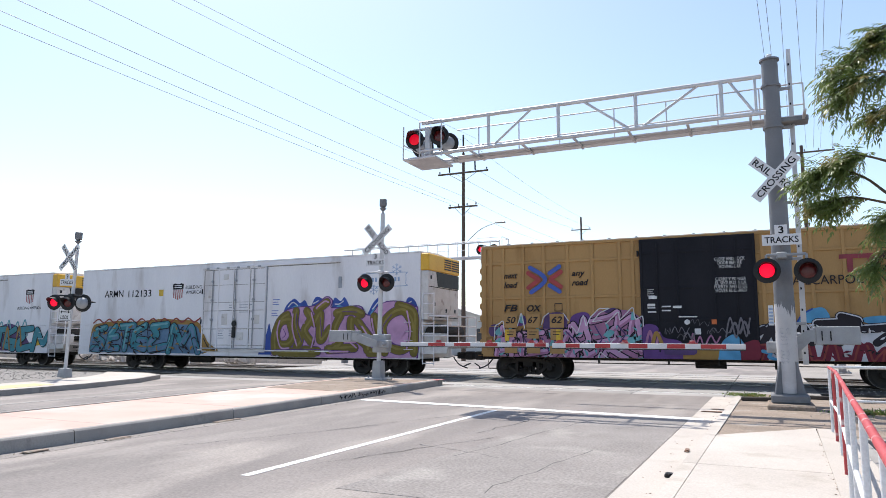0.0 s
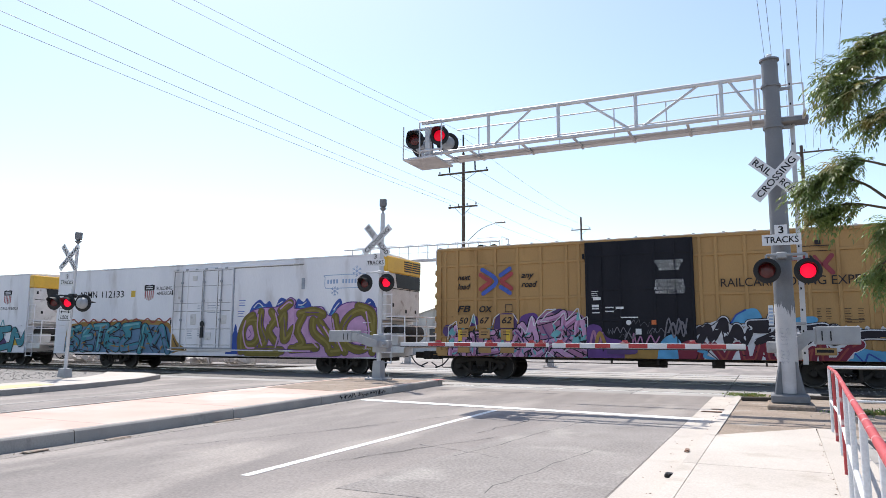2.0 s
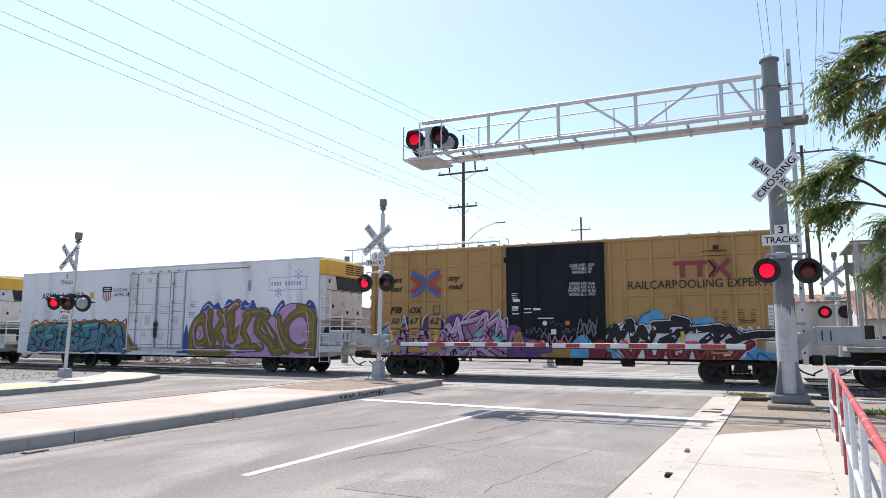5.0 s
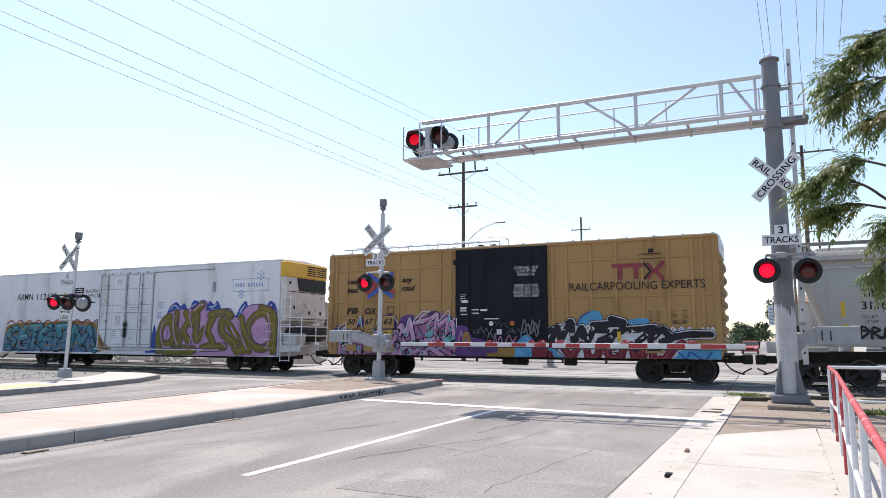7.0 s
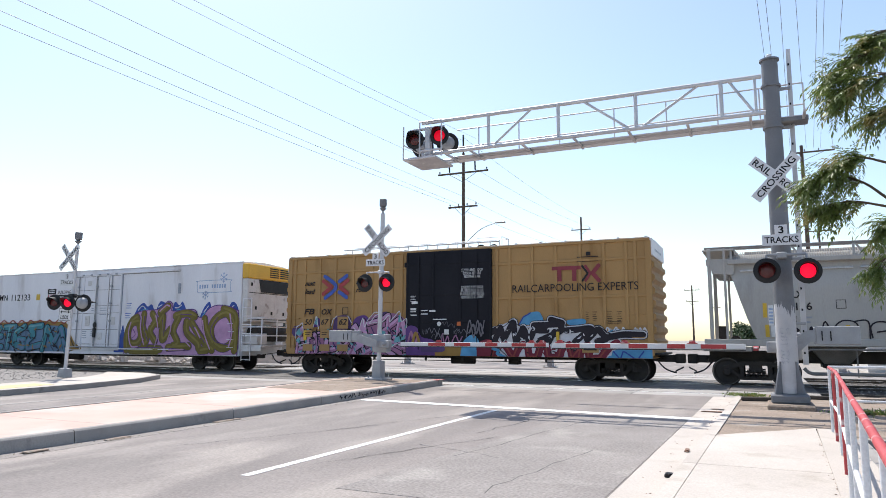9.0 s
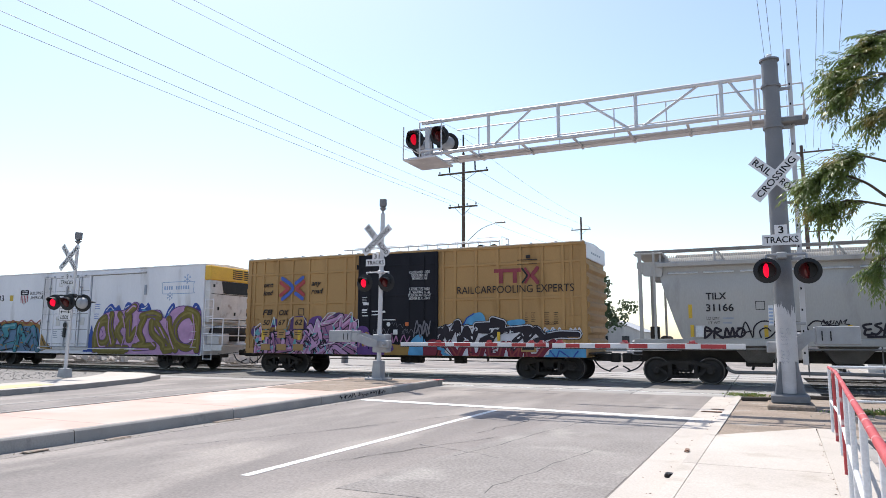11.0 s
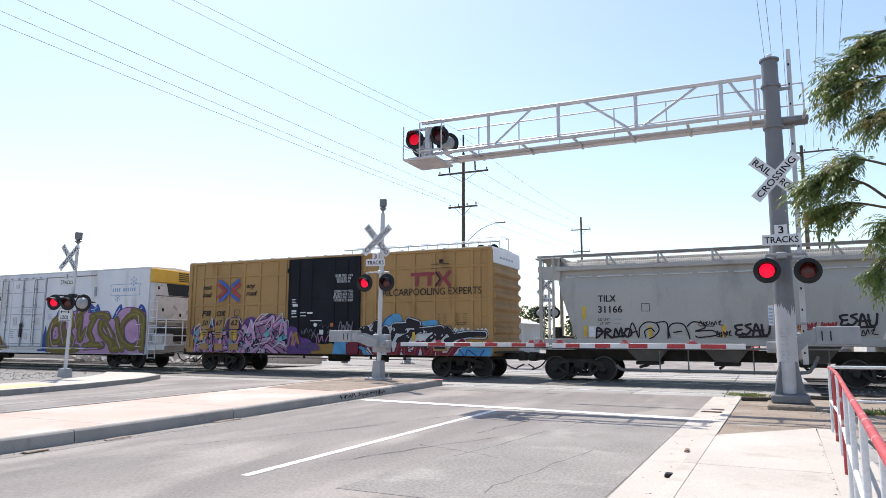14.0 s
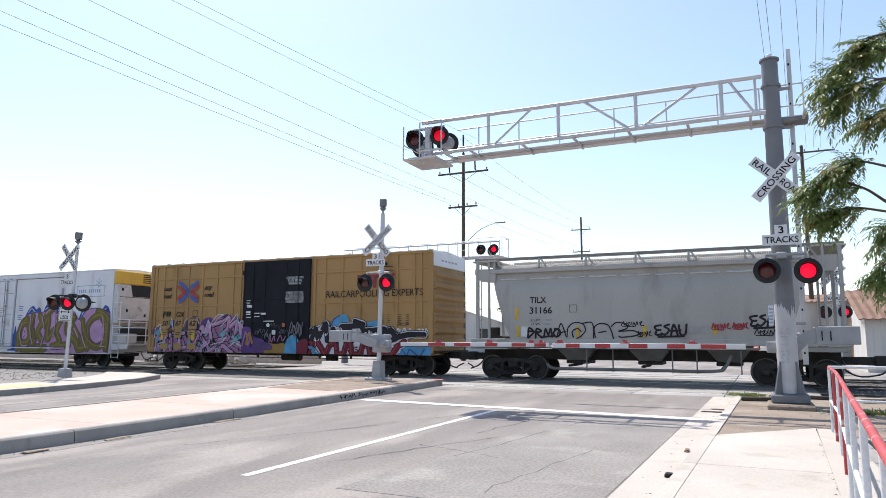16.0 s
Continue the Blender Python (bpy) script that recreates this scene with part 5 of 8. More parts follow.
part("clamp", Mesh().lathe([(0.21, 6.0), (0.21, 6.06)], 24, None, "z").lathe([(0.205, 6.95), (0.205, 7.0)], 24, None, "z").lathe([(0.215, 3.1), (0.215, 3.22)], 24, None, "z"), POLE_STEEL, pole)
part("foundation", Mesh().cbox(-0.44, 0.44, -0.7, 0.5, -0.1, 0.10, 0.03), DIRT, ct, "dirty concrete foundation block")
part("base_plate", Mesh().cbox(-0.36, 0.36, -0.36, 0.36, 0.10, 0.28, 0.03), POLE_STEEL, ct)
for k in range(4):
    part("gusset", Mesh().prism([(0.19, 0.28), (0.40, 0.28), (0.38, 0.36), (0.23, 0.95), (0.19, 0.95)], -0.012, 0.012, "y", pose(0, 0, 0, 0, 0, 45 + 90 * k)), POLE_STEEL, ct)
tg = Mesh()
random.seed(5)
for k in range(9):
    zz = 1.62 - 0.075 * k - (0.08 if k > 4 else 0)
    for q in range(2):
        a0 = radians(-125 + 28 * q + random.uniform(-6, 6))
        pts = [(0.2045 * math.cos(a0 + 0.09 * j), 0.2045 * math.sin(a0 + 0.09 * j), zz + random.uniform(-0.03, 0.03)) for j in range(4)]
        tg.tube(pts, 0.005, 4)
part("marker_scrawl", tg, DECAL_GREY, pole, "dark marker scrawl on the paint")


# the truss; local coordinates measured from the pole
def wx(x):
    return x - PX


TY, RY = 15.75 - PY, 16.62 - PY
ZT, ZB, ZO = 7.22 - 0.115, 6.38 - 0.115, -0.115
part("top_chord", Mesh().tube([(wx(-8.0), TY, ZT + 0.03), (wx(0.26), TY, ZT - 0.02)], 0.05, 10), ALU, ct, "silver tubular chord")
part("bottom_chord", Mesh().tube([(wx(-8.0), TY, ZB), (wx(0.3), TY, ZB)], 0.05, 10), ALU, ct)
part("rear_chord", Mesh().tube([(wx(-8.0), RY, ZB), (wx(1.15), RY, ZB)], 0.075, 10), ALU, ct)
for x in (-6.1, -4.27, -2.42, -0.57, 0.12):
    part("truss_post", Mesh().tube([(wx(x), TY, ZB), (wx(x), TY, ZT)], 0.045 if x != 0.12 else 0.03, 8), ALU, ct)
for a, b in (((-6.0, 0), (-4.95, 1)), ((-3.65, 1), (-2.55, 0)), ((-2.32, 0), (-1.0, 1)), ((-0.42, 1), (0.1, 0))):
    part("truss_diagonal", Mesh().tube([(wx(a[0]), TY, ZT if a[1] else ZB), (wx(b[0]), TY, ZT if b[1] else ZB)], 0.03, 8), ALU, ct)
for x in (-7.3, -6.6, -5.2, -3.9, -2.6, -1.3, 0.0, 1.05):
    part("cross_tie", Mesh().cbox(wx(x) - 0.03, wx(x) + 0.03, TY, RY + 0.12, ZB - 0.07, ZB - 0.02, 0.006), ALU, ct)
for x in (-6.75, -5.6, -4.5, -3.1, -1.85, -0.7, 0.2, 1.1):
    part("handrail_post", Mesh().tube([(wx(x), RY + 0.08, ZB), (wx(x), RY + 0.08, 7.26 + ZO)], 0.018, 6), ALU, ct)
for z in (7.26, 6.76):
    part("handrail", Mesh().tube([(wx(-7.4), RY + 0.08, z + ZO), (wx(1.1), RY + 0.08, z + ZO)], 0.018, 6), ALU, ct)
part("walkway", Mesh().cbox(wx(-7.4), wx(1.12), RY - 0.3, RY - 0.08, ZB + 0.0, ZB + 0.03, 0.006), ALU, ct, "narrow metal walkway")
part("end_platform", Mesh().cbox(wx(0.3), wx(1.15), RY - 0.3, RY + 0.12, ZB - 0.09, ZB + 0.02, 0.01), POLE_STEEL, ct)
# platform with the signal lamps at the tip
part("lamp_platform", Mesh().cbox(wx(-8.40), wx(-7.45), 15.4 - PY, 16.55 - PY, ZB - 0.20, ZB - 0.14, 0.01), ALU, ct, "small metal service platform")
fr = Mesh()
for x, y in ((-8.38, 15.4), (-7.9, 15.4), (-7.27, 15.4), (-8.38, 16.5)):
    fr.tube([(wx(x), y - PY, ZB - 0.18), (wx(x), y - PY, 7.16 + ZO - (0.06 if x < -8 else 0))], 0.02, 6)
fr.tube([(wx(-7.9), 15.4 - PY, 7.16 + ZO), (wx(-7.27), 15.4 - PY, 7.16 + ZO)], 0.02, 6).tube([(wx(-8.38), 15.4 - PY, 6.6 + ZO), (wx(-8.38), 16.5 - PY, 6.6 + ZO)], 0.016, 6)
fr.tube([(wx(-7.9), 15.4 - PY, ZB), (wx(-7.27), 15.4 - PY, ZB)], 0.03, 6)
part("platform_frame", fr, ALU, ct)
part("lamp_post", Mesh().cbox(wx(-7.85), wx(-7.7), 15.6 - PY, 15.75 - PY, ZB - 0.05, 7.1 + ZO, 0.015).tube([(wx(-8.25), 15.65 - PY, 7.05 + ZO), (wx(-7.3), 15.65 - PY, 7.05 + ZO)], 0.04, 8), ALU, ct)
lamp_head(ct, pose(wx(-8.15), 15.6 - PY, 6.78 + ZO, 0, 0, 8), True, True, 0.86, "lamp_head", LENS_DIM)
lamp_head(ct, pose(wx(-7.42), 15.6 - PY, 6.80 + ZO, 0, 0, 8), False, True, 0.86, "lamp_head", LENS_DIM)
back_head(ct, pose(wx(-8.25), 16.3 - PY, 6.76 + ZO, 0, 0, 10))
back_head(ct, pose(wx(-7.5), 16.3 - PY, 6.78 + ZO, 0, 0, 10))
# signs and lamps on the pole
crossbuck(ct, wx(0.42), 15.72 - PY, 4.93 + ZO, -2)
tracks_sign(ct, wx(0.45), 15.74 - PY, 3.6 + ZO)
part("sign_bracket", Mesh().cbox(-0.03, 0.03, -0.46, -0.15, 3.4, 3.44, 0.005).cbox(-0.03, 0.03, -0.46, -0.15, 4.78, 4.82, 0.005), STEEL, pole)
part("lamp_arm", Mesh().tube([(wx(0.14), -0.3, 3.18), (wx(0.9), -0.3, 3.18)], 0.03, 8).tube([(wx(0.14), -0.3, 3.18), (wx(0.14), -0.34, 2.9)], 0.025, 8).tube([(wx(0.9), -0.3, 3.18), (wx(0.9), -0.34, 2.9)], 0.025, 8).cbox(-0.1, 0.1, -0.33, -0.15, 3.1, 3.24, 0.02), STEEL, ct)
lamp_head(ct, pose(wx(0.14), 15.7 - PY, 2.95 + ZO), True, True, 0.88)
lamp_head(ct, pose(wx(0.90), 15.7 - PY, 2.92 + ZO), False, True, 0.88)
# access ladder strip bolted beside the pole
ladd = part("access_ladder", Mesh().prism([(wx(0.74), 0.88), (wx(0.85), 0.88), (wx(0.89), 7.93), (wx(0.80), 7.93)], 0.36, 0.40, "y"), ALU, ct, "perforated aluminium climbing strip")
for k in range(15):
    z = 1.1 + k * 0.46
    part("rung_hole", Mesh().box(wx(0.775 + 0.0075 * z) - 0.016, wx(0.775 + 0.0075 * z) + 0.016, 0.355, 0.362, z, z + 0.05), BLACK, ladd)
for z in (7.0, 6.1, 4.4, 3.15, 1.75):
    part("ladder_bracket", Mesh().cbox(0.1, wx(0.84), 0.28, 0.36, z - 0.03, z + 0.03, 0.006), STEEL, ct)
part("small_plate", Mesh().cbox(wx(0.12), wx(0.22), -0.27, -0.265, 1.7, 2.12, 0.002), DECAL_WHITE, ct, "small blue and white notice plate")
for k in range(5):
    part("notice_bar", Mesh().box(wx(0.13), wx(0.21), -0.2735, -0.2705, 1.74 + k * 0.07, 1.78 + k * 0.07), DECAL_PALE, ct)

gate((0.5, 16.75, 0.115), "galvanised gate mechanism with lowered striped arm beside the mast", 1, -5.3, -0.87, 1.245, [(-1.81, -1.27), (-2.55, -2.15), (-3.43, -2.99), (-4.23, -3.86), (-4.96, -4.61)], [-1.99, -3.52, -5.11], 0.5, 1.32)

# ---- signals beyond the tracks ----
signal_mast((3.25, 37.0, 0.0), 0, "crossing signal mast with crossbuck beyond the tracks", 2.85, 4.55, 3.5, 5.7)
signal_mast((-10.75, 37.0, 0.0), 0, "crossing signal mast facing away beyond the tracks", 3.0, 4.53, 3.72, 5.85, backs=True)
signal_mast((-20.2, 38.0, 0.0), 0, "crossing signal mast half hidden beyond the train", 2.9, 4.2, 3.4, 5.15)
fc = thing("cantilever_signal", (-24.2, 37.0, 0.22), "silver cantilever signal with service railing beyond the tracks", "railway signal", "cantilever signals")
part("pole", Mesh().tube([(0, 0, -0.22), (0, 0, 6.6)], [0.22, 0.17], 18), POLE_STEEL, fc, "grey tubular pole", None, 40)
for z, yy, r in ((6.1, -0.3, 0.06), (6.1, 0.4, 0.06), (6.95, -0.3, 0.045)):
    part("chord", Mesh().tube([(0, yy, z), (10.6, yy, z)], r, 8), ALU, fc)
for k in range(8):
    x = 0.6 + 1.35 * k
    part("truss_post", Mesh().tube([(x, -0.3, 6.1), (x, -0.3, 6.95)], 0.03, 6), ALU, fc)
    part("handrail_post", Mesh().tube([(x + 0.3, 0.45, 6.1), (x + 0.3, 0.45, 7.15)], 0.02, 6), ALU, fc)
part("handrail", Mesh().tube([(0.4, 0.45, 7.15), (10.9, 0.45, 7.15)], 0.022, 6).tube([(0.4, 0.45, 6.65), (10.9, 0.45, 6.65)], 0.018, 6), ALU, fc)
part("lamp_platform", Mesh().cbox(9.2, 10.95, -0.7, 0.5, 5.98, 6.04, 0.01), ALU, fc)
part("platform_frame", Mesh().tube([(10.92, -0.68, 6.0), (10.92, -0.68, 7.15), (10.92, 0.45, 7.15), (10.92, 0.45, 6.0)], 0.022, 6).tube([(10.92, -0.68, 7.15), (9.4, -0.68, 7.15)], 0.022, 6), ALU, fc)
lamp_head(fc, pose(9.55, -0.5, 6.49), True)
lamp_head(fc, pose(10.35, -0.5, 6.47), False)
back_head(fc, pose(9.95, 0.3, 6.48))

# ---- railing along the pavement ----
RAILING = [(0.14, -0.6), (0.39, 3.2), (0.51, 5.3), (0.70, 8.27), (0.82, 10.23), (0.87, 11.95)]
rg = thing("pavement_railing", (0, 0, 0.14), "white steel pedestrian railing with chipped red top rail", "railing")


def rail_x(q):
    for (xa, ya), (xb, yb) in zip(RAILING, RAILING[1:]):
        if ya <= q <= yb:
            return xa + (xb - xa) * (q - ya) / (yb - ya)
    return RAILING[-1][0]


top_pts = [(rail_x(q) + 0.0, q, 0.96) for q in (2.2, 4.0, 6.0, 8.0, 10.0, 11.95)]
part("top_rail", Mesh().tube(top_pts, 0.021, 10), RED_PAINT, rg, "chipped red painted top rail", None, 40)
part("mid_rail", Mesh().tube([(x, y, 0.46) for x, y, z in top_pts], 0.019, 10), RAIL_WHITE, rg, "", None, 40)
for k, q in enumerate((11.95, 10.9, 9.6, 8.27, 6.9, 5.6, 4.3, 3.0)):
    part("post", Mesh().tube([(rail_x(q), q, 0.0), (rail_x(q), q, 0.95)], 0.02, 10), RED_PAINT if k in (1, 3) else RAIL_WHITE, rg, "", None, 40)
part("side_rail", Mesh().tube([(0.87, 11.95, 0.96), (4.2, 12.05, 0.98)], 0.024, 10), RAIL_WHITE, rg, "grey white rail turning off the pavement", None, 40)
part("side_mid_rail", Mesh().tube([(0.87, 11.95, 0.46), (4.2, 12.05, 0.48)], 0.02, 10), RAIL_WHITE, rg, "", None, 40)
part("side_post", Mesh().tube([(3.2, 12.02, -0.05), (3.2, 12.02, 0.98)], 0.024, 10), RAIL_WHITE, rg)
slab("ramp_wall", rect(1.06, 1.22, -6.0, 11.4), -1.3, 0.12, KERB, "shaded grey concrete wall of the sunken ramp")
slab("ramp_end_wall", rect(1.23, 3.6, 11.25, 11.41), -1.3, 0.135, KERB, "grey concrete end wall of the sunken ramp")

# ---- utility poles and wires ----
def utility_pole(at, h, arms, label, r=0.17):
    th = thing("utility_pole", at, label, "utility pole", "timber utility poles")
    part("shaft", Mesh().tube([(0, 0, -0.1), (0, 0, h)], [r, r * 0.62], 12), WOOD_POLE, th, "dark weathered timber shaft", None, 40)
    for z, w, off, n in arms:
        arm = part("crossarm", Mesh().cbox(off - w, off + w, -0.16, -0.05, z - 0.06, z + 0.06, 0.01), WOOD_POLE, th)
        for k in range(n):
            x = off - w + 0.12 + (2 * w - 0.24) * k / max(n - 1, 1)
            part("insulator", Mesh().lathe([(0.02, z + 0.05), (0.025, z + 0.12), (0.07, z + 0.14), (0.045, z + 0.2), (0.06, z + 0.22), (0.0, z + 0.28)], 10, pose(x, -0.1, 0), "z"), POLE_STEEL, arm)
        for sx in (-1, 1):
            part("brace", Mesh().tube([(0, -0.12, z - 0.7), (off + sx * w * 0.55, -0.12, z - 0.05)], 0.02, 6), POLE_STEEL, arm)
    return th


p1 = utility_pole((-19.43, 45, 0), 15.2, [(13.7, 2.0, 0, 2), (11.15, 1.15, 0, 4)], "tall dark timber utility pole with crossarms beyond the tracks")
for x in (-1.05, 1.0):
    part("cutout_fuse", Mesh().tube([(x, -0.15, 13.8), (x, -0.2, 14.6)], 0.06, 8), BLACK, p1, "dark hanging fuse")
part("pole_top_pin", Mesh().tube([(0, 0, 15.1), (0, 0, 16.6)], 0.07, 8), BLACK, p1)
part("top_insulator", Mesh().lathe([(0.05, 15.3), (0.14, 15.4), (0.14, 15.6), (0.05, 15.7)], 10, None, "z"), BLACK, p1)
part("street_light_arm", Mesh().tube(smooth_line([(0.1, 0, 8.4), (1.35, 0, 9.4), (2.6, 0, 9.82)], 6), 0.03, 7), STEEL, p1)
part("street_light_head", Mesh().cbox(2.5, 3.25, -0.14, 0.14, 9.76, 9.86, 0.04), STEEL, p1, "grey street light head")
utility_pole((-20.1, 84, 0), 16.9, [(15.3, 1.25, 0, 2), (12.5, 1.1, 0, 4)], "distant timber utility pole with two crossarms")
utility_pole((3.55, 60, 0), 17.0, [(16.4, 1.6, 0.7, 4)], "timber utility pole behind the cantilever mast", 0.2)
utility_pole((6.4, 88, 0), 15, [(14, 1.2, 0, 2)], "distant timber utility pole with a crossarm")
utility_pole((-10.1, 116.7, 0), 10.4, [(9.6, 1.2, 0, 2), (7.8, 1.0, 0, 3)], "distant slim utility pole beyond the road")
utility_pole((-8.7, 150.5, 0), 9.0, [(8.2, 1.1, 0, 2)], "small far utility pole beyond the road", 0.2)


def wire(a, b, over, sag, label, r=0.012):
    """A sagging wire from a through b and on past b by the share over."""
    a, b = Vector(a), Vector(b)
    e = a + (b - a) * (1 + over)
    pts = [a + (e - a) * (k / 24) - Vector((0, 0, sag * 4 * (k / 24) * (1 - k / 24))) for k in range(25)]
    th = thing("overhead_wire", (0, 0, 0), label, "wire", "overhead wires")
    part("strand", Mesh().tube([tuple(q) for q in pts], r, 5), WIRE, th)


for a, b in (((-20.45, 45, 11.45), (-20.55, 12.0, 11.2)), ((-19.9, 45, 11.45), (-19.66, 11.45, 11.2)), ((-18.4, 45, 11.45), (-18.57, 11.77, 11.2)), ((-20.5, 45, 14.1), (-20.79, 15.55, 13.5)), ((-19.5, 45, 16.2), (-21.5, 19.8, 15.7)), ((-18.4, 45, 16.2), (-20.7, 20.6, 15.75))):
    wire(a, b, 0.6, 0.25, "thin dark power line running along the road", 0.0095)
for a, b in (((-19.4, 45, 16.4), (-20.1, 84, 16.9)), ((-20.4, 45, 13.9), (-21.2, 84, 15.6)), ((-18.4, 45, 13.9), (-19.0, 84, 15.6)), ((-20.4, 45, 11.4), (-21.0, 84, 12.8)), ((-18.4, 45, 11.4), (-19.2, 84, 12.8))):
    wire(a, b, 0.0, 0.4, "thin power line between distant poles", 0.011)
for a, b in (((2.75, 60, 16.8), (1.45, 32.06, 16.5)), ((3.9, 60, 16.8), (2.09, 32.35, 16.5)), ((4.4, 60, 16.75), (2.93, 32.74, 16.5)), ((4.9, 60, 16.7), (3.22, 32.87, 16.5)), ((5.7, 60, 16.7), (3.95, 33.21, 16.5)), ((1.9, 60, 15.2), (0.54, 31.64, 16.5)), ((2.2, 60, 15.2), (0.88, 31.8, 16.5))):
    wire(a, b, 0.8, 0.2, "thin dark power line overhead", 0.012)

# ---- roadside tree beside the camera ----
def leaf_spray(v, f, p, d, rnd):
    """A pinnate leaf hanging from its twig: narrow leaflets in pairs along an arching stalk."""
    L = rnd.uniform(0.17, 0.29)
    side = d.cross(Vector((0, 0, 1)))
    if side.length < 0.15:
        side = Vector((rnd.uniform(-1, 1), rnd.uniform(-1, 1), 0.1))
    side.normalize()
    n = rnd.randint(5, 7)
    droop = rnd.uniform(0.1, 0.5)
    for k in range(n + 1):
        u = (k + 0.5) / (n + 0.5)
        base = p + d * L * u + Vector((0, 0, -droop * L * u * u))
        along = (d + Vector((0, 0, -2 * droop * u))).normalized()
        for s in ((-1, 1) if k < n else (0,)):
            dd = (along * 0.8 + side * s * 0.75 + Vector((rnd.uniform(-0.15, 0.15), rnd.uniform(-0.15, 0.15), rnd.uniform(-0.42, 0.05)))).normalized()
            ln, w = rnd.uniform(0.05, 0.085), rnd.uniform(0.008, 0.0125)
            q = (dd.cross(Vector((rnd.uniform(-0.4, 0.4), rnd.uniform(-0.4, 0.4), 1)))).normalized() * w
            o = len(v)
            mid = base + dd * ln * 0.42
            v += [tuple(base), tuple(mid + q), tuple(base + dd * ln + Vector((0, 0, -0.012))), tuple(mid - q)]
            f.append((o, o + 1, o + 2, o + 3))


BRANCH_ROWS = []


def tree():
    rnd = random.Random(11)
    base = Vector((2.9, 8.2, 0.1))
    th = thing("street_tree", (base.x, base.y, base.z), "leafy green street tree with drooping pinnate leaves", "tree")
    trunk = Mesh().tube(smooth_line([(0, 0, -0.2), (0.05, 0.02, 1.0), (-0.05, 0.05, 2.0), (-0.1, 0.1, 3.0)], 4), [0.17] * 5 + [0.15] * 4 + [0.12] * 4, 10)
    part("trunk", trunk, BARK, th, "rough brown trunk", None, 60)
    top = Vector((-0.1, 0.1, 2.9))
    # each limb: way points, where its twigs begin, how many leave it, and how long they are
    limbs = [
        ([(0, 0, 0), (-0.8, 0.1, 1.35), (-1.3, 0.15, 1.68), (-1.68, 0.15, 1.64), (-1.9, 0.15, 1.48)], 0.5, 22, 0.30),
        ([(0, 0, 0), (-0.6, 0.2, 1.5), (-1.1, 0.3, 1.88), (-1.4, 0.3, 1.93), (-1.58, 0.3, 1.84)], 0.55, 18, 0.26),
        ([(0, 0, 0), (-0.8, 0.0, 0.95), (-1.35, -0.1, 1.25), (-1.7, -0.1, 1.24), (-1.9, -0.1, 1.12)], 0.5, 20, 0.28),
        ([(0, 0, 0), (-0.8, 0.3, 0.9), (-1.25, 0.45, 1.12), (-1.5, 0.5, 1.02)], 0.6, 13, 0.26),
        ([(0, 0, 0), (-0.8, 0.1, -0.25), (-1.4, 0.1, -0.08), (-1.72, 0.15, 0.2), (-2.02, 0.15, 0.33), (-2.2, 0.15, 0.24)], 0.6, 21, 0.27),
        ([(0, 0, 0), (-0.8, 0.2, -0.28), (-1.45, 0.3, -0.08), (-1.85, 0.35, 0.03), (-2.12, 0.4, -0.02)], 0.62, 19, 0.24),
        ([(0, 0, 0), (-0.8, 0.0, 0.1), (-1.4, 0.0, 0.3), (-1.75, 0.0, 0.43), (-1.98, 0.0, 0.4)], 0.66, 17, 0.22),
        ([(0, 0, 0), (-0.8, 0.2, -0.5), (-1.25, 0.3, -0.48), (-1.55, 0.35, -0.6), (-1.62, 0.35, -0.72)], 0.68, 8, 0.18),
        ([(0, 0, 0), (-0.8, 0.3, -0.15), (-1.25, 0.4, -0.12), (-1.5, 0.45, -0.22)], 0.68, 10, 0.2),
        ([(0, 0, 0), (0.5, 0.4, 1.2), (0.9, 0.6, 2.0), (1.2, 0.7, 2.3)], 0.35, 22, 0.35),
        ([(0, 0, 0), (0.4, -0.7, 1.2), (0.7, -1.2, 1.8), (0.8, -1.5, 2.0)], 0.35, 22, 0.35),
        ([(0, 0, 0), (-0.4, 0.5, 1.2), (-0.8, 0.8, 1.9), (-1.1, 1.0, 2.1)], 0.4, 16, 0.3),
    ]
    for li, (way, begin, count, reach) in enumerate(limbs):
        line = [Vector(q) for q in smooth_line(way, 6)]
        n = len(line)
        wood = Mesh().tube([tuple(q) for q in line], [0.022 * (1 - 0.88 * k / (n - 1)) + 0.003 for k in range(n)], 7)
        v, f = [], []
        for j in range(count):
            at = begin + (1 - begin) * (j + rnd.uniform(0, 0.9)) / count
            k = min(n - 2, int(at * (n - 1)))
            p0 = line[k]
            d = (line[k + 1] - line[k]).normalized()
            turn = (-1) ** j
            dd = (d * rnd.uniform(0.5, 1.0) + Vector((rnd.uniform(-0.4, 0.1), turn * rnd.uniform(0.1, 0.7), turn * rnd.uniform(-0.1, 0.6) - 0.05))).normalized()
            ln = reach * rnd.uniform(0.6, 1.15) * (1.0 if at < 0.85 else 0.7)
            pts = [p0 + dd * ln * u + Vector((0, 0, -0.35 * ln * u * u)) for u in (0, 0.3, 0.6, 1.0)]
            wood.tube([tuple(q) for q in pts], [0.007, 0.0055, 0.004, 0.0025], 4, False)
            m = rnd.randint(6, 9)
            for q in range(m):
                u = 0.15 + 0.85 * (q + 0.5) / m
                p = p0 + dd * ln * u + Vector((0, 0, -0.35 * ln * u * u))
                ld = (dd * 0.55 + Vector((rnd.uniform(-0.8, 0.55), (-1) ** q * rnd.uniform(0.1, 0.9), rnd.uniform(-0.7, 0.45)))).normalized()
                leaf_spray(v, f, p, ld, rnd)
        limb = part("limb", wood, BARK, th, "", pose(*top), 60)
        part("foliage", Mesh().add(v, f), LEAF, limb, "drooping green and yellowing leaves")
        BRANCH_ROWS.append((limb, top, li))


tree()

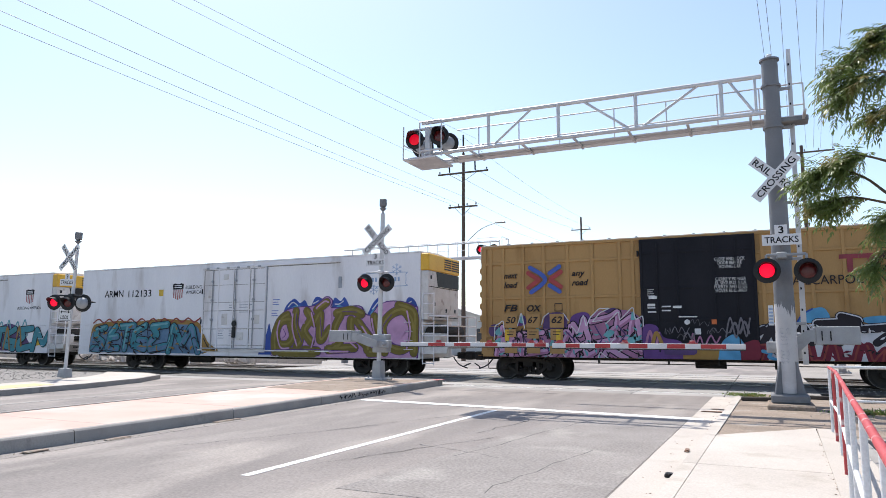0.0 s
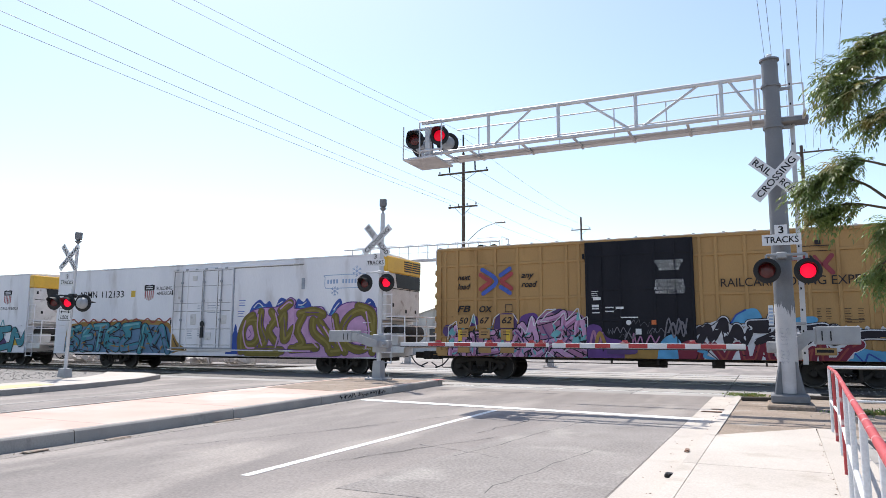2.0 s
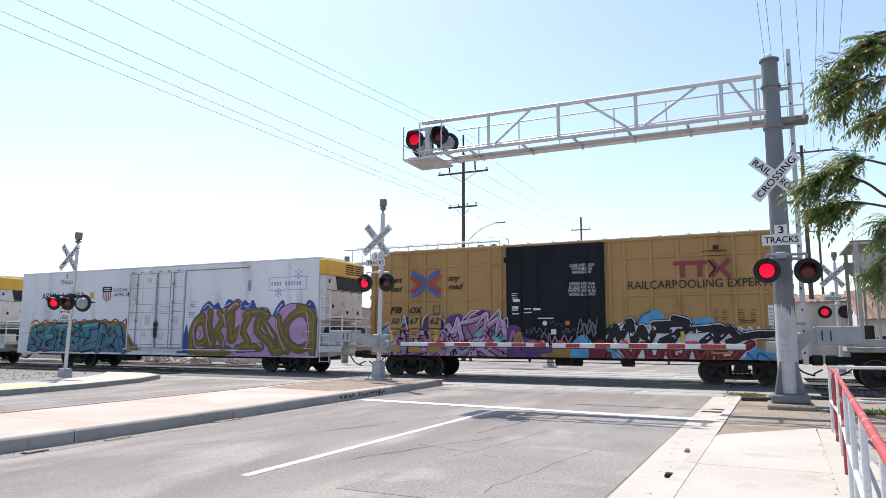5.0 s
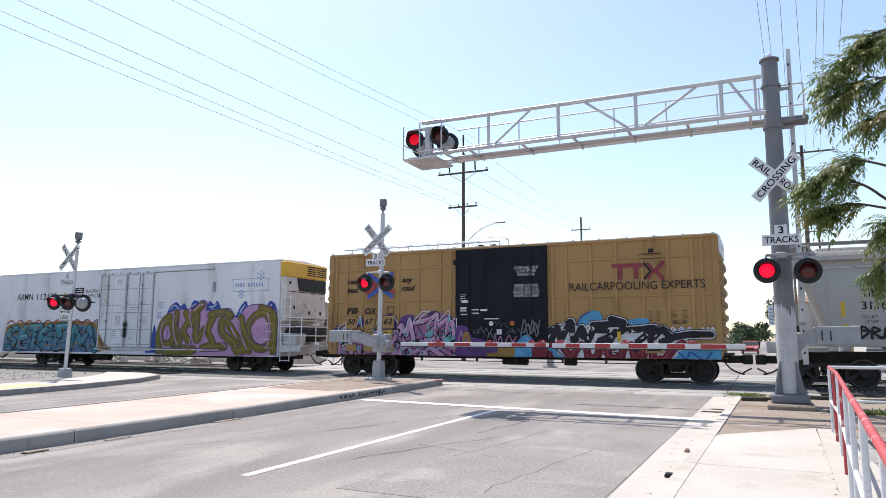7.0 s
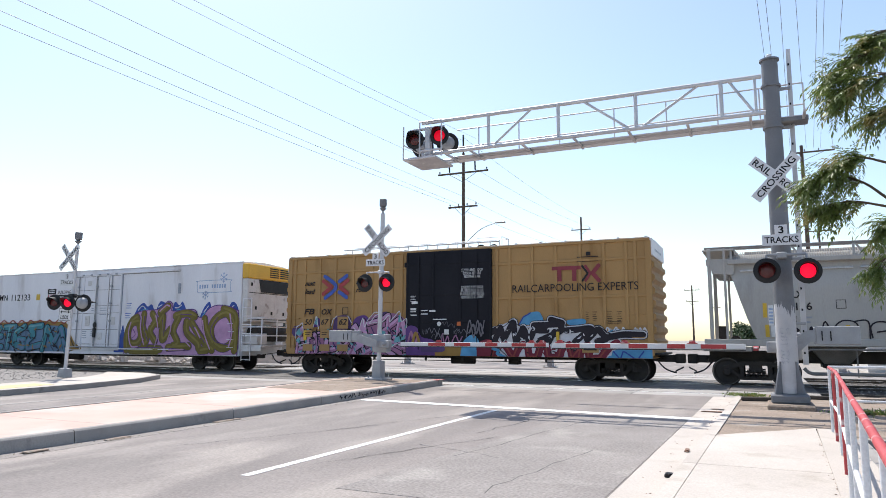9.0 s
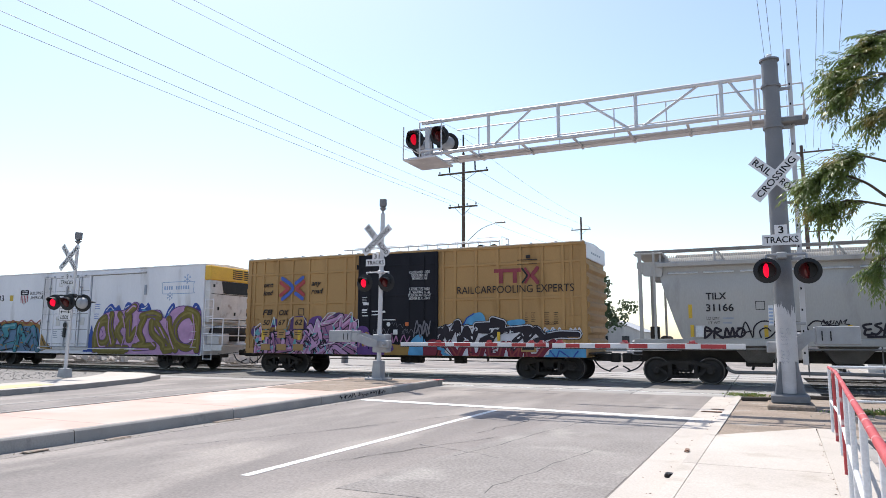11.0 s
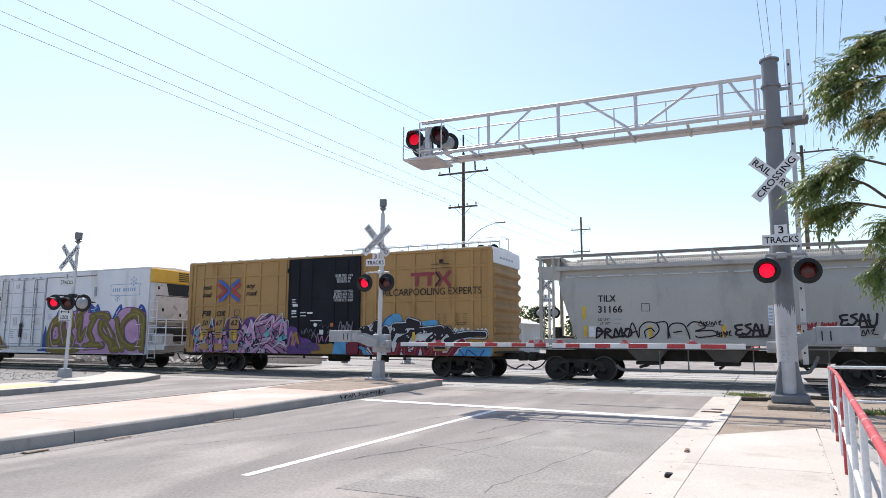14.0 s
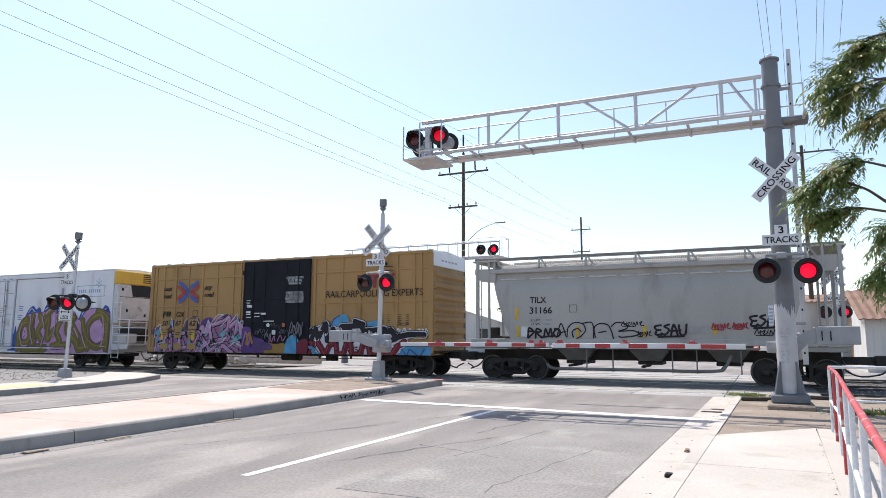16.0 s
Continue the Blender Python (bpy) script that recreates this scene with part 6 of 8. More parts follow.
# ---- buildings and distance beyond the tracks ----
def corrugated_shed(at, w, d, h, ridge, wall_mat, roof_mat, label, windows=()):
    th = thing("shed", at, label, "building", "buildings beyond the tracks")
    wl = Mesh().prism([(0, -0.1), (w, -0.1), (w, h), (w / 2, ridge), (0, h)], 0, d, "y")
    part("wall", wl, wall_mat, th)
    bd = Mesh()
    for k in range(int(w / 0.3)):
        bd.box(k * 0.3 + 0.02, k * 0.3 + 0.05, -0.03, 0.0, 0, h)
    for k in range(int(d / 0.3)):
        bd.box(-0.03, 0.0, k * 0.3 + 0.02, k * 0.3 + 0.05, 0, h)
    part("battens", bd, wall_mat, th)
    for sgn in (0, 1):
        n, ov = int(d / 0.2), 0.35
        fall = (ridge - h) / (w / 2)
        xa, za = (-ov, h - ov * fall) if sgn == 0 else (w + ov, h - ov * fall)
        vs, fs = [], []
        for k in range(n + 1):
            y, dz = -ov + k * (d + 2 * ov) / n, 0.05 if k % 2 else 0.0
            vs += [(xa, y, za + 0.03 + dz), (w / 2, y, ridge + 0.03 + dz), (w / 2, y, ridge + dz), (xa, y, za + dz)]
        for k in range(n):
            fs += [(4 * k + q, 4 * k + (q + 1) % 4, 4 * k + 4 + (q + 1) % 4, 4 * k + 4 + q) for q in range(4)]
        fs += [(0, 1, 2, 3), (4 * n, 4 * n + 1, 4 * n + 2, 4 * n + 3)]
        rf = Mesh().add(vs, fs)
        part("roof", rf, roof_mat, th, "rusty corrugated iron roof")
    for x, z, ww, hh in windows:
        win = part("window", Mesh().box(x - ww / 2, x + ww / 2, -0.045, -0.032, z - hh / 2, z + hh / 2), WINDOW_DARK, th, "dark window")
        part("frame", Mesh().box(x - ww / 2 - 0.06, x + ww / 2 + 0.06, -0.06, -0.046, z + hh / 2, z + hh / 2 + 0.06).box(x - ww / 2 - 0.06, x + ww / 2 + 0.06, -0.06, -0.046, z - hh / 2 - 0.06, z - hh / 2), WALL_WHITE, win)
    return th


def lean_to(at, w, d, h0, h1, label):
    th = thing("shed", at, label, "building", "buildings beyond the tracks")
    part("wall", Mesh().prism([(0, -0.1), (d, -0.1), (d, h1), (0, h0)], 0, w, "x"), WALL_WHITE, th, "weathered white boarded wall")
    n = int(w / 0.2)
    z0 = h0 - 0.5 * (h1 - h0) / d
    vs, fs = [], []
    for k in range(n + 1):
        x, dz = -0.3 + k * (w + 0.6) / n, 0.05 if k % 2 else 0.0
        vs += [(x, -0.5, z0 + dz), (x, d + 0.2, h1 + 0.05 + dz), (x, d + 0.2, h1 + 0.1 + dz), (x, -0.5, z0 + 0.05 + dz)]
    for k in range(n):
        fs += [(4 * k + q, 4 * k + (q + 1) % 4, 4 * k + 4 + (q + 1) % 4, 4 * k + 4 + q) for q in range(4)]
    fs += [(0, 1, 2, 3), (4 * n, 4 * n + 1, 4 * n + 2, 4 * n + 3)]
    rf = Mesh().add(vs, fs)
    part("roof", rf, ROOF_RUST, th, "rusty corrugated iron roof")
    bd = Mesh()
    for k in range(int(w / 0.35)):
        bd.box(k * 0.35, k * 0.35 + 0.035, -0.03, 0, 0, h0)
    part("battens", bd, WALL_WHITE, th)


lean_to((4.75, 41.0, 0), 14, 5.5, 2.7, 4.35, "weathered white shed with rusty lean-to roof beyond the tracks")
corrugated_shed((5.6, 47, 0), 13, 10, 4.6, 6.6, WALL_TAN, ROOF_RUST, "tan barn with brown gable roof behind the shed", ((3.0, 3.4, 1.2, 1.0), (8.0, 3.4, 1.2, 1.0)))
lean_to((1.2, 58.0, 0), 5.0, 6, 4.4, 5.2, "grey weathered shed further down the road")
corrugated_shed((-62, 62, 0), 22, 14, 5.0, 6.8, WALL_TAN, ROOF_GALV, "long tan workshop with pale metal roof", tuple((2.5 + 3.4 * k, 3.0, 1.6, 1.4) for k in range(6)))
corrugated_shed((-36.5, 66, 0), 12, 14, 3.4, 5.2, WALL_WHITE, ROOF_GALV, "white workshop with pale metal roof", tuple((2.0 + 2.7 * k, 2.0, 1.3, 1.3) for k in range(4)))
corrugated_shed((-22.5, 98, 0), 7, 12, 2.8, 4.3, WALL_WHITE, ROOF_GALV, "pale house with a grey gable roof", ((2.0, 1.6, 1.0, 1.0), (5.0, 1.6, 1.0, 1.0)))


def far_tree(x, y, h, w, seed):
    rnd = random.Random(seed)
    th = thing("distant_tree", (x, y, 0), "dark green distant tree with uneven crown", "tree", "distant trees")
    part("trunk", Mesh().tube([(0, 0, -0.2), (0.1, 0, h * 0.3), (0, 0.1, h * 0.75)], [0.3, 0.22, 0.08], 7), BARK, th)
    v, f = [], []
    for _ in range(16):
        cx, cy, cz = rnd.gauss(0, w * 0.3), rnd.gauss(0, w * 0.3), h * rnd.uniform(0.35, 0.95)
        rr = w * rnd.uniform(0.16, 0.3) * (1.15 - 0.5 * cz / h)
        for _q in range(85):
            d = Vector((rnd.gauss(0, 1), rnd.gauss(0, 1), rnd.gauss(0, 0.8))).normalized()
            p = Vector((cx, cy, cz)) + d * rr * rnd.uniform(0.55, 1.1)
            a, b = d.orthogonal().normalized(), Vector((rnd.uniform(-1, 1), rnd.uniform(-1, 1), rnd.uniform(-1, 1))).normalized()
            s = rnd.uniform(0.12, 0.3)
            o = len(v)
            v += [tuple(p - a * s), tuple(p + b * s), tuple(p + a * s), tuple(p - b * s * 0.7)]
            f.append((o, o + 1, o + 2, o + 3))
    part("crown", Mesh().add(v, f), FAR_LEAF, th)


for k, (x, y, h, w) in enumerate(((-1.8, 119.3, 4.3, 4.5), (-3.6, 132.8, 4.2, 4.5), (-1.0, 150, 4.6, 6), (-16.2, 76, 8.8, 4.5), (-22.5, 93.5, 3.6, 4.5), (-31, 100, 6.5, 6), (-45, 120, 7, 8), (4.0, 125, 9, 6), (-70, 110, 8, 9))):
    far_tree(x, y, h, w, 40 + k)

# low block wall and rubble beside the far track
bw = thing("block_wall", (-70, 34.6, 0), "low pale concrete block wall beyond the tracks", "wall")
bmesh_data = Mesh().cbox(0.01, 0.79, 0, 0.2, 0.005, 0.195, 0.008).data("block")
bmesh_data.materials.append(CONCRETE)
for k in range(57):
    for r in range(3):
        ob = new("block", bmesh_data)
        ob.parent = bw
        ob.location = (k * 0.8 + (0.4 if r % 2 else 0), 0, r * 0.2 - 0.02)
rnd = random.Random(3)


def rubble(x, y, n, spread, label):
    m = Mesh()
    for _ in range(n):
        q = pose(rnd.uniform(-spread, spread), rnd.uniform(-0.5, 0.5), rnd.uniform(0.05, 0.35), rnd.uniform(0, 90), rnd.uniform(0, 90), rnd.uniform(0, 90))
        s = rnd.uniform(0.08, 0.3)
        m.cbox(-s, s, -s * 0.7, s * 0.7, -s * 0.3, s * 0.3, s * 0.1, q)
    tagged(part("rubble_heap", m, CONCRETE, None, "", pose(x, y, -0.06)), label, "rubble", "rubble by the track", "stuff")


for x in (-44, -41.5, -37, -33.5, -30):
    rubble(x, 33.7, 22, 1.2, "heap of pale broken concrete beside the far track")


def weeds(x, y, z, n, w, label):
    m = Mesh()
    for _ in range(n):
        p = Vector((rnd.gauss(0, w), rnd.gauss(0, 0.12), 0))
        d = Vector((rnd.uniform(-1, 1), rnd.uniform(-1, 1), rnd.uniform(0.4, 1.2))).normalized()
        ln = rnd.uniform(0.06, 0.16)
        s = d.orthogonal().normalized() * 0.014
        m.add([p - s * 0.4, p + d * ln * 0.6 + s, p + d * ln - Vector((0, 0, 0.02)), p + d * ln * 0.6 - s], [(0, 1, 2, 3)])
    tagged(part("weeds", m, LEAF, None, "", pose(x, y, z)), label, "weeds", "roadside weeds", "stuff")


weeds(-0.42, 18.9, 0.115, 260, 0.22, "tuft of green weeds at the kerb")
weeds(1.75, 15.3, 0.115, 380, 0.3, "low green weeds on the dirt verge")
weeds(2.6, 14.6, 0.115, 300, 0.3, "low green weeds on the dirt verge")


def litter(name, at, size, mat, label):
    m = Mesh().cbox(-size[0], size[0], -size[1], size[1], 0, size[2], min(size) * 0.3)
    for i, q in enumerate(m.v):
        m.v[i] = (q[0] + rnd.uniform(-1, 1) * size[0] * 0.25, q[1] + rnd.uniform(-1, 1) * size[1] * 0.25, q[2] * rnd.uniform(0.7, 1.2))
    ob = part(name, m, mat, None, "", pose(*at))
    tagged(ob, label, "litter", "street litter")


litter("crumpled_bag", (-1.0, 8.05, 0.006), (0.07, 0.05, 0.05), BLACK, "crumpled black scrap of litter in the gutter")
litter("brick_shard", (-1.02, 10.0, 0.006), (0.03, 0.1, 0.03), ROOF_RUST, "reddish brick shard in the gutter")
litter("debris", (-0.98, 15.6, 0.006), (0.25, 0.05, 0.02), ROOF_RUST, "brown dry debris in the gutter")
litter("debris", (-0.9, 16.2, 0.006), (0.18, 0.08, 0.02), DIRT, "dry leaves swept into the gutter")
litter("debris", (-8.78, 6.1, 0.002), (0.05, 0.16, 0.03), DIRT, "dark dry leaves against the kerb")
litter("debris", (-8.85, 7.4, 0.002), (0.06, 0.2, 0.02), DIRT, "dry leaves against the kerb")
litter("debris", (-9.0, 9.9, 0.002), (0.05, 0.3, 0.02), DIRT, "sandy debris against the kerb")
slab("kerb_silt", [(-8.98, 4.0), (-8.62, 4.0), (-8.8, 10.0), (-9.15, 15.5), (-9.32, 15.5), (-9.04, 9.0)], 0.0, 0.003, ASPHALT_PATCH, "line of pale silt along the kerb")


def grit(name, material, label, n, where, big):
    """Small flat scraps strewn along a line or over a patch."""
    m = Mesh()
    for _ in range(n):
        x, y, z = where()
        q = rnd.uniform(0.3, 1.0) * big
        u = rnd.uniform(0, 6.28)
        k = rnd.randint(3, 5)
        ring = [(x + q * rnd.uniform(0.5, 1.1) * math.cos(u + 6.283 * j / k), y + q * rnd.uniform(0.5, 1.1) * math.sin(u + 6.283 * j / k)) for j in range(k)]
        m.prism(ring, z, z + q * rnd.uniform(0.15, 0.4), "z")
    tagged(part(name, m, material), label, "litter", "street litter", "stuff")


def beside_kerb():
    y = rnd.uniform(4.5, 16)
    x = -9.0 - 0.045 * max(0.0, y - 8)
    return x + 0.06 + abs(rnd.gauss(0, 0.12)), y, 0.003


def in_gutter():
    y = rnd.uniform(5, 19)
    return px_left(y) - abs(rnd.gauss(0, 0.16)) - 0.02, y, 0.0052


def by_plinth():
    y = rnd.uniform(3.5, 11.4)
    return px_right(y) + 0.01 + rnd.gauss(0, 0.035), y, 0.135


def on_verge():
    y = rnd.uniform(12.6, 19.6)
    return rnd.uniform(px_left(y) + 0.25, 6.0), y, 0.115


def on_median():
    return rnd.uniform(-12.6, -10.0), rnd.uniform(15.2, 20.1), 0.182


grit("leaf_litter", DIRT, "dry leaves and sand along the median kerb", 220, beside_kerb, 0.013)
grit("leaf_litter", ROOF_RUST, "dry brown leaves swept along the gutter", 90, in_gutter, 0.016)
grit("seam_dirt", DIRT, "crumbled dirt in the seam beside the plinth", 260, by_plinth, 0.013)
grit("verge_stones", STONE, "small stones and scraps on the dirt verge", 420, on_verge, 0.016)
grit("median_stones", STONE, "small stones on the dirt of the median", 240, on_median, 0.014)


def timber(x, y, turn, length):
    ob = part("timber", Mesh().cbox(-length / 2, length / 2, -0.07, 0.07, 0, 0.09, 0.015), TIE, None, "", pose(x, y, 0.115, 0, 0, turn))
    tagged(ob, "dark broken timber lying on the verge", "timber", "timbers on the verge")


timber(-0.1, 17.6, 12, 0.9)
timber(0.9, 18.7, -8, 1.4)
timber(2.3, 18.2, 20, 0.8)

# ---- cars waiting far down the road ----
def waiting_car(x, y, paint, label):
    th = thing("car", (x, y, 0.0), label, "car", "cars waiting beyond the tracks")
    W = 0.9
    low = [(-2.2, 0.35), (-2.25, 0.7), (-2.05, 0.86), (-1.1, 0.95), (1.9, 0.98), (2.2, 0.85), (2.25, 0.4), (2.1, 0.28), (-2.1, 0.28)]
    part("body", Mesh().prism(low, -W, W, "x"), paint, th, "", pose(0, 0, 0), 35)
    part("cabin", Mesh().prism([(-1.15, 0.94), (-0.45, 1.42), (0.9, 1.45), (1.7, 0.97)], -W + 0.12, W - 0.12, "x"), WINDOW_DARK, th, "dark glazed cabin")
    part("roof", Mesh().prism([(-0.5, 1.41), (-0.4, 1.46), (0.85, 1.49), (1.0, 1.42)], -W + 0.1, W - 0.1, "x"), paint, th)
    for sx in (-1, 1):
        part("headlight", Mesh().cbox(sx * 0.62 - 0.16, sx * 0.62 + 0.16, -2.29, -2.2, 0.62, 0.76, 0.02), SIGN_WHITE, th, "clear headlight")
        for y2 in (-1.4, 1.4):
            part("wheel", Mesh().lathe([(0.0, -0.1), (0.2, -0.1), (0.3, -0.09), (0.32, -0.05), (0.32, 0.1), (0.0, 0.1)], 18, pose(sx * 0.82, y2, 0.32, 0, 0, 90 * sx)), RUBBER, th)
    part("grille", Mesh().cbox(-0.4, 0.4, -2.27, -2.2, 0.45, 0.62, 0.02), BLACK, th)


waiting_car(-8.87, 57.3, STEEL, "silver car waiting beyond the tracks")
waiting_car(-1.46, 88.0, DECAL_RED, "small red car waiting far down the road")
# ---- writing and painting on the cars ----
def bars(car, x, y, z, w, n, step, material, h=0.05, name="stencil_bar"):
    """Small stencilled lines, too small to read."""
    for k in range(n):
        part(name, Mesh().box(x - w / 2, x + w / 2 * (0.55 + 0.45 * ((k * 7 + 3) % 5) / 4), y - 0.002, y, z - k * step, z - k * step + h), material, car)


def stroke(m, pts, w, y, k=5):
    return m.ribbon(smooth_line(pts, k), w, y, 0.002)


def painted(car, name, jobs, y0, label, foot=0.87, ends=7.84):
    """Layers of paint, each a colour with its strokes (points, width) and patches, laid one on another."""
    first = None
    for i, (colour, strokes, patches) in enumerate(jobs):
        m = Mesh()
        y = y0 - 0.009 * i
        for j, pts in enumerate(patches):
            m.blob(pts, y - 0.0006 * (j % 7), 0.001)
        for j, (pts, w) in enumerate(strokes):
            stroke(m, pts, w, y - 0.0003 * (j % 9) - 0.0001)
        m.v = [(min(max(a, -ends), ends), b, max(c, foot)) for a, b, c in m.v]
        ob = part(name if first is None else "paint_layer", m, SPRAY[colour], first or car, label if first is None else "")
        ob["kind"] = "stuff"
        first = first or ob
    return first


def place(pts, x0, z0=0.0):
    return [(x0 + a, z0 + b) for a, b in pts]


rnd = random.Random(21)


def jag(x0, x1, z0, z1, n, wob=0.2):
    """A leaping zigzag between two heights."""
    return [(x0 + (x1 - x0) * k / (n - 1) + rnd.uniform(-wob, wob) * (x1 - x0) / n, (z1 if k % 2 else z0) + rnd.uniform(-0.5, 0.5) * wob * (z1 - z0)) for k in range(n)]


# boxcar
BY, B0 = -1.602, -1.85
for word, s, z, w, h in (("next", -4.84, 3.93, 0.55, 0.19), ("load", -4.84, 3.58, 0.55, 0.23), ("any", -2.21, 3.88, 0.50, 0.23), ("road", -2.15, 3.60, 0.62, 0.23)):
    lettering("slogan", word, boxcar_ob, DECAL_BLACK, s + B0, BY, z, w, h, "", 0.3, 0, 0.02)
lettering("reporting_mark", "FB", boxcar_ob, DECAL_BLACK, -4.85 + B0, BY, 2.70, 0.55, 0.25, "", 0.25, 0, 0.02)
lettering("reporting_mark", "OX", boxcar_ob, DECAL_BLACK, -3.92 + B0, BY, 2.68, 0.55, 0.25, "", 0.25, 0, 0.02)
for k, (a, b, word) in enumerate(((-5.08, -4.57, "50"), (-4.2, -3.68, "67"), (-3.3, -2.76, "62"))):
    part("number_panel", Mesh().box(a + B0, b + B0, BY - 0.088, BY - 0.084, 1.95, 2.46), BOX_TAN, boxcar_ob, "tan repainted number panel")
    lettering("car_number", word, boxcar_ob, DECAL_BLACK, (a + b) / 2 + B0, BY - 0.0895, 2.24, 0.40, 0.25, "", 0.25, 0, 0.02)
    part("number_panel", Mesh().box(a + B0 + 0.02, b + B0 - 0.05, BY - 0.088, BY - 0.084, 1.60 - 0.05 * k, 1.90), BOX_TAN, boxcar_ob, "tan repainted number panel")
    part("low_panel", Mesh().box(a + B0, b + B0, BY - 0.088, BY - 0.084, 1.0, 1.28), BOX_TAN, boxcar_ob)
    bars(boxcar_ob, (a + b) / 2 + B0, BY - 0.0895, 1.78, 0.32, 2, 0.1, DECAL_BLACK, 0.03)


def frame_mark(car, x, z, s, t, y):
    part("class_frame", Mesh().box(x - s, x + s, y - 0.002, y, z + s - t, z + s).box(x - s, x + s, y - 0.002, y, z - s, z - s + t).box(x - s, x - s + t, y - 0.002, y, z - s + t, z + s - t).box(x + s - t, x + s, y - 0.002, y, z - s + t, z + s - t), DECAL_BLACK, car)


frame_mark(boxcar_ob, -2.98 + B0, 2.7, 0.15, 0.025, BY)
for pts in ([(-4.06, 4.22), (-3.62, 3.95), (-3.47, 3.75), (-3.62, 3.55), (-4.02, 3.28)], [(-3.30, 3.98), (-3.1, 4.1), (-2.92, 4.22)], [(-3.30, 3.52), (-3.1, 3.4), (-2.92, 3.28)]):
    part("road_emblem_stroke", stroke(Mesh(), place(pts, B0), 0.16, BY - 0.016), DECAL_BLUE, boxcar_ob, "blue stroke of the road emblem")
for k, pts in enumerate(([(-4.14, 4.02), (-3.92, 3.87), (-3.72, 3.75), (-3.92, 3.61), (-4.14, 3.46)], [(-2.87, 4.02), (-3.08, 3.87), (-3.27, 3.75), (-3.08, 3.61), (-2.87, 3.46)])):
    part("road_emblem_stroke", stroke(Mesh(), place(pts, B0), 0.16, BY - 0.001 - 0.002 * k), DECAL_RED, boxcar_ob, "red stroke of the road emblem")
part("owner_emblem", Mesh().box(6.15 + B0, 7.25 + B0, BY - 0.002, BY, 4.08, 4.22).box(6.36 + B0, 6.52 + B0, BY - 0.002, BY, 3.66, 4.08).box(6.92 + B0, 7.08 + B0, BY - 0.002, BY, 3.66, 4.08), DECAL_MAROON, boxcar_ob, "maroon bars of the owner emblem")
for pts, w, mat in (([(7.30, 4.20), (7.5, 3.93), (7.30, 3.66)], 0.07, DECAL_BLACK), ([(7.42, 4.20), (7.60, 3.93), (7.42, 3.66)], 0.09, DECAL_MAROON), ([(7.90, 4.20), (7.68, 3.93), (7.90, 3.66)], 0.15, DECAL_MAROON)):
    part("emblem_chevron", stroke(Mesh(), place(pts, B0), w, BY - 0.001, 1), mat, boxcar_ob)
lettering("slogan", "RAILCARPOOLING EXPERTS", boxcar_ob, DECAL_BLACK, 6.94 + B0, BY, 3.43, 4.7, 0.29)
for s, z, n, w in ((7.45, 2.5, 5, 0.12), (7.72, 2.5, 5, 0.16), (8.25, 2.5, 6, 0.2), (8.6, 2.5, 6, 0.18), (8.45, 2.15, 2, 0.5)):
    bars(boxcar_ob, s + B0, BY, z, w, n, 0.08, DECAL_BLACK, 0.017)
part("roof_stencil", Mesh().box(7.1 + B0, 7.9 + B0, BY - 0.002, BY, 4.52, 4.55).box(7.1 + B0, 7.9 + B0, BY - 0.002, BY, 4.36, 4.38).box(7.45 + B0, 7.62 + B0, BY - 0.002, BY, 4.58, 4.72), DECAL_BLACK, boxcar_ob)
DY = -1.69
for words, z in (("CLOSE AND LOCK", 4.23), ("DOOR BEFORE", 4.10), ("MOVING CAR", 3.97), ("CIERRE Y PONGA", 3.55), ("EL SEGURO A LA", 3.42), ("PUERTA ANTES DE", 3.29), ("MOVER EL CARRO", 3.16)):
    lettering("door_notice", words, boxcar_ob, DECAL_WHITE, 2.95 + B0, DY, z, 0.068 * len(words), 0.11, "", 0, 0, 0.01)
for s, z, w, h in ((0.42, 2.98, 0.28, 0.10), (0.36, 2.72, 0.26, 0.09), (0.36, 2.62, 0.26, 0.04), (0.38, 2.48, 0.28, 0.045), (0.86, 2.66, 0.3, 0.045), (0.86, 2.52, 0.3, 0.045), (1.22, 2.64, 0.28, 0.08), (1.85, 1.8, 0.2, 0.2), (1.55, 2.3, 0.6, 0.04)):
    part("door_sticker", Mesh().box(s - w / 2 + B0, s + w / 2 + B0, DY - 0.002, DY, z - h / 2, z + h / 2), DECAL_WHITE, boxcar_ob, "small white stencil bar")
bars(boxcar_ob, 0.36 + B0, DY, 3.24, 0.26, 4, 0.07, DECAL_WHITE, 0.02)
part("orange_tag", Mesh().box(2.3 + B0, 2.46 + B0, DY - 0.002, DY, 2.04, 2.2), surface("orange_sticker", (0.55, 0.13, 0.03), None, 3, 0.5, bump=0), boxcar_ob, "small orange sticker")
part("round_sticker", Mesh().lathe([(0.0, -0.002), (0.09, -0.002), (0.09, 0.0)], 18, pose(1.52 + B0, DY, 2.12)), DECAL_WHITE, boxcar_ob)
for x0, z0, n in ((1.62, 2.04, 5), (1.95, 2.0, 4), (0.75, 1.72, 8), (2.15, 1.72, 7), (1.2, 1.58, 5)):
    part("door_scribble", stroke(Mesh(), jag(x0 + B0, x0 + 0.3 + B0, z0, z0 + 0.17, n, 0.6), 0.013, DY), SPRAY["haze"], boxcar_ob)

# the pink and violet piece left of the door, drawn on a fine grid
def pg(pts):
    return [(-4.83 + B0 + (a - 150) / 122, 0.86 + (270 - b) / 130) for a, b in pts]


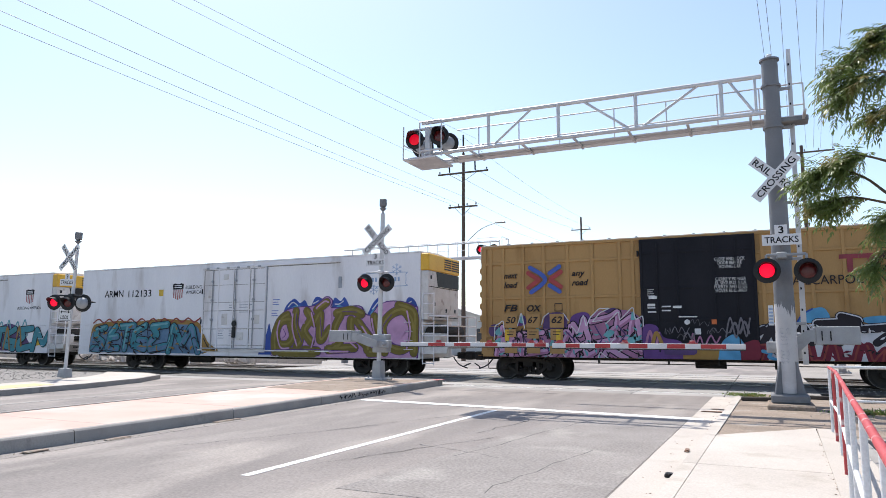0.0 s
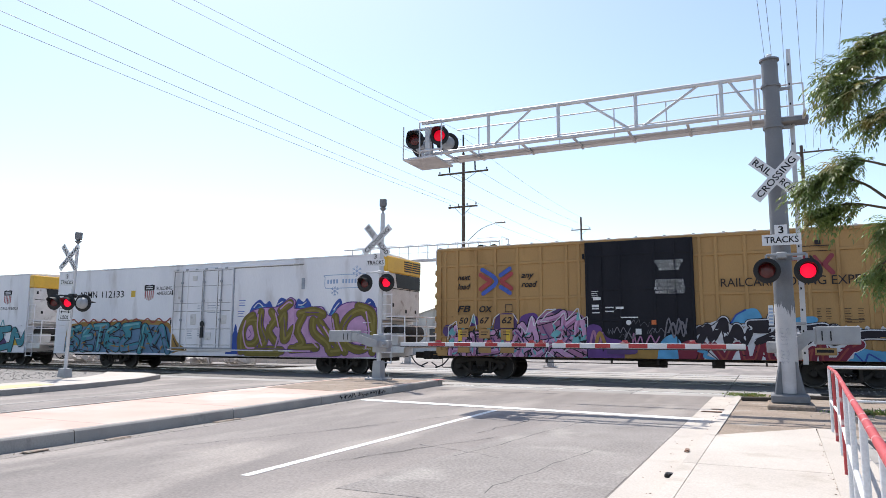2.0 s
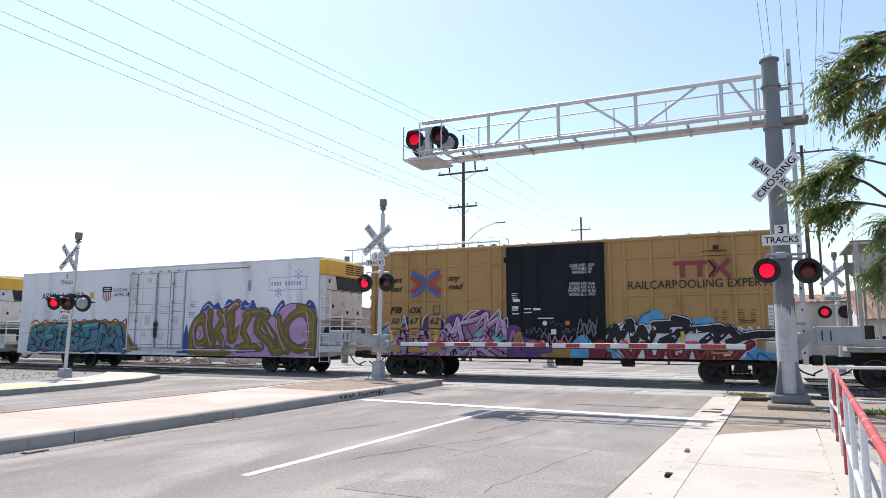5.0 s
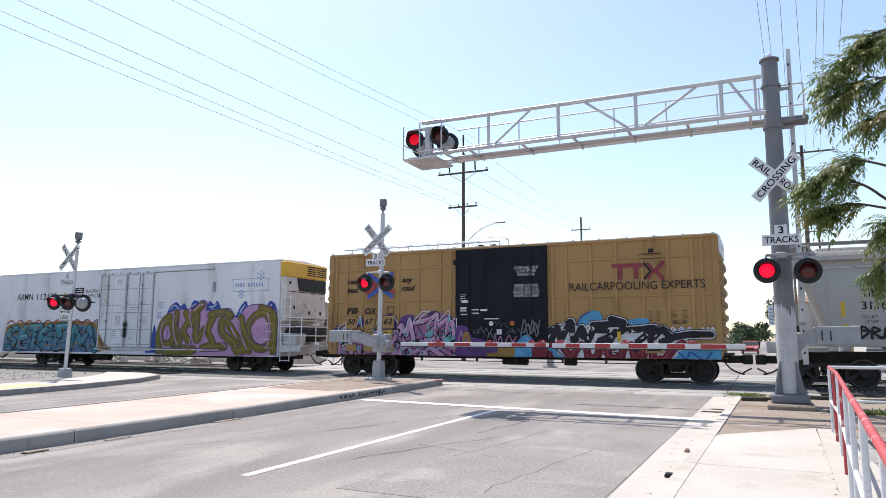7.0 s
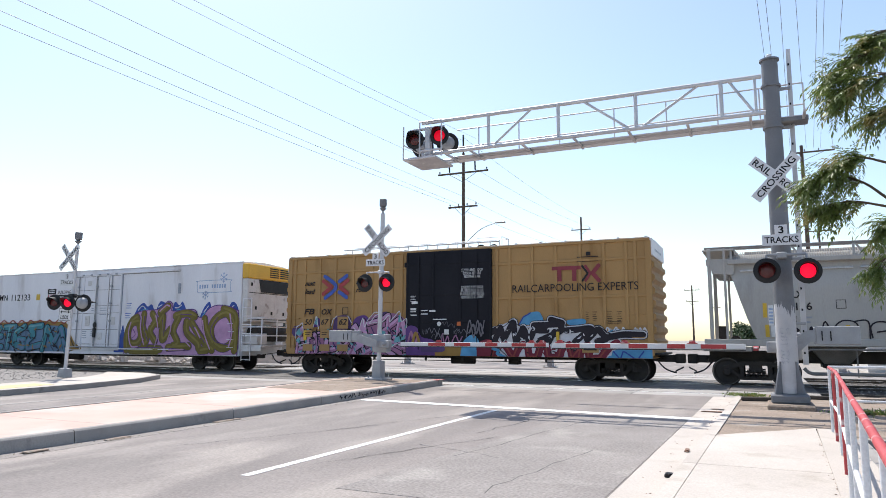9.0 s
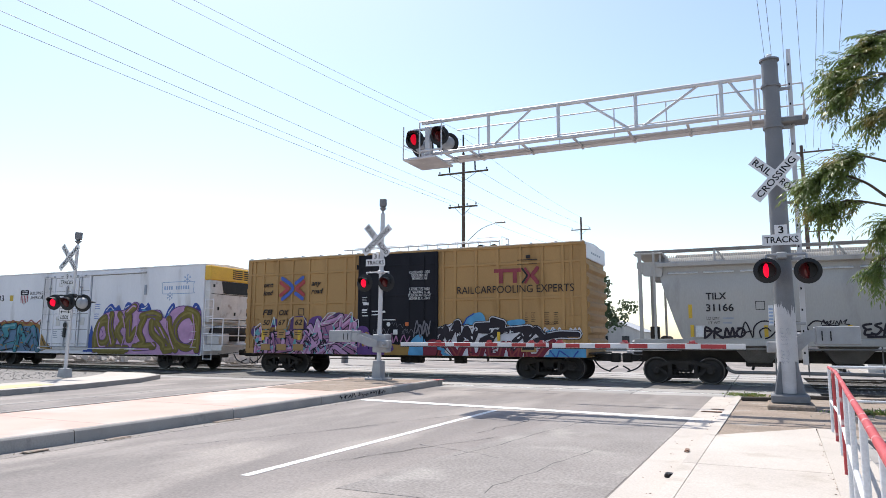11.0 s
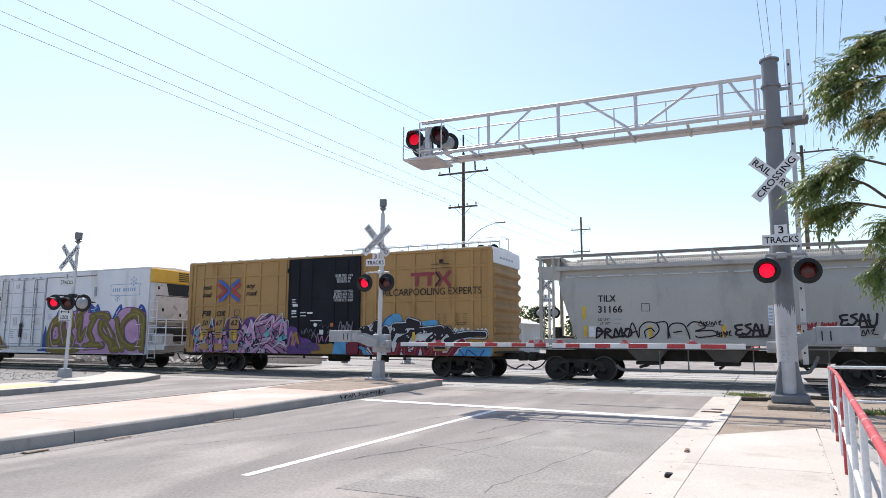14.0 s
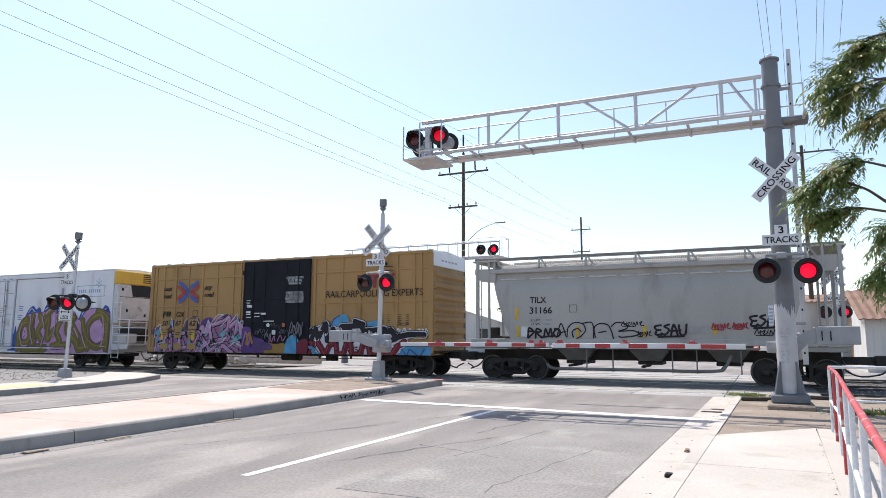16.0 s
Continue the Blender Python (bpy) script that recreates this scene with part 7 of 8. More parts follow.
def chips(area, n, size, fix):
    """Small sharp splinters of paint scattered over a box of the grid."""
    out = []
    for _ in range(n):
        a, b = rnd.uniform(area[0], area[2]), rnd.uniform(area[1], area[3])
        u, w = rnd.uniform(0, 6.28), size * rnd.uniform(0.5, 1.2)
        out.append(fix([(a + w * math.cos(u), b + w * math.sin(u)), (a + 0.5 * w * math.cos(u + 1.9), b + 0.5 * w * math.sin(u + 1.9)), (a + 0.9 * w * math.cos(u + 3.3), b + 0.9 * w * math.sin(u + 3.3))]))
    return out


def sharp(pts):
    """A straight-edged line: corners kept by doubling the way between them."""
    out = []
    for (a, b), (c, d) in zip(pts, pts[1:]):
        out += [(a, b), (a + (c - a) * 0.5, b + (d - b) * 0.5)]
    return out + [pts[-1]]


PINK_BARS = [pg(sharp(q)) for q in (
    [(78, 262), (86, 195), (108, 125)], [(88, 192), (165, 172)], [(95, 240), (205, 236)], [(140, 150), (150, 262)], [(192, 165), (200, 255)], [(192, 160), (300, 150)], [(230, 255), (322, 240)], [(270, 160), (262, 235)],
    [(330, 152), (420, 150), (398, 205), (332, 282)], [(430, 122), (442, 182), (520, 272)], [(400, 285), (430, 225)], [(442, 112), (470, 162), (490, 88), (510, 190), (440, 242)], [(522, 102), (600, 80), (640, 60), (630, 182), (540, 202)],
    [(556, 282), (600, 228), (690, 282)], [(600, 150), (702, 80), (690, 172), (640, 192), (738, 242)], [(722, 100), (736, 185), (700, 215)], [(470, 285), (540, 240), (555, 200)], [(350, 215), (440, 262)])]
painted(boxcar_ob, "graffiti", [
    ("plum", [], [pg(q) for q in ([(36, 150), (45, 118), (75, 110), (95, 130), (85, 165), (52, 170)], [(300, 140), (312, 75), (345, 56), (395, 58), (415, 85), (400, 140)], [(570, 100), (580, 55), (625, 38), (655, 70), (640, 120)], [(720, 120), (738, 72), (770, 66), (778, 100), (745, 130)])]),
    ("violet", [], [pg(q) for q in ([(425, 140), (432, 80), (470, 58), (510, 62), (522, 110), (480, 150)], [(180, 120), (190, 78), (215, 70), (222, 110)])]),
    ("mauve", [], [pg([(70, 272), (78, 205), (98, 160), (114, 108), (142, 150), (220, 140), (300, 132), (408, 140), (438, 100), (480, 132), (520, 82), (562, 48), (596, 62), (640, 46), (700, 58), (746, 100), (756, 170), (752, 298), (560, 298), (340, 292), (330, 272)])]),
    ("ink", [(q, 0.27) for q in PINK_BARS], []),
    ("pink", [(q, 0.19) for q in PINK_BARS], []),
    ("mauve", [([(a + 0.03, b - 0.05) for a, b in q], 0.09) for q in PINK_BARS[::2]], []),
    ("aqua", [], [pg(q) for q in ([(70, 150), (92, 125), (98, 152), (80, 165)], [(74, 190), (98, 178), (96, 200)], [(190, 100), (205, 60), (212, 105)], [(575, 165), (600, 140), (625, 150), (600, 175)], [(695, 95), (702, 55), (716, 90)], [(672, 205), (690, 165), (742, 190), (700, 200)], [(462, 290), (472, 255), (490, 285)], [(700, 290), (740, 262), (745, 292)], [(120, 210), (140, 185), (138, 215)], [(330, 215), (348, 180), (352, 215)])] + chips((80, 120, 745, 285), 60, 17, pg)),
    ("ink", [], chips((75, 130, 745, 285), 80, 16, pg)),
    ("plum", [(pg(sharp(q)), 0.045) for q in ([(410, 145), (450, 190), (430, 230)], [(540, 120), (570, 180), (540, 230)], [(300, 180), (330, 240)], [(160, 190), (175, 250)], [(640, 120), (670, 160), (640, 210)], [(215, 180), (240, 225)])], []),
    ("white", [(pg(sharp(q)), 0.034) for q in ([(68, 185), (74, 120), (112, 95), (120, 150)], [(182, 120), (202, 58), (218, 130)], [(298, 112), (308, 78), (332, 58)], [(400, 60), (422, 95)], [(436, 122), (462, 152), (490, 72), (502, 120), (522, 80), (560, 42), (604, 40), (562, 62), (532, 100), (572, 96)], [(588, 112), (642, 58), (650, 92), (704, 38), (716, 90), (746, 80), (748, 182)], [(540, 292), (562, 244), (620, 290)], [(640, 240), (690, 210), (748, 228)], [(330, 262), (372, 222), (420, 285)], [(95, 222), (160, 205)], [(520, 222), (600, 205), (626, 178)])], []),
], BY, "pink, violet and pale blue graffiti lettering")
for s in (-4.98, -2.98):
    part("yellow_mark", Mesh().box(s - 0.08 + B0, s + 0.08 + B0, BY - 0.09, BY - 0.086, 1.45, 1.88), DECAL_YELLOW, boxcar_ob, "yellow reflector patch")

# paint across the foot of the door
painted(boxcar_ob, "graffiti", [
    ("violet", [], [place([(0.05, 0.87), (0.05, 1.95), (0.5, 2.0), (0.75, 1.6), (1.3, 1.45), (1.5, 0.87)], B0)]),
    ("ochre", [], [place([(1.35, 0.87), (1.4, 1.3), (2.0, 1.28), (2.5, 1.3), (2.55, 0.87)], B0)]),
    ("sky", [], [place([(2.45, 0.87), (2.6, 1.45), (3.0, 1.7), (3.3, 1.3), (3.2, 0.87)], B0)]),
    ("maroon", [], [place([(3.15, 0.87), (3.2, 1.35), (3.7, 1.5), (3.7, 0.87)], B0)]),
    ("mauve", [(jag(1.6 + B0, 2.0 + B0, 1.38, 1.66, 5, 0.5), 0.05), (jag(2.1 + B0, 2.5 + B0, 1.38, 1.62, 4, 0.5), 0.05), (jag(0.1 + B0, 0.6 + B0, 1.2, 1.8, 4), 0.08)], []),
    ("plum", [], [place([(0.75, 1.02), (0.8, 1.3), (1.4, 1.36), (1.75, 1.25), (1.7, 1.02)], B0)]),
    ("ochre", [(jag(0.35 + B0, 0.7 + B0, 1.3, 1.8, 3), 0.12)], []),
    ("haze", [(jag(2.75 + B0, 3.5 + B0, 1.6, 2.25, 6), 0.05), (jag(2.85 + B0, 3.45 + B0, 1.75, 2.1, 5), 0.07), (jag(1.0 + B0, 1.6 + B0, 1.75, 1.95, 6), 0.025), (jag(2.2 + B0, 2.9 + B0, 1.75, 1.92, 6), 0.02), (jag(1.4 + B0, 1.75 + B0, 1.55, 1.75, 4), 0.05)], []),
], DY - 0.004, "violet and blue spray with pale scrawls")

# the black, white and maroon piece right of the door
def mg(pts):
    return [(3.75 + B0 + (a - 575) / 132, 0.86 + (300 - b) / 160) for a, b in pts]


INK_BARS = [mg(sharp(q)) for q in ([(588, 208), (622, 128), (640, 192), (690, 92), (702, 208)], [(706, 208), (742, 128), (772, 208)], [(716, 180), (765, 176)], [(862, 142), (800, 142), (772, 205)], [(796, 112), (932, 106), (936, 142), (822, 205)], [(902, 150), (872, 208)], [(884, 78), (940, 98)], [(960, 142), (1080, 132), (1002, 208)], [(1060, 195), (1112, 138), (1152, 182), (1232, 166), (1320, 168)], [(556, 165), (592, 140)], [(1110, 205), (1150, 192)])]
RED_BARS = [mg(sharp(q)) for q in ([(502, 302), (492, 262), (542, 222), (602, 226), (582, 302)], [(640, 222), (690, 302), (722, 238), (742, 226)], [(762, 228), (772, 300), (812, 300), (832, 226)], [(858, 226), (872, 300), (922, 300), (942, 226)], [(972, 226), (990, 300), (1032, 246), (1022, 302)], [(1062, 226), (1072, 305), (1122, 300), (1162, 240)], [(1180, 230), (1200, 215)])]
painted(boxcar_ob, "graffiti", [
    ("sky", [], [mg(q) for q in ([(718, 106), (742, 60), (782, 34), (826, 34), (838, 100)], [(955, 100), (968, 82), (1040, 74), (1056, 98), (1010, 122)], [(1160, 150), (1182, 138), (1212, 134), (1212, 162)], [(1120, 312), (1180, 236), (1262, 246), (1350, 240), (1420, 262), (1420, 306), (1260, 312)], [(470, 302), (478, 250), (520, 190), (560, 150), (580, 180), (540, 240), (520, 302)])]),
    ("blue", [(mg(sharp([(720, 104), (742, 62), (780, 36)])), 0.05), (mg(sharp([(1182, 262), (1212, 302), (1230, 262), (1290, 306), (1320, 262)])), 0.05)], []),
    ("ink", [(q, 0.36) for q in INK_BARS[:-1]], []),
    ("white", [(q, 0.31) for q in INK_BARS] + [(q, 0.35) for q in RED_BARS], [mg([(580, 150), (620, 112), (682, 84), (702, 84), (716, 112), (762, 142), (790, 108), (872, 102), (886, 68), (946, 92), (960, 122), (1052, 118), (1082, 132), (1112, 118), (1160, 162), (1160, 202), (1122, 304), (500, 304), (500, 260), (560, 205)])]),
    ("maroon", [(q, 0.29) for q in RED_BARS], chips((500, 225, 1150, 300), 20, 18, mg)),
    ("ink", [(q, 0.23) for q in INK_BARS], []),
    ("rust", [([(a - 0.03, b + 0.03) for a, b in q], 0.06) for q in RED_BARS], []),
    ("white", [], chips((600, 110, 1120, 205), 26, 13, mg)),
    ("ink", [(mg(sharp(q)), 0.03) for q in ([(580, 128), (622, 108), (640, 118), (684, 78), (716, 108), (762, 138)], [(870, 98), (886, 64), (948, 90), (962, 120)], [(1052, 114), (1084, 130), (1112, 114), (1168, 160), (1330, 158)], [(600, 235), (660, 300)])], chips((520, 225, 1120, 300), 16, 10, mg)),
    ("sky", [(mg(sharp([(582, 252), (612, 262), (606, 282), (642, 300)])), 0.11)], []),
], BY, "black and maroon graffiti lettering edged in white")
for x0, w in ((8.05, 0.8), (9.05, 0.5)):
    m = stroke(Mesh(), jag(x0 + B0, x0 + w + B0, 1.72, 1.95, 7), 0.045, BY)
    stroke(m, jag(x0 + 0.1 + B0, x0 + w - 0.1 + B0, 1.75, 1.9, 6), 0.03, BY)
    part("white_scrawl", m, SPRAY["white"], boxcar_ob, "white sprayed scrawl")
part("tan_plate", Mesh().box(7.25 + B0, 7.85 + B0, BY - 0.094, BY - 0.09, 1.05, 1.28), BOX_TAN, boxcar_ob, "small tan plate with bars")
bars(boxcar_ob, 7.55 + B0, BY - 0.0955, 1.13, 0.5, 1, 0.1, DECAL_BLACK, 0.09)
part("orange_mark", Mesh().box(6.3 + B0, 6.42 + B0, BY - 0.094, BY - 0.09, 1.45, 1.8), DECAL_YELLOW, boxcar_ob)

# reefer with the olive piece
RY0, R0 = -1.583, 18.88
lettering("reporting_mark", "ARMN", reefer_ob, DECAL_BLACK, -26.58 + R0, RY0, 3.79, 1.36, 0.35, "", 0.0, 0, 0.006)
lettering("car_number", "112133", reefer_ob, DECAL_BLACK, -24.72 + R0, RY0, 3.77, 1.62, 0.35, "", 0.0, 0, 0.006)
part("yellow_square", Mesh().box(-23.38 + R0, -23.08 + R0, RY0 - 0.002, RY0, 3.6, 3.92), DECAL_YELLOW, reefer_ob, "small yellow square decal")


def shield(car, x, z, y):
    out = [(-0.36, 0.36), (-0.2, 0.40), (0, 0.36), (0.2, 0.40), (0.36, 0.36), (0.34, 0.1), (0.36, -0.1), (0.25, -0.32), (0, -0.44), (-0.25, -0.32), (-0.36, -0.1), (-0.34, 0.1)]
    sh = part("shield_emblem", Mesh().prism(place(out, x, z), y, y - 0.002, "y"), DECAL_WHITE, car, "red, white and dark striped shield")
    part("shield_band", Mesh().prism(place(out[:6] + [(-0.34, 0.1)], x, z), y - 0.002, y - 0.004, "y"), DECAL_BLACK, sh)
    for k in range(5):
        a = -0.27 + 0.135 * k
        part("shield_stripe", Mesh().box(x + a - 0.03, x + a + 0.03, y - 0.0045, y - 0.002, z - 0.40 + abs(a) * 0.35, z + 0.09), DECAL_RED, sh)
    part("shield_bar", Mesh().box(x - 0.24, x + 0.24, y - 0.006, y - 0.004, z + 0.17, z + 0.22).box(x - 0.24, x + 0.24, y - 0.006, y - 0.004, z + 0.27, z + 0.31), DECAL_WHITE, sh)


shield(reefer_ob, -22.1 + R0, 3.8, RY0)
lettering("slogan", "BUILDING", reefer_ob, DECAL_BLACK, -21.08 + R0, RY0, 3.99, 1.05, 0.17)
lettering("slogan", "AMERICA", reefer_ob, DECAL_BLACK, -21.08 + R0, RY0, 3.74, 1.0, 0.17)
# emblem: outlined box with plain bars and two ice crystals
cx0, cx1, cz0, cz1 = -11.48 + R0, -9.42 + R0, 3.70, 4.27
part("emblem_frame", stroke(Mesh(), [(cx0 + 0.08, cz0), (cx1 - 0.08, cz0), (cx1, cz0 + 0.08), (cx1, cz1 - 0.08), (cx1 - 0.08, cz1), (cx0 + 0.08, cz1), (cx0, cz1 - 0.08), (cx0, cz0 + 0.08), (cx0 + 0.08, cz0)], 0.03, RY0, 2), DECAL_PALE, reefer_ob, "rounded blue-grey emblem outline")
for a, b in ((0.12, 0.78), (0.9, 1.92)):
    for k in range(int((b - a) / 0.15)):
        xx = cx0 + a + k * 0.155
        part("emblem_bar", Mesh().box(xx, xx + 0.095, RY0 - 0.002, RY0, 3.90, 4.08), DECAL_PALE, reefer_ob)
for xx, zz, s in ((-9.85 + R0, 4.40, 0.24), (-10.95 + R0, 3.58, 0.2)):
    fl = Mesh()
    for k in range(3):
        a = radians(60 * k + 30)
        c, sn = math.cos(a), math.sin(a)
        stroke(fl, [(xx - s * c, zz - s * sn), (xx, zz), (xx + s * c, zz + s * sn)], 0.03, RY0 - 0.003 - 0.0003 * k, 1)
        for e in (-1, 1):
            ax, az = xx + e * s * 0.6 * c, zz + e * s * 0.6 * sn
            for t2 in (-0.7, 0.7):
                stroke(fl, [(ax, az), (ax + e * 0.09 * math.cos(a + t2), az + e * 0.09 * math.sin(a + t2))], 0.022, RY0 - 0.004, 1)
    part("ice_crystal", fl, DECAL_PALE, reefer_ob, "blue ice crystal emblem")
part("side_hatch", Mesh().cbox(-12.72 + R0, -12.55 + R0, RY0 - 0.03, RY0, 3.7, 4.2, 0.01), DECAL_GREY, reefer_ob, "small grey hatch")
for s, z, w, n in ((-18.6, 3.05, 0.35, 2), (-17.75, 3.05, 0.8, 4), (-19.2, 1.85, 0.35, 4), (-18.6, 1.85, 0.25, 3), (-16.05, 3.25, 0.4, 3), (-16.1, 2.75, 0.4, 3)):
    bars(reefer_ob, s + R0, -1.632 if s < -16.6 else RY0, z, w, n, 0.11, DECAL_GREY if s < -16.6 else DECAL_BLUE, 0.032)

# olive and pink piece, drawn on a grid seven wide
def og(pts):
    return [(-16.2 + R0 + a * 1.045, 0.78 + (3.65 - b) * 0.81) for a, b in pts]


OLIVE = [og(q) for q in (
    [(1.05, 1.75), (0.5, 1.8), (0.25, 2.4), (0.38, 3.0), (0.85, 3.05), (1.1, 2.6), (0.95, 1.9)], [(1.25, 1.25), (1.2, 2.0), (1.5, 2.8), (1.3, 3.2)], [(1.8, 1.25), (2.0, 1.7), (1.7, 2.3), (2.05, 2.9)],
    [(2.2, 1.9), (2.5, 1.4), (2.5, 2.8), (3.0, 2.2)], [(3.3, 1.4), (4.0, 1.25), (4.5, 1.45)], [(3.5, 1.5), (3.2, 2.3), (3.5, 3.0), (3.2, 3.2)], [(4.0, 1.75), (4.05, 2.4), (4.7, 3.0), (4.8, 3.3)])]
OLIVE += [og(q) for q in (
    [(4.3, 1.8), (5.0, 2.8), (5.6, 3.4)], [(5.1, 1.6), (5.2, 2.2), (5.6, 3.0)], [(6.75, 1.75), (6.4, 1.3), (5.85, 1.5), (5.5, 2.1), (5.65, 2.9), (6.2, 3.3), (6.75, 3.0), (6.85, 2.3), (6.75, 1.75)], [(0.3, 3.4), (1.0, 3.42)], [(1.7, 3.35), (2.4, 3.4)], [(4.9, 3.45), (5.3, 3.4)], [(2.9, 3.3), (4.2, 3.2)], [(2.3, 1.2), (2.8, 0.8)], [(0.18, 3.45), (0.14, 2.6), (0.42, 1.75), (0.8, 1.45)], [(6.2, 1.05), (6.85, 1.4), (6.92, 2.4), (6.9, 3.4)], [(0.5, 3.5), (2.2, 3.5)])]
FLAMES = [og(q) for q in ([(0.5, 1.4), (0.7, 0.9), (1.1, 0.55), (1.4, 0.8), (1.65, 0.65), (1.85, 1.1), (1.8, 1.5)], [(1.95, 1.1), (2.2, 0.5), (2.6, 0.65), (2.95, 1.2), (2.4, 1.6)], [(3.0, 1.2), (3.15, 0.55), (3.45, 0.75), (3.65, 0.55), (3.9, 1.2), (3.5, 1.6)], [(4.7, 1.6), (5.0, 0.9), (5.3, 0.6), (5.45, 1.0), (5.7, 1.2), (5.4, 1.8)], [(6.4, 1.2), (6.6, 0.65), (6.9, 0.8), (7.02, 1.3), (6.7, 1.6)], [(-0.75, 3.65), (-0.6, 2.9), (-0.35, 2.5), (-0.2, 1.9), (-0.05, 2.6), (0.2, 3.65)])]
BODY = [(0.0, 3.65), (0.03, 2.5), (0.2, 1.85), (0.6, 1.3), (1.2, 1.06), (1.9, 1.03), (2.3, 0.92), (2.75, 0.52), (3.05, 0.72), (3.0, 1.1), (3.6, 1.1), (4.4, 1.06), (4.66, 1.46), (4.95, 1.52), (5.3, 1.05), (5.8, 0.84), (6.5, 0.92), (6.95, 1.15), (7.03, 1.4), (7.03, 3.65)]
painted(reefer_ob, "graffiti", [
    ("blue", [], FLAMES),
    ("sky", [], [og(q) for q in ([(0.75, 1.3), (1.1, 0.95), (1.5, 1.0), (1.7, 1.4)], [(3.15, 1.2), (3.4, 0.95), (3.75, 1.25)], [(4.85, 1.5), (5.1, 1.15), (5.4, 1.3)])]),
    ("white", [(og(q), 0.05) for q in ([(0.8, 1.0), (1.05, 0.75), (1.3, 0.95)], [(2.1, 0.85), (2.35, 0.7)], [(3.2, 0.9), (3.4, 0.9), (3.6, 0.75)], [(5.0, 1.2), (5.25, 0.85)], [(6.55, 1.0), (6.75, 0.85)])], []),
    ("violet", [(og(BODY), 0.09)], []),
    ("pink", [], [og(BODY)]),
    ("violet", [(q, 0.42) for q in OLIVE], []),
    ("olive", [(q, 0.37) for q in OLIVE], []),
    ("moss", [([(a + 0.04, b + 0.04) for a, b in q], 0.10) for q in OLIVE], []),
    ("violet", [(og(q), 0.035) for q in ([(0.6, 2.2), (0.75, 2.5), (0.6, 2.7)], [(1.3, 1.4), (1.3, 2.1), (1.6, 2.9)], [(2.5, 1.6), (2.6, 2.6)], [(3.6, 1.3), (4.3, 1.35)], [(4.4, 2.0), (5.2, 3.0)], [(5.9, 1.5), (5.5, 2.2), (5.8, 2.9), (6.6, 3.1)], [(0.2, 3.35), (2.0, 3.3), (4.0, 3.4)])], []),
    ("pink", [(og(q), 0.07) for q in ([(0.42, 1.75), (0.3, 2.4), (0.5, 3.2), (0.95, 3.25)], [(1.1, 1.4), (1.1, 2.2), (1.35, 3.1)], [(2.05, 1.35), (2.25, 2.3), (2.1, 3.2)], [(3.0, 1.3), (3.05, 2.2), (2.8, 3.1)], [(3.75, 1.6), (3.8, 2.6), (4.3, 3.2)], [(5.0, 1.7), (5.15, 2.5), (5.5, 3.35)], [(6.6, 1.35), (6.75, 2.4), (6.6, 3.2)], [(2.3, 1.1), (2.7, 0.75), (2.9, 0.8)], [(1.5, 1.5), (1.7, 1.9)], [(4.55, 2.1), (4.9, 2.7)], [(3.0, 2.5), (3.25, 2.9)], [(6.2, 2.2), (6.5, 2.3), (6.3, 2.7)], [(3.0, 3.42), (3.9, 3.4)])], []),
], RY0, "olive and pink graffiti with blue flames above", 0.72, 10.12)

# teal piece on the same car
TX0, TX1 = -28.15 + R0, -20.4 + R0
def tg2(pts):
    return [(TX0 + (a - 45) / 68.4, 0.78 + (203 - b) / 100) for a, b in pts]


TEAL_BARS = [tg2(sharp(q)) for q in ([(124, 76), (82, 90), (76, 120), (114, 150), (100, 184), (64, 182)], [(176, 72), (150, 110), (140, 182), (190, 180)], [(150, 126), (186, 120)], [(200, 72), (266, 66)], [(236, 76), (224, 182)], [(322, 66), (272, 100), (262, 160), (318, 182), (326, 142), (290, 136)], [(422, 62), (352, 72), (376, 110), (342, 150), (350, 185), (420, 166)], [(430, 192), (450, 72), (490, 152), (530, 76), (562, 192)])]
painted(reefer_ob, "graffiti", [
    ("ochre", [], [tg2([(42, 203), (48, 110), (62, 62), (110, 50), (150, 44), (210, 42), (270, 46), (330, 40), (400, 34), (470, 40), (540, 46), (570, 70), (580, 120), (578, 203)])]),
    ("slate", [], [tg2([(44, 203), (52, 120), (70, 84), (120, 72), (200, 66), (290, 64), (380, 58), (470, 62), (540, 68), (564, 100), (572, 203)])]),
    ("rust", [([(TX0 + 0.2 + 0.39 * k, 2.36 + (0.13 if k % 2 else -0.06)) for k in range(20)], 0.07)], []),
    ("ink", [(q, 0.42) for q in TEAL_BARS], []),
    ("teal", [(q, 0.33) for q in TEAL_BARS], []),
    ("slate", [([(a, b - 0.04) for a, b in q[len(q) // 2:]], 0.2) for q in TEAL_BARS], []),
    ("aqua", [([(a - 0.03, b + 0.05) for a, b in q[:3]], 0.10) for q in TEAL_BARS], []),
    ("ochre", [], chips((60, 60, 565, 195), 30, 13, tg2)),
    ("ink", [(tg2(sharp(q)), 0.04) for q in ([(60, 195), (90, 160), (120, 196)], [(196, 60), (214, 110), (206, 196)], [(330, 60), (338, 130)], [(430, 58), (440, 130), (420, 195)], [(480, 170), (500, 196)], [(100, 195), (140, 190), (190, 198)], [(350, 198), (400, 190)])], chips((60, 70, 565, 200), 44, 13, tg2)),
], RY0, "teal graffiti lettering with ochre and rust edges", 0.72, 10.12)
painted(reefer_ob, "graffiti", [("ochre", [], [place([(-20.3, 0.95), (-20.3, 1.75), (-19.9, 1.3), (-19.3, 0.95)], R0)]), ("ink", [(place([(-20.2, 1.5), (-19.9, 1.1), (-19.5, 1.0)], R0), 0.05)], [])], -1.66, "ochre spray running on to the door", 0.72, 10.12)

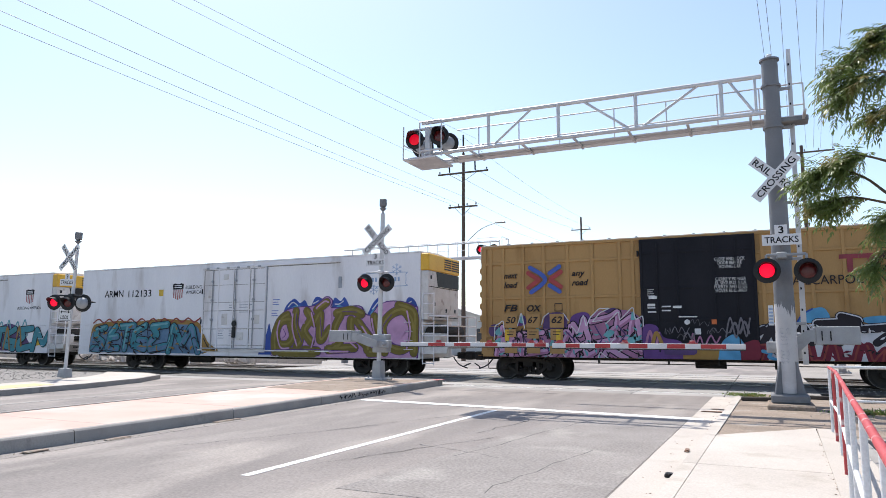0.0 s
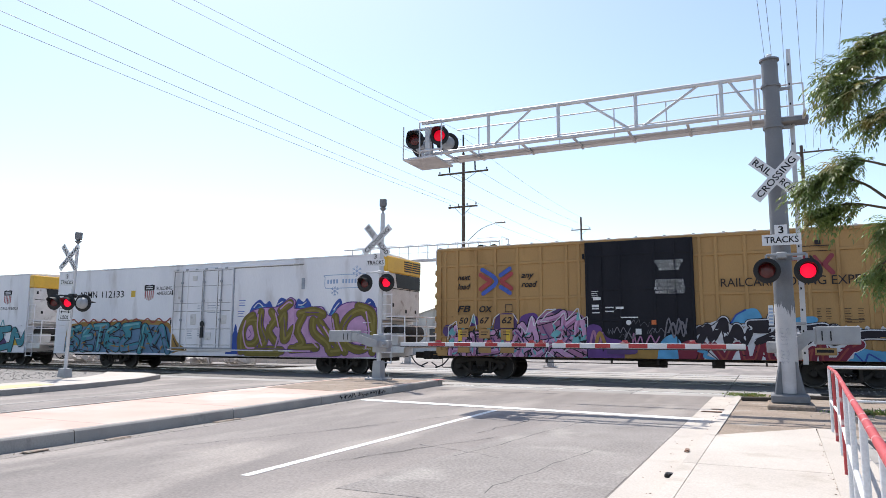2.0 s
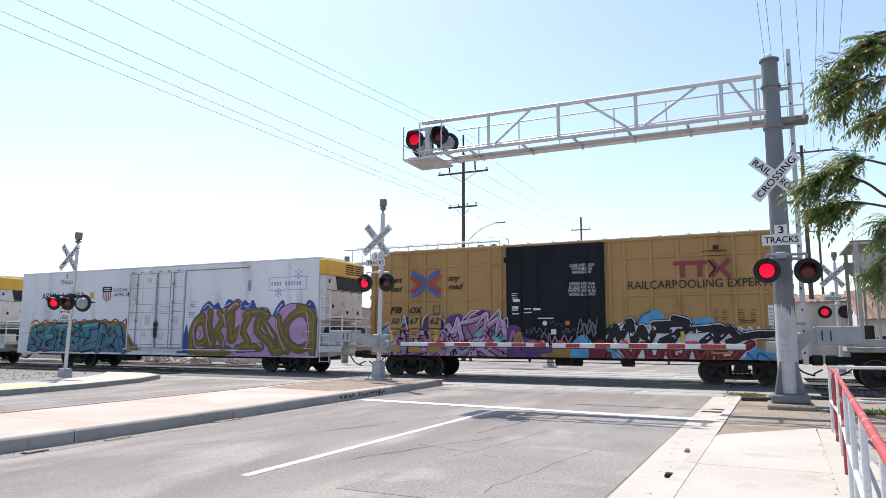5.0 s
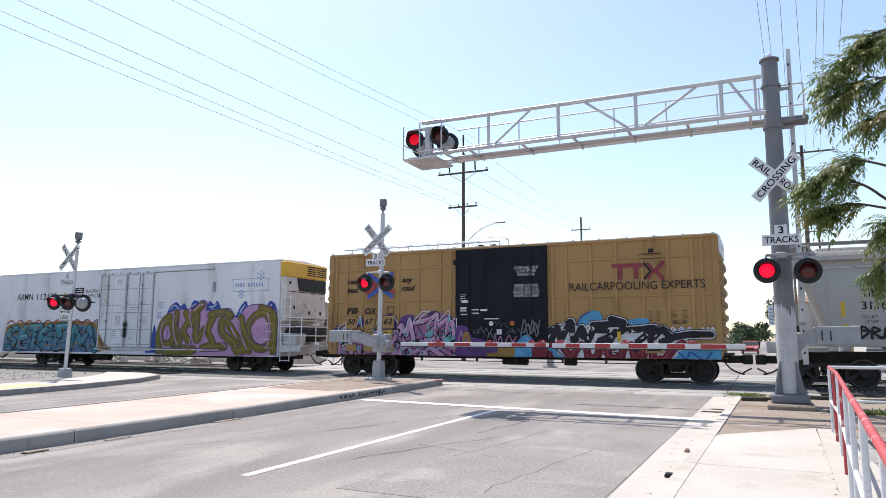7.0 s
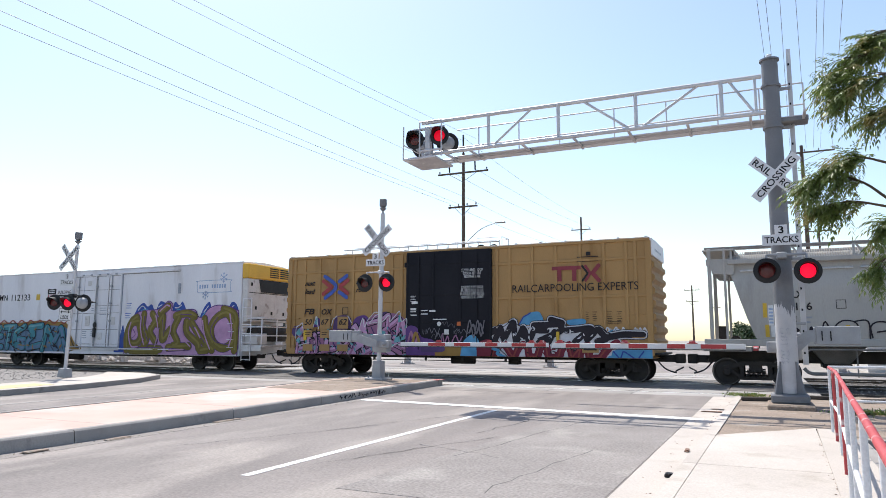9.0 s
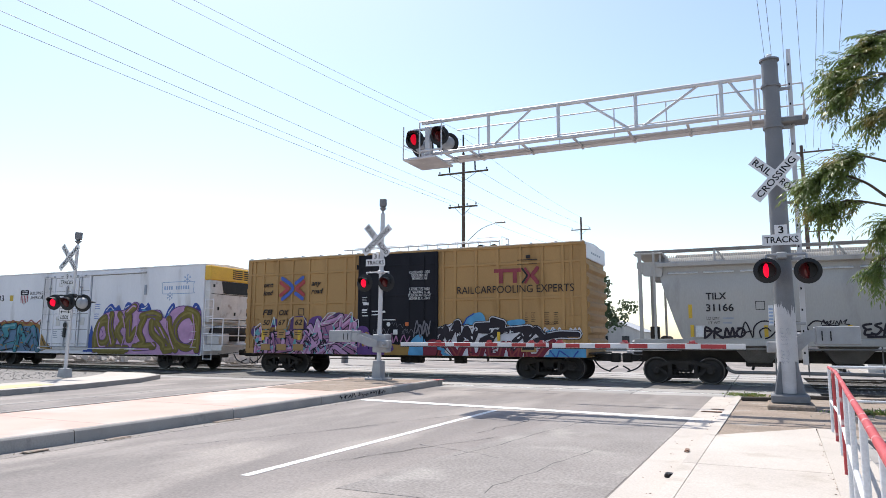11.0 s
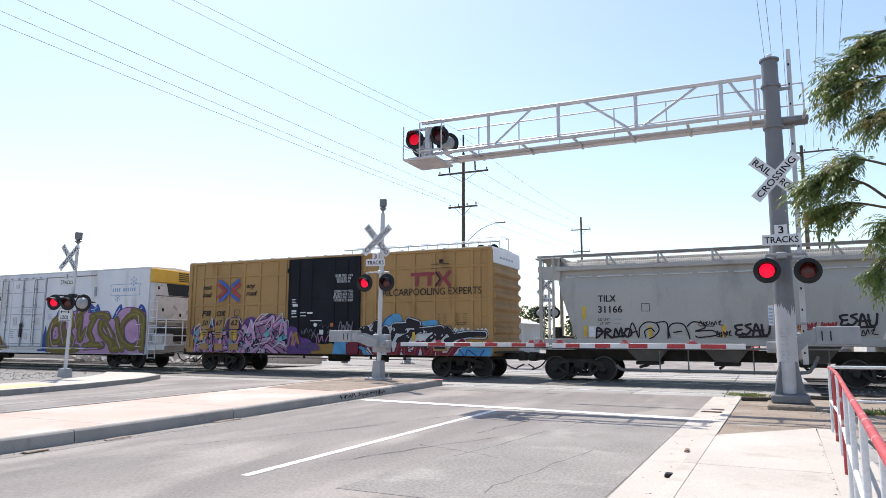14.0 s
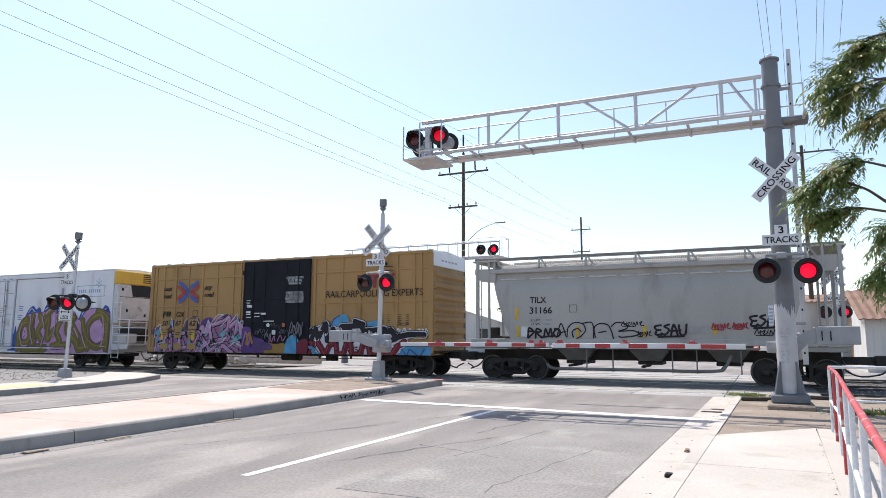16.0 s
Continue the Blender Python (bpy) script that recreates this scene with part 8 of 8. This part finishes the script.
# second reefer
S0 = 41.63
shield(second_ob, -33.3 + S0, 3.82, RY0)
lettering("slogan", "BUILDING AMERICA", second_ob, DECAL_BLACK, -33.3 + S0, RY0, 3.18, 2.0, 0.16)
L4 = [sharp([(a - R0 + S0 - 10.2, b * 0.93) for a, b in q[::2]]) for q in TEAL_BARS[3:]]
painted(second_ob, "graffiti", [
    ("plum", [], [place([(0, 0.8), (0.3, 2.0), (1.5, 2.2), (2.4, 2.0), (3.5, 2.3), (4.4, 2.2), (5.2, 1.7), (5.4, 0.8)], -38.7 + S0)]),
    ("aqua", [(jag(-35.9 + S0, -33.2 + S0, 1.7, 2.45, 9), 0.09)], []),
    ("ink", [(q, 0.42) for q in L4], []),
    ("teal", [(q, 0.32) for q in L4], []),
    ("ochre", [(jag(-38.2 + k + S0, -37.7 + k + S0, 1.0, 2.2, 3), 0.12) for k in range(5)], []),
], RY0, "teal graffiti lettering with dark edges", 0.72, 10.12)
for s in (-32.3, -31.85):
    part("yellow_patch", Mesh().box(s - 0.2 + S0, s + 0.2 + S0, RY0 - 0.002, RY0, 1.1, 1.45), DECAL_YELLOW, second_ob, "yellow reflector patch")

# hopper
HY, H0 = -1.568, -17.75
lettering("reporting_mark", "TILX", hopper_ob, DECAL_BLACK, 14.14 + H0, HY, 2.99, 0.64, 0.23, "", 0, 0, 0.014)
lettering("car_number", "31166", hopper_ob, DECAL_BLACK, 14.24 + H0, HY, 2.60, 0.86, 0.25, "", 0, 0, 0.014)
for words, s, z, w in (("LD LMT", 14.02, 2.24, 0.42), ("LT WT", 14.05, 2.09, 0.36)):
    lettering("load_stencil", words, hopper_ob, DECAL_BLACK, s + H0, HY, z, w, 0.09)
bars(hopper_ob, 14.5 + H0, HY, 2.21, 0.36, 2, 0.15, DECAL_GREY, 0.06)
frame_mark(hopper_ob, 15.48 + H0, 2.65, 0.14, 0.018, HY)
for s, z0, z1 in ((13.3, 2.25, 2.72), (13.34, 1.62, 2.02), (15.62, 1.62, 2.0), (18.0, 1.62, 2.0), (20.3, 1.7, 2.0)):
    part("yellow_mark", Mesh().box(s - 0.06 + H0, s + 0.06 + H0, HY - 0.002, HY, z0, z1), DECAL_YELLOW, hopper_ob, "yellow reflector strip")
part("white_patch", Mesh().box(13.45 + H0, 13.75 + H0, HY - 0.002, HY, 1.62, 2.0), DECAL_WHITE, hopper_ob)


def hg(pts):
    return [(13.62 + H0 + a * 0.645, 1.56 + (3.2 - b) * 0.42) for a, b in pts]


HT = ([(1.9, 3.1), (2.15, 1.9), (2.45, 3.1)], [(2.0, 2.75), (2.4, 2.6)], [(2.5, 3.0), (2.55, 2.3), (2.9, 1.85), (3.4, 1.95), (3.55, 2.5), (3.3, 3.0), (3.05, 3.2)], [(2.85, 3.1), (2.8, 2.6), (3.1, 2.35), (3.3, 2.6)], [(3.4, 1.9), (3.95, 1.9), (4.0, 3.15)],
      [(4.1, 3.1), (4.05, 2.3), (4.35, 1.95), (4.8, 2.05), (5.0, 2.6), (5.1, 3.2)], [(4.3, 2.7), (4.7, 2.6)], [(5.0, 2.2), (5.3, 1.85), (5.8, 2.0), (5.85, 2.35), (5.4, 2.6), (6.2, 2.55), (6.45, 2.9), (5.6, 3.1), (5.4, 3.0)])
def tag(x, z, w, h, strokes):
    return [[(x + H0 + a * w, z + b * h) for a, b in q] for q in strokes]


TAG_A = ([(0.02, 0.0), (0.05, 1.0), (0.2, 0.6), (0.05, 0.05)], [(0.25, 0.0), (0.28, 0.9), (0.42, 0.7), (0.3, 0.45), (0.46, 0.0)], [(0.5, 0.1), (0.55, 0.9), (0.63, 0.3), (0.7, 0.95), (0.74, 0.1)], [(0.88, 0.9), (0.78, 0.5), (0.86, 0.1), (0.98, 0.4), (0.94, 0.85), (0.82, 0.9)], [(0.0, 0.7), (0.3, 0.6)], [(0.4, 0.05), (0.8, 0.2)])
TAG_B = ([(0.2, 0.9), (0.0, 0.8), (0.06, 0.5), (0.18, 0.5)], [(0.06, 0.5), (0.02, 0.1), (0.24, 0.1)], [(0.45, 0.95), (0.3, 0.8), (0.45, 0.5), (0.32, 0.1), (0.2, 0.2)], [(0.5, 0.0), (0.6, 0.95), (0.72, 0.0)], [(0.5, 0.4), (0.8, 0.45)], [(0.76, 0.9), (0.8, 0.1), (0.95, 0.15), (1.0, 0.95)], [(0.1, -0.1), (0.9, -0.05)])
TAG_C = ([(0.0, 0.2), (0.1, 0.9), (0.14, 0.3), (0.22, 0.7), (0.2, 0.1)], [(0.26, 0.5), (0.36, 0.75), (0.3, 0.2), (0.42, 0.35), (0.46, 0.8)], [(0.5, 0.2), (0.55, 0.7), (0.62, 0.15), (0.68, 0.85), (0.72, 0.3)], [(0.78, 0.6), (0.9, 0.9), (0.82, 0.3), (0.98, 0.15)], [(0.05, 0.05), (0.6, 0.0)])
thick = tag(13.7, 1.58, 1.3, 0.36, TAG_A) + tag(18.35, 1.66, 1.05, 0.40, TAG_B) + tag(21.4, 1.95, 1.0, 0.4, TAG_B)
thin_tags = tag(17.2, 1.98, 0.8, 0.2, TAG_C) + tag(17.75, 1.62, 0.5, 0.22, TAG_C) + tag(21.5, 1.66, 0.9, 0.24, TAG_C)
painted(hopper_ob, "graffiti", [
    ("ink", [(hg(q), 0.045) for q in HT] + [(q, 0.07) for q in thick] + [(q, 0.03) for q in thin_tags], []),
    ("red", [(q, 0.04) for q in tag(20.2, 1.85, 0.6, 0.25, TAG_C) + tag(20.85, 1.87, 0.5, 0.24, TAG_C)], []),
    ("fade", [(q, 0.025) for q in tag(19.5, 1.75, 0.6, 0.18, TAG_C)], [])], HY, "black outlined graffiti tags with a red scrawl", 1.4, 5.4)

# faded tag on the median kerb
kg = Mesh()
for k in range(26):
    yy = 14.1 + 0.095 * k + rnd.uniform(-0.03, 0.03)
    q = rnd.uniform(0.03, 0.13)
    kg.tube([(-9.30 - 0.055 * (yy + u * q - 13.5), yy + u * q, z + rnd.uniform(-0.02, 0.02)) for u, z in ((0, rnd.uniform(0.04, 0.1)), (rnd.uniform(0.3, 0.7), rnd.uniform(0.08, 0.15)), (1, rnd.uniform(0.04, 0.12)))], 0.009, 4)
part("kerb_tag", kg, SPRAY["ink"], med, "black scrawl on the kerb face")
# cracks in the asphalt
cr = thing("road_cracks", (0, 0, 0), "dark sealed cracks wandering across the asphalt", "crack", "", "stuff")
for x0, y0, x1, y1, n in ((-3.7, 8.2, -2.9, 14.0, 14), (-8.9, 12.2, -1.4, 17.2, 20), (-9.3, 17.8, -1.3, 19.2, 22), (-5.0, 7.0, -3.8, 10.2, 12), (-2.6, 6.5, -2.2, 9.5, 10), (-12.8, 12.0, -18.0, 12.6, 12), (-8.7, 16.4, -1.35, 15.9, 24), (-5.5, 16.9, -1.3, 17.6, 16), (-18.0, 9.5, -12.5, 9.1, 16), (-3.1, 8.4, -4.6, 9.0, 10), (-6.6, 9.6, -5.6, 12.8, 12), (-7.6, 7.2, -6.2, 10.6, 14), (-4.3, 10.4, -3.9, 13.6, 12), (-2.3, 12.0, -1.5, 13.4, 8)):
    pts = [(x0 + (x1 - x0) * k / n + rnd.uniform(-0.05, 0.05), y0 + (y1 - y0) * k / n + rnd.uniform(-0.05, 0.05)) for k in range(n + 1)]
    m = Mesh()
    for (a, b), (c, d) in zip(pts, pts[1:]):
        u = Vector((d - b, a - c, 0)).normalized() * rnd.uniform(0.003, 0.009)
        m.add([(a - u.x, b - u.y, 0.0048), (c - u.x, d - u.y, 0.0048), (c + u.x, d + u.y, 0.0048), (a + u.x, b + u.y, 0.0048)], [(0, 1, 2, 3)])
    part("crack", m, RUBBER, cr)

# ---- all motion ----
def motions():
    times = [0.5 * k for k in range(33)]
    for car, off in CAR_ROWS:
        walk(car, [(t, pose(train_x(t) + off, TRACK_Y, 0)) for t in times])
    for w, x in WHEEL_ROWS:
        walk(w, [(t, pose(x, 0, WHEEL_R, 0, math.degrees((train_x(t) - train_x(0)) / WHEEL_R), 0)) for t in times])
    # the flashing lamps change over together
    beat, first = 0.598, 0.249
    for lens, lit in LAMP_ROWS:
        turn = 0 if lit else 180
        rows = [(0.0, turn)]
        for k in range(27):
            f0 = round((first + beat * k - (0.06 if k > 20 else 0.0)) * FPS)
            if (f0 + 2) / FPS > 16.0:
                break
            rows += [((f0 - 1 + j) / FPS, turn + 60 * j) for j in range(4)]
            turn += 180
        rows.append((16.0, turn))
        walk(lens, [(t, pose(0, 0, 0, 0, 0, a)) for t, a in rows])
    # limbs nodding in the breeze
    sway = [(0, -1.0), (0.75, -0.1), (1.5, 0.7), (2.5, 0.2), (3.5, 0.1), (4.5, 0.5), (5.5, -0.3), (6.3, 0.2), (7, 0.6), (8, 0.3), (9, -0.1), (10, 0.4), (11.3, -0.5), (12.5, -1.0), (13.5, 0.0), (14.5, 0.5), (15.2, 0.7), (16, 1.1)]
    for limb, top, li in BRANCH_ROWS:
        walk(limb, [(t, pose(*top, 0.7 * math.sin(1.9 * t + li), -1.8 * a + 0.5 * math.sin(2.6 * t + 1.7 * li), 1.2 * a + 0.6 * math.sin(2.1 * t + 0.9 * li))) for t, a in sway])


motions()
